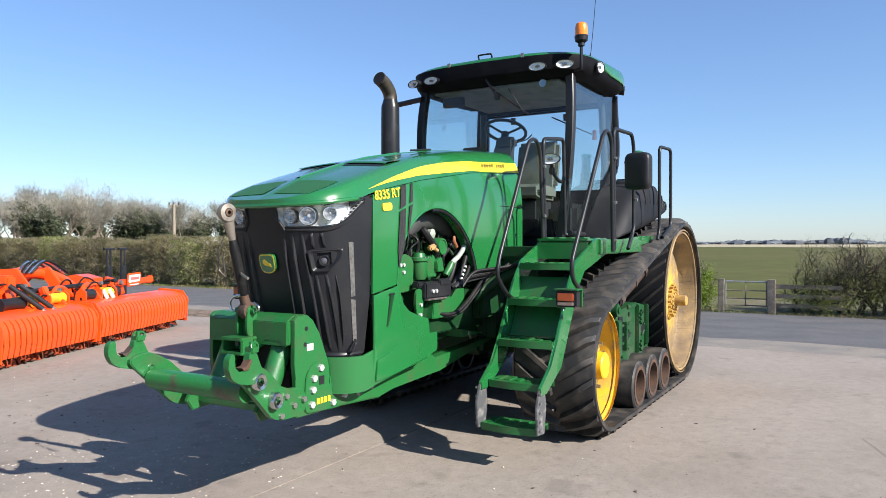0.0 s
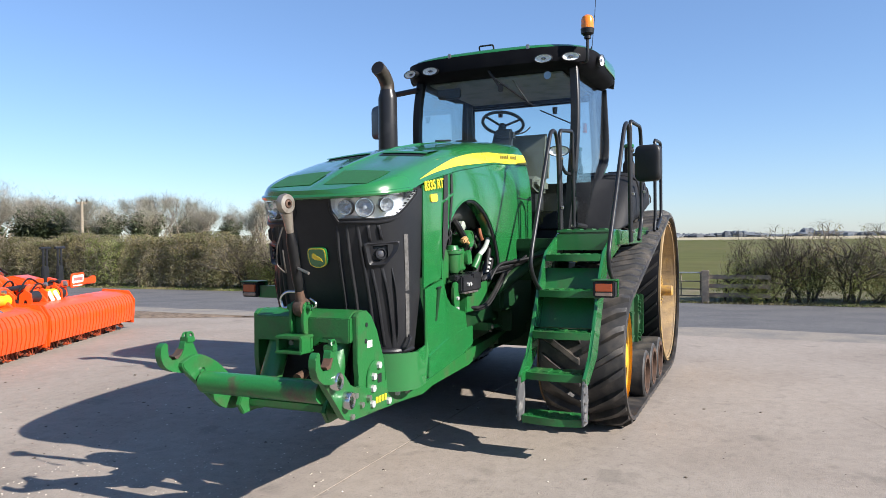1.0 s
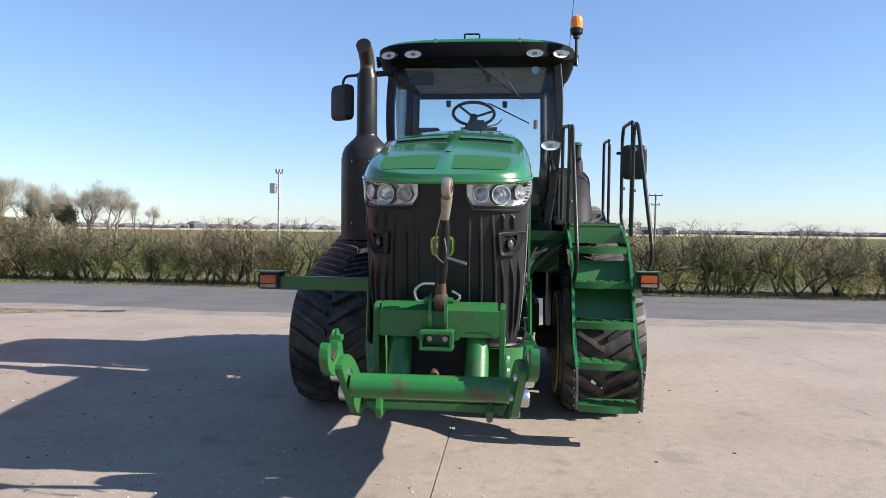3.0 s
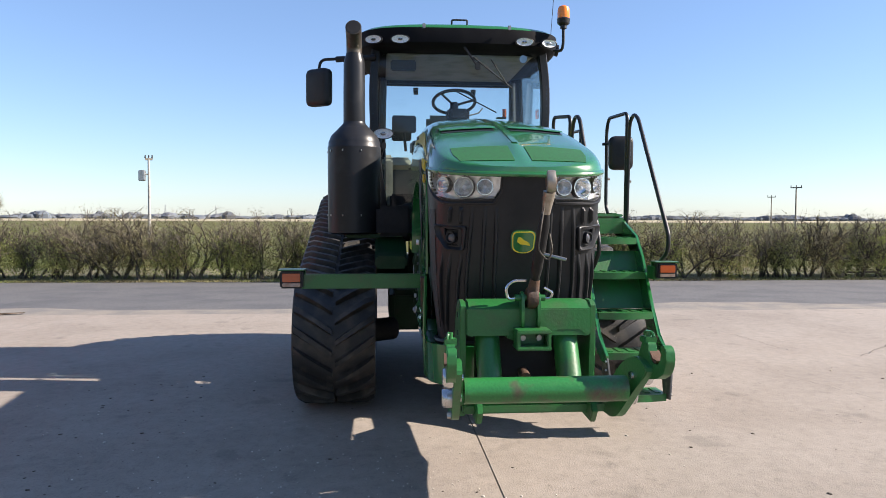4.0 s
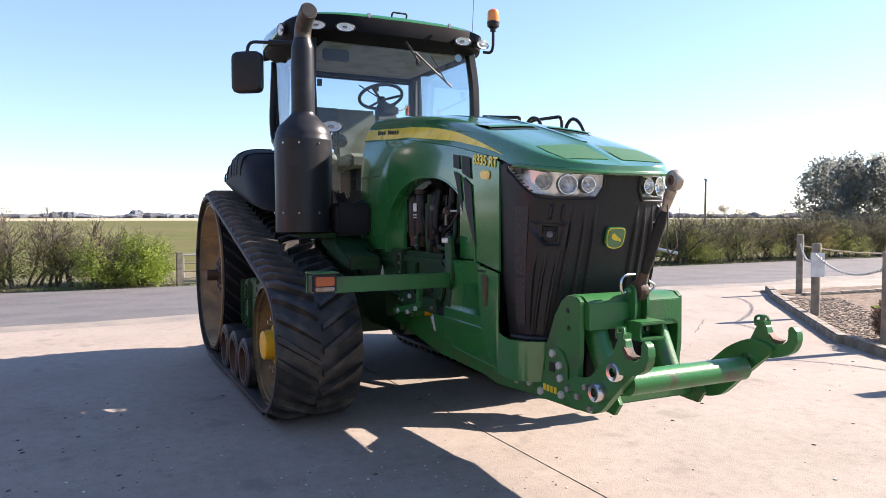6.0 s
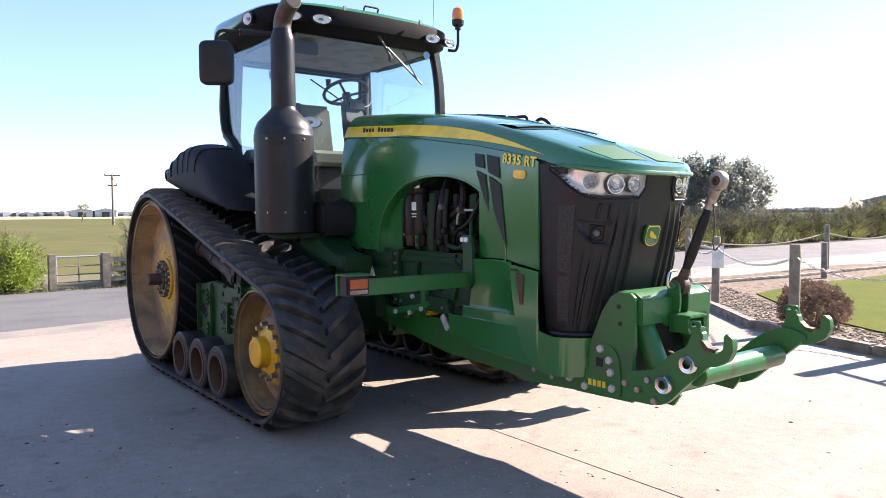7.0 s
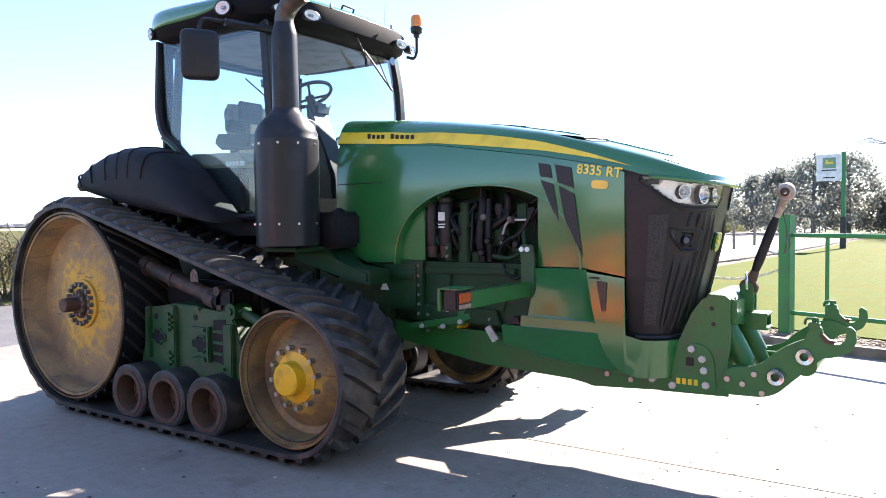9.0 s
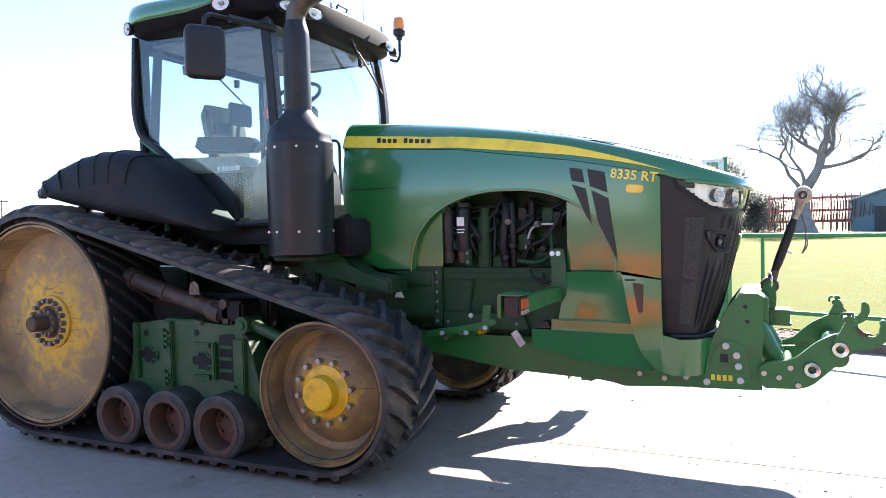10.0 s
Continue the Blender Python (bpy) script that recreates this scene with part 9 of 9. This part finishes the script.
for k in range(int((HL - START) / 0.15)):
    x = START + 0.06 + 0.15 * k
    for j in range(10):
        a = 2 * math.pi * (j + 0.3 * k) / 10
        c, s = math.cos(a), math.sin(a)
        box(b, (0, 0, 0), (0.05, 0.035, 0.11), Matrix.Translation((x, 0.26 + 0.185 * c, 0.22 + 0.185 * s)) @ Matrix.Rotation(a - math.pi / 2, 4, "X"))
# worn orange, darkened so that the gaps between the scrapers read as shaded
hpart("packer_teeth", b, mat("worn_shade_dark_orange", (0.30, 0.045, 0.012), 0.6, color2=(0.10, 0.05, 0.03), scale=8, fine=0.3), "worn orange packer teeth, darkened for the shade in the gaps")["kind"] = "stuff"
for x0 in (START + 0.02, SEAM - 0.06, SEAM + 0.03, HL - 0.03):
    b = bm_new()
    prism(b, [(-0.02, 0.10), (-0.05, 0.5), (0.05, 0.66), (0.5, 0.70), (0.7, 0.4), (0.5, 0.12)], x0, x0 + 0.025, "x", bevel=0.005)
    hpart("end_plate", b, ORANGE)
b = bm_new()
box(b, ((START + HL) / 2, 1.0, 0.42), ((HL - START) * 0.98, 0.55, 0.16), bevel=0.02)
hpart("gear_trough", b, ORANGE)
b = bm_new()
box(b, (3.35, 0.95, 0.72), (2.9, 0.14, 0.14), bevel=0.015)
box(b, (2.8, 1.25, 0.82), (1.7, 0.12, 0.12), bevel=0.015)
hpart("frame_beam", b, ORANGE)
for x in (2.0, 2.75, 3.5, 4.4):
    b = bm_new()
    prism(b, [(0.30, 0.62), (0.42, 0.78), (0.95, 0.90), (1.3, 0.80), (1.3, 0.70), (0.95, 0.66), (0.45, 0.58)], x, x + 0.06, "x", bevel=0.01)
    hpart("arm", b, ORANGE)
# headstock with hoop and hoses
for x in (3.25, 3.95):
    b = bm_new()
    prism(b, [(0.75, 0.55), (0.72, 0.95), (0.9, 1.18), (1.25, 1.16), (1.55, 0.85), (1.6, 0.5), (1.45, 0.5), (1.40, 0.80), (1.18, 1.03), (0.98, 1.04), (0.88, 0.92), (0.9, 0.55)], x, x + 0.06, "x", bevel=0.01)
    hpart("headstock_plate", b, ORANGE)
b = bm_new()
tube(b, rounded([(3.3, 1.1, 1.06), (3.75, 1.05, 1.12), (4.3, 1.0, 1.02), (4.75, 1.0, 0.80)], 0.3), 0.09, 10)
hpart("hoop", b, ORANGE)
for k in range(6):
    b = bm_new()
    tube(b, rounded([(3.35 + 0.06 * k, 0.95, 1.10), (3.45 + 0.08 * k, 0.9, 1.28), (3.75 + 0.08 * k, 0.95, 1.24), (4.1 + 0.1 * k, 1.0, 1.06)], 0.15), 0.016, 6)
    hpart("hose", b, HOSE if k % 2 else STAINLESS)
for x0, x1, m_ in ((2.3, 2.75, BLACK), (2.75, 2.95, YELLOW), (3.25, 3.6, YELLOW), (4.05, 4.35, BLACK), (4.6, 4.85, YELLOW), (4.85, 5.05, BLACK)):
    b = bm_new()
    tube(b, [(x0, 0.46, 0.74), (x0 + 0.1, 0.46, 0.75), (x1 - 0.1, 0.46, 0.75), (x1, 0.46, 0.74)], 0.09, 14, radii=[0.10, 0.075, 0.075, 0.09])
    hpart("drive_shaft_guard", b, m_)
for x in (2.55, 2.75):
    b = bm_new()
    tube(b, [(x, 0.48, 0.98), (x + 0.28, 0.22, 0.66)], 0.035, 10)
    hp = hpart("hydraulic_ram", b, BLACK)
    b = bm_new()
    tube(b, [(x + 0.28, 0.22, 0.66), (x + 0.40, 0.11, 0.52)], 0.02, 10)
    hpart("ram_rod", b, STAINLESS, "", hp)
for x, v, z, sx, sv, sz in ((3.6, 0.75, 0.62, 1.3, 0.3, 0.2), (4.55, 0.7, 0.66, 0.5, 0.24, 0.18), (5.0, 0.8, 0.62, 0.35, 0.3, 0.22), (2.9, 0.85, 0.85, 0.2, 0.3, 0.5), (3.1, 0.7, 0.6, 0.5, 0.35, 0.16)):
    b = bm_new()
    box(b, (x, v, z), (sx, sv, sz), bevel=0.03)
    hpart("gear_housing", b, ORANGE)
for x in (3.45, 4.15, 4.4):
    b = bm_new()
    tube(b, rounded([(x, 0.5, 0.62), (x + 0.1, 0.55, 0.85), (x + 0.35, 0.6, 0.9), (x + 0.6, 0.6, 0.75)], 0.12), 0.04, 8)
    hpart("strut", b, ORANGE)
b = bm_new()
prism(b, [(0.85, 0.85), (0.85, 0.95), (1.1, 1.02), (1.3, 0.98), (1.3, 0.86)], 4.9, 5.35, "x", bevel=0.03)
hpart("folded_wing_arm", b, ORANGE)
b = bm_new()
tube(b, rounded([(3.0, 0.6, 0.86), (3.8, 0.62, 0.88), (4.9, 0.6, 0.88), (5.3, 0.6, 0.9)], 0.2), 0.035, 8)
hpart("lift_tube", b, BLACK)
b = bm_new()
prism(b, [(0.55, 0.72), (0.55, 0.95), (0.66, 0.98), (0.70, 0.72)], 5.05, 5.15, "x", bevel=0.01)
box(b, (5.6, 0.62, 0.86), (1.7, 0.08, 0.10), bevel=0.012)
box(b, (6.45, 0.62, 0.87), (0.2, 0.06, 0.13), bevel=0.02)
hpart("side_arm", b, ORANGE)
b = bm_new()
prism(b, soft_outline([(5.53, 0.78), (5.97, 0.80), (6.00, 1.02), (5.56, 1.01)], 0.05), 0.535, 0.555, bevel=0.006)
hpart("name_board", b, ORANGE, "orange-bordered white name plate")
b = bm_new()
prism(b, soft_outline([(5.57, 0.85), (5.94, 0.865), (5.955, 0.985), (5.59, 0.98)], 0.03), 0.529, 0.536)
hpart("name_field", b, WHITE)
b = bm_new()
box(b, (5.765, 0.527, 0.92), (0.28, 0.006, 0.05))
hpart("lettering_bar", b, RED_PAINT)
b = bm_new()
box(b, (5.75, 0.531, 0.815), (0.30, 0.006, 0.016))
hpart("lettering_bar", b, WHITE)
for x in (4.55, 4.72):
    b = bm_new()
    box(b, (x, 0.35, 0.73), (0.03, 0.05, 0.16), pose(x, 0.35, 0.73, -30) @ pose(-x, -0.35, -0.73), bevel=0.004)
    hpart("striped_marker", b, WHITE)
for x in (6.55, 7.05):
    b = bm_new()
    for d in (0.0, 0.12):
        tube(b, [(x + d, 1.5, 0.0), (x + d, 1.5, 1.42)], 0.02, 8)
    tube(b, [(x - 0.1, 1.5, 1.42), (x + 0.24, 1.5, 1.42)], 0.022, 8)
    box(b, (x + 0.06, 1.5, 0.75), (0.18, 0.05, 0.7), bevel=0.01)
    hpart("parking_stand", b, BLACK_PAINT, "black upright stand")

# brackets, hoses and rams crowded round the headstock
rr = random.Random(91)
for k in range(16):
    b = bm_new()
    x, v, z = rr.uniform(2.4, 5.6), rr.uniform(0.45, 0.95), rr.uniform(0.64, 0.86)
    m = pose(x, v, z, rr.uniform(-25, 25), rr.uniform(-25, 25), rr.uniform(-20, 20))
    box(b, (0, 0, 0), (rr.uniform(0.05, 0.28), rr.uniform(0.03, 0.10), rr.uniform(0.08, 0.26)), m, bevel=0.012)
    hpart("bracket", b, ORANGE)
for k in range(9):
    b = bm_new()
    x, v = rr.uniform(2.3, 4.9), rr.uniform(0.42, 0.8)
    z = rr.uniform(0.75, 0.98)
    tube(b, rounded([(x, v, z - 0.12), (x + 0.1, v - 0.05, z + 0.06), (x + 0.35, v, z + rr.uniform(-0.05, 0.12)), (x + rr.uniform(0.5, 0.9), v + 0.1, z - 0.14)], 0.14), 0.014, 6)
    hpart("hose", b, HOSE)
for k in range(12):
    b = bm_new()
    x, v, z = rr.uniform(2.6, 5.4), rr.uniform(0.42, 0.6), rr.uniform(0.66, 1.0)
    cyl(b, (x, v, z), (x, v - 0.05, z + 0.005), 0.028, seg=10)
    hpart("pin", b, STEEL if k % 2 else BLACK)
for k in range(5):
    b = bm_new()
    x = 3.2 + 0.42 * k
    prism(b, [(0.35, 0.60), (0.36, 0.80), (0.44, 0.86), (0.52, 0.80), (0.55, 0.60), (0.48, 0.60), (0.46, 0.72), (0.42, 0.72), (0.41, 0.60)], x, x + 0.03, "x", bevel=0.005)
    hpart("linkage_plate", b, ORANGE)

# ---- small litter on the yard ----
rr = random.Random(55)
b = bm_new()
for k in range(420):
    x, y = rr.uniform(1.5, 8.0), rr.uniform(-6.0, 5.0)
    if rr.random() < 0.4:
        x, y = rr.gauss(3.4, 1.2), rr.gauss(-3.0, 0.8)
    s_ = rr.choice((0.003, 0.003, 0.004, 0.005, 0.007, 0.011))
    bmesh.ops.create_icosphere(b, subdivisions=1, radius=s_, matrix=Matrix.Translation((x, y, s_ * 0.25)) @ Matrix.Rotation(rr.uniform(0, 3), 4, "Z") @ Matrix.Diagonal((1.6, 1, 0.45, 1)))
tagged(part("mud_crumbs", b, mat("mud_crumb", (0.09, 0.07, 0.052), 0.95, island=0.4), None, "", 30), "dark crumbs of mud and leaf on the yard", "litter", "", "stuff")
b = bm_new()
for k in range(700):
    x, y = (rr.uniform(1.5, 8.0), rr.uniform(-6.0, 5.0)) if k < 160 else (rr.gauss(5.2, 0.8), rr.gauss(-1.3, 0.7))
    s_ = rr.uniform(0.004, 0.011) if k < 160 else rr.uniform(0.002, 0.007)
    bmesh.ops.create_icosphere(b, subdivisions=1, radius=s_, matrix=Matrix.Translation((x, y, s_ * 0.3)) @ Matrix.Diagonal((1.3, 1, 0.6, 1)))
tagged(part("pale_grit", b, mat("pale_grit_stone", (0.5, 0.45, 0.38), 0.9, island=0.3), None, "", 30), "pale grit and straw bits on the yard", "litter", "", "stuff")
CRACK = mat("crack_shadow", (0.10, 0.085, 0.07), 0.95)
for x0, y0, x1, y1 in ((1.6, 3.1, 2.9, 3.5), (-0.6, 3.9, 0.6, 4.0), (3.2, 2.6, 3.9, 3.3), (1.0, 4.6, 0.2, 5.6), (5.6, -3.9, 6.6, -3.2)):
    b = bm_new()
    pts = []
    for i in range(15):
        f = i / 14
        pts.append((lerp(x0, x1, f) + rr.uniform(-0.02, 0.02), lerp(y0, y1, f) + rr.uniform(-0.02, 0.02)))
    rows = [[(x - 0.003, y - 0.003, 0.004), (x + 0.003, y + 0.003, 0.004)] for x, y in pts]
    sheet(b, rows)
    part("crack", b, CRACK, yard, "", 0)
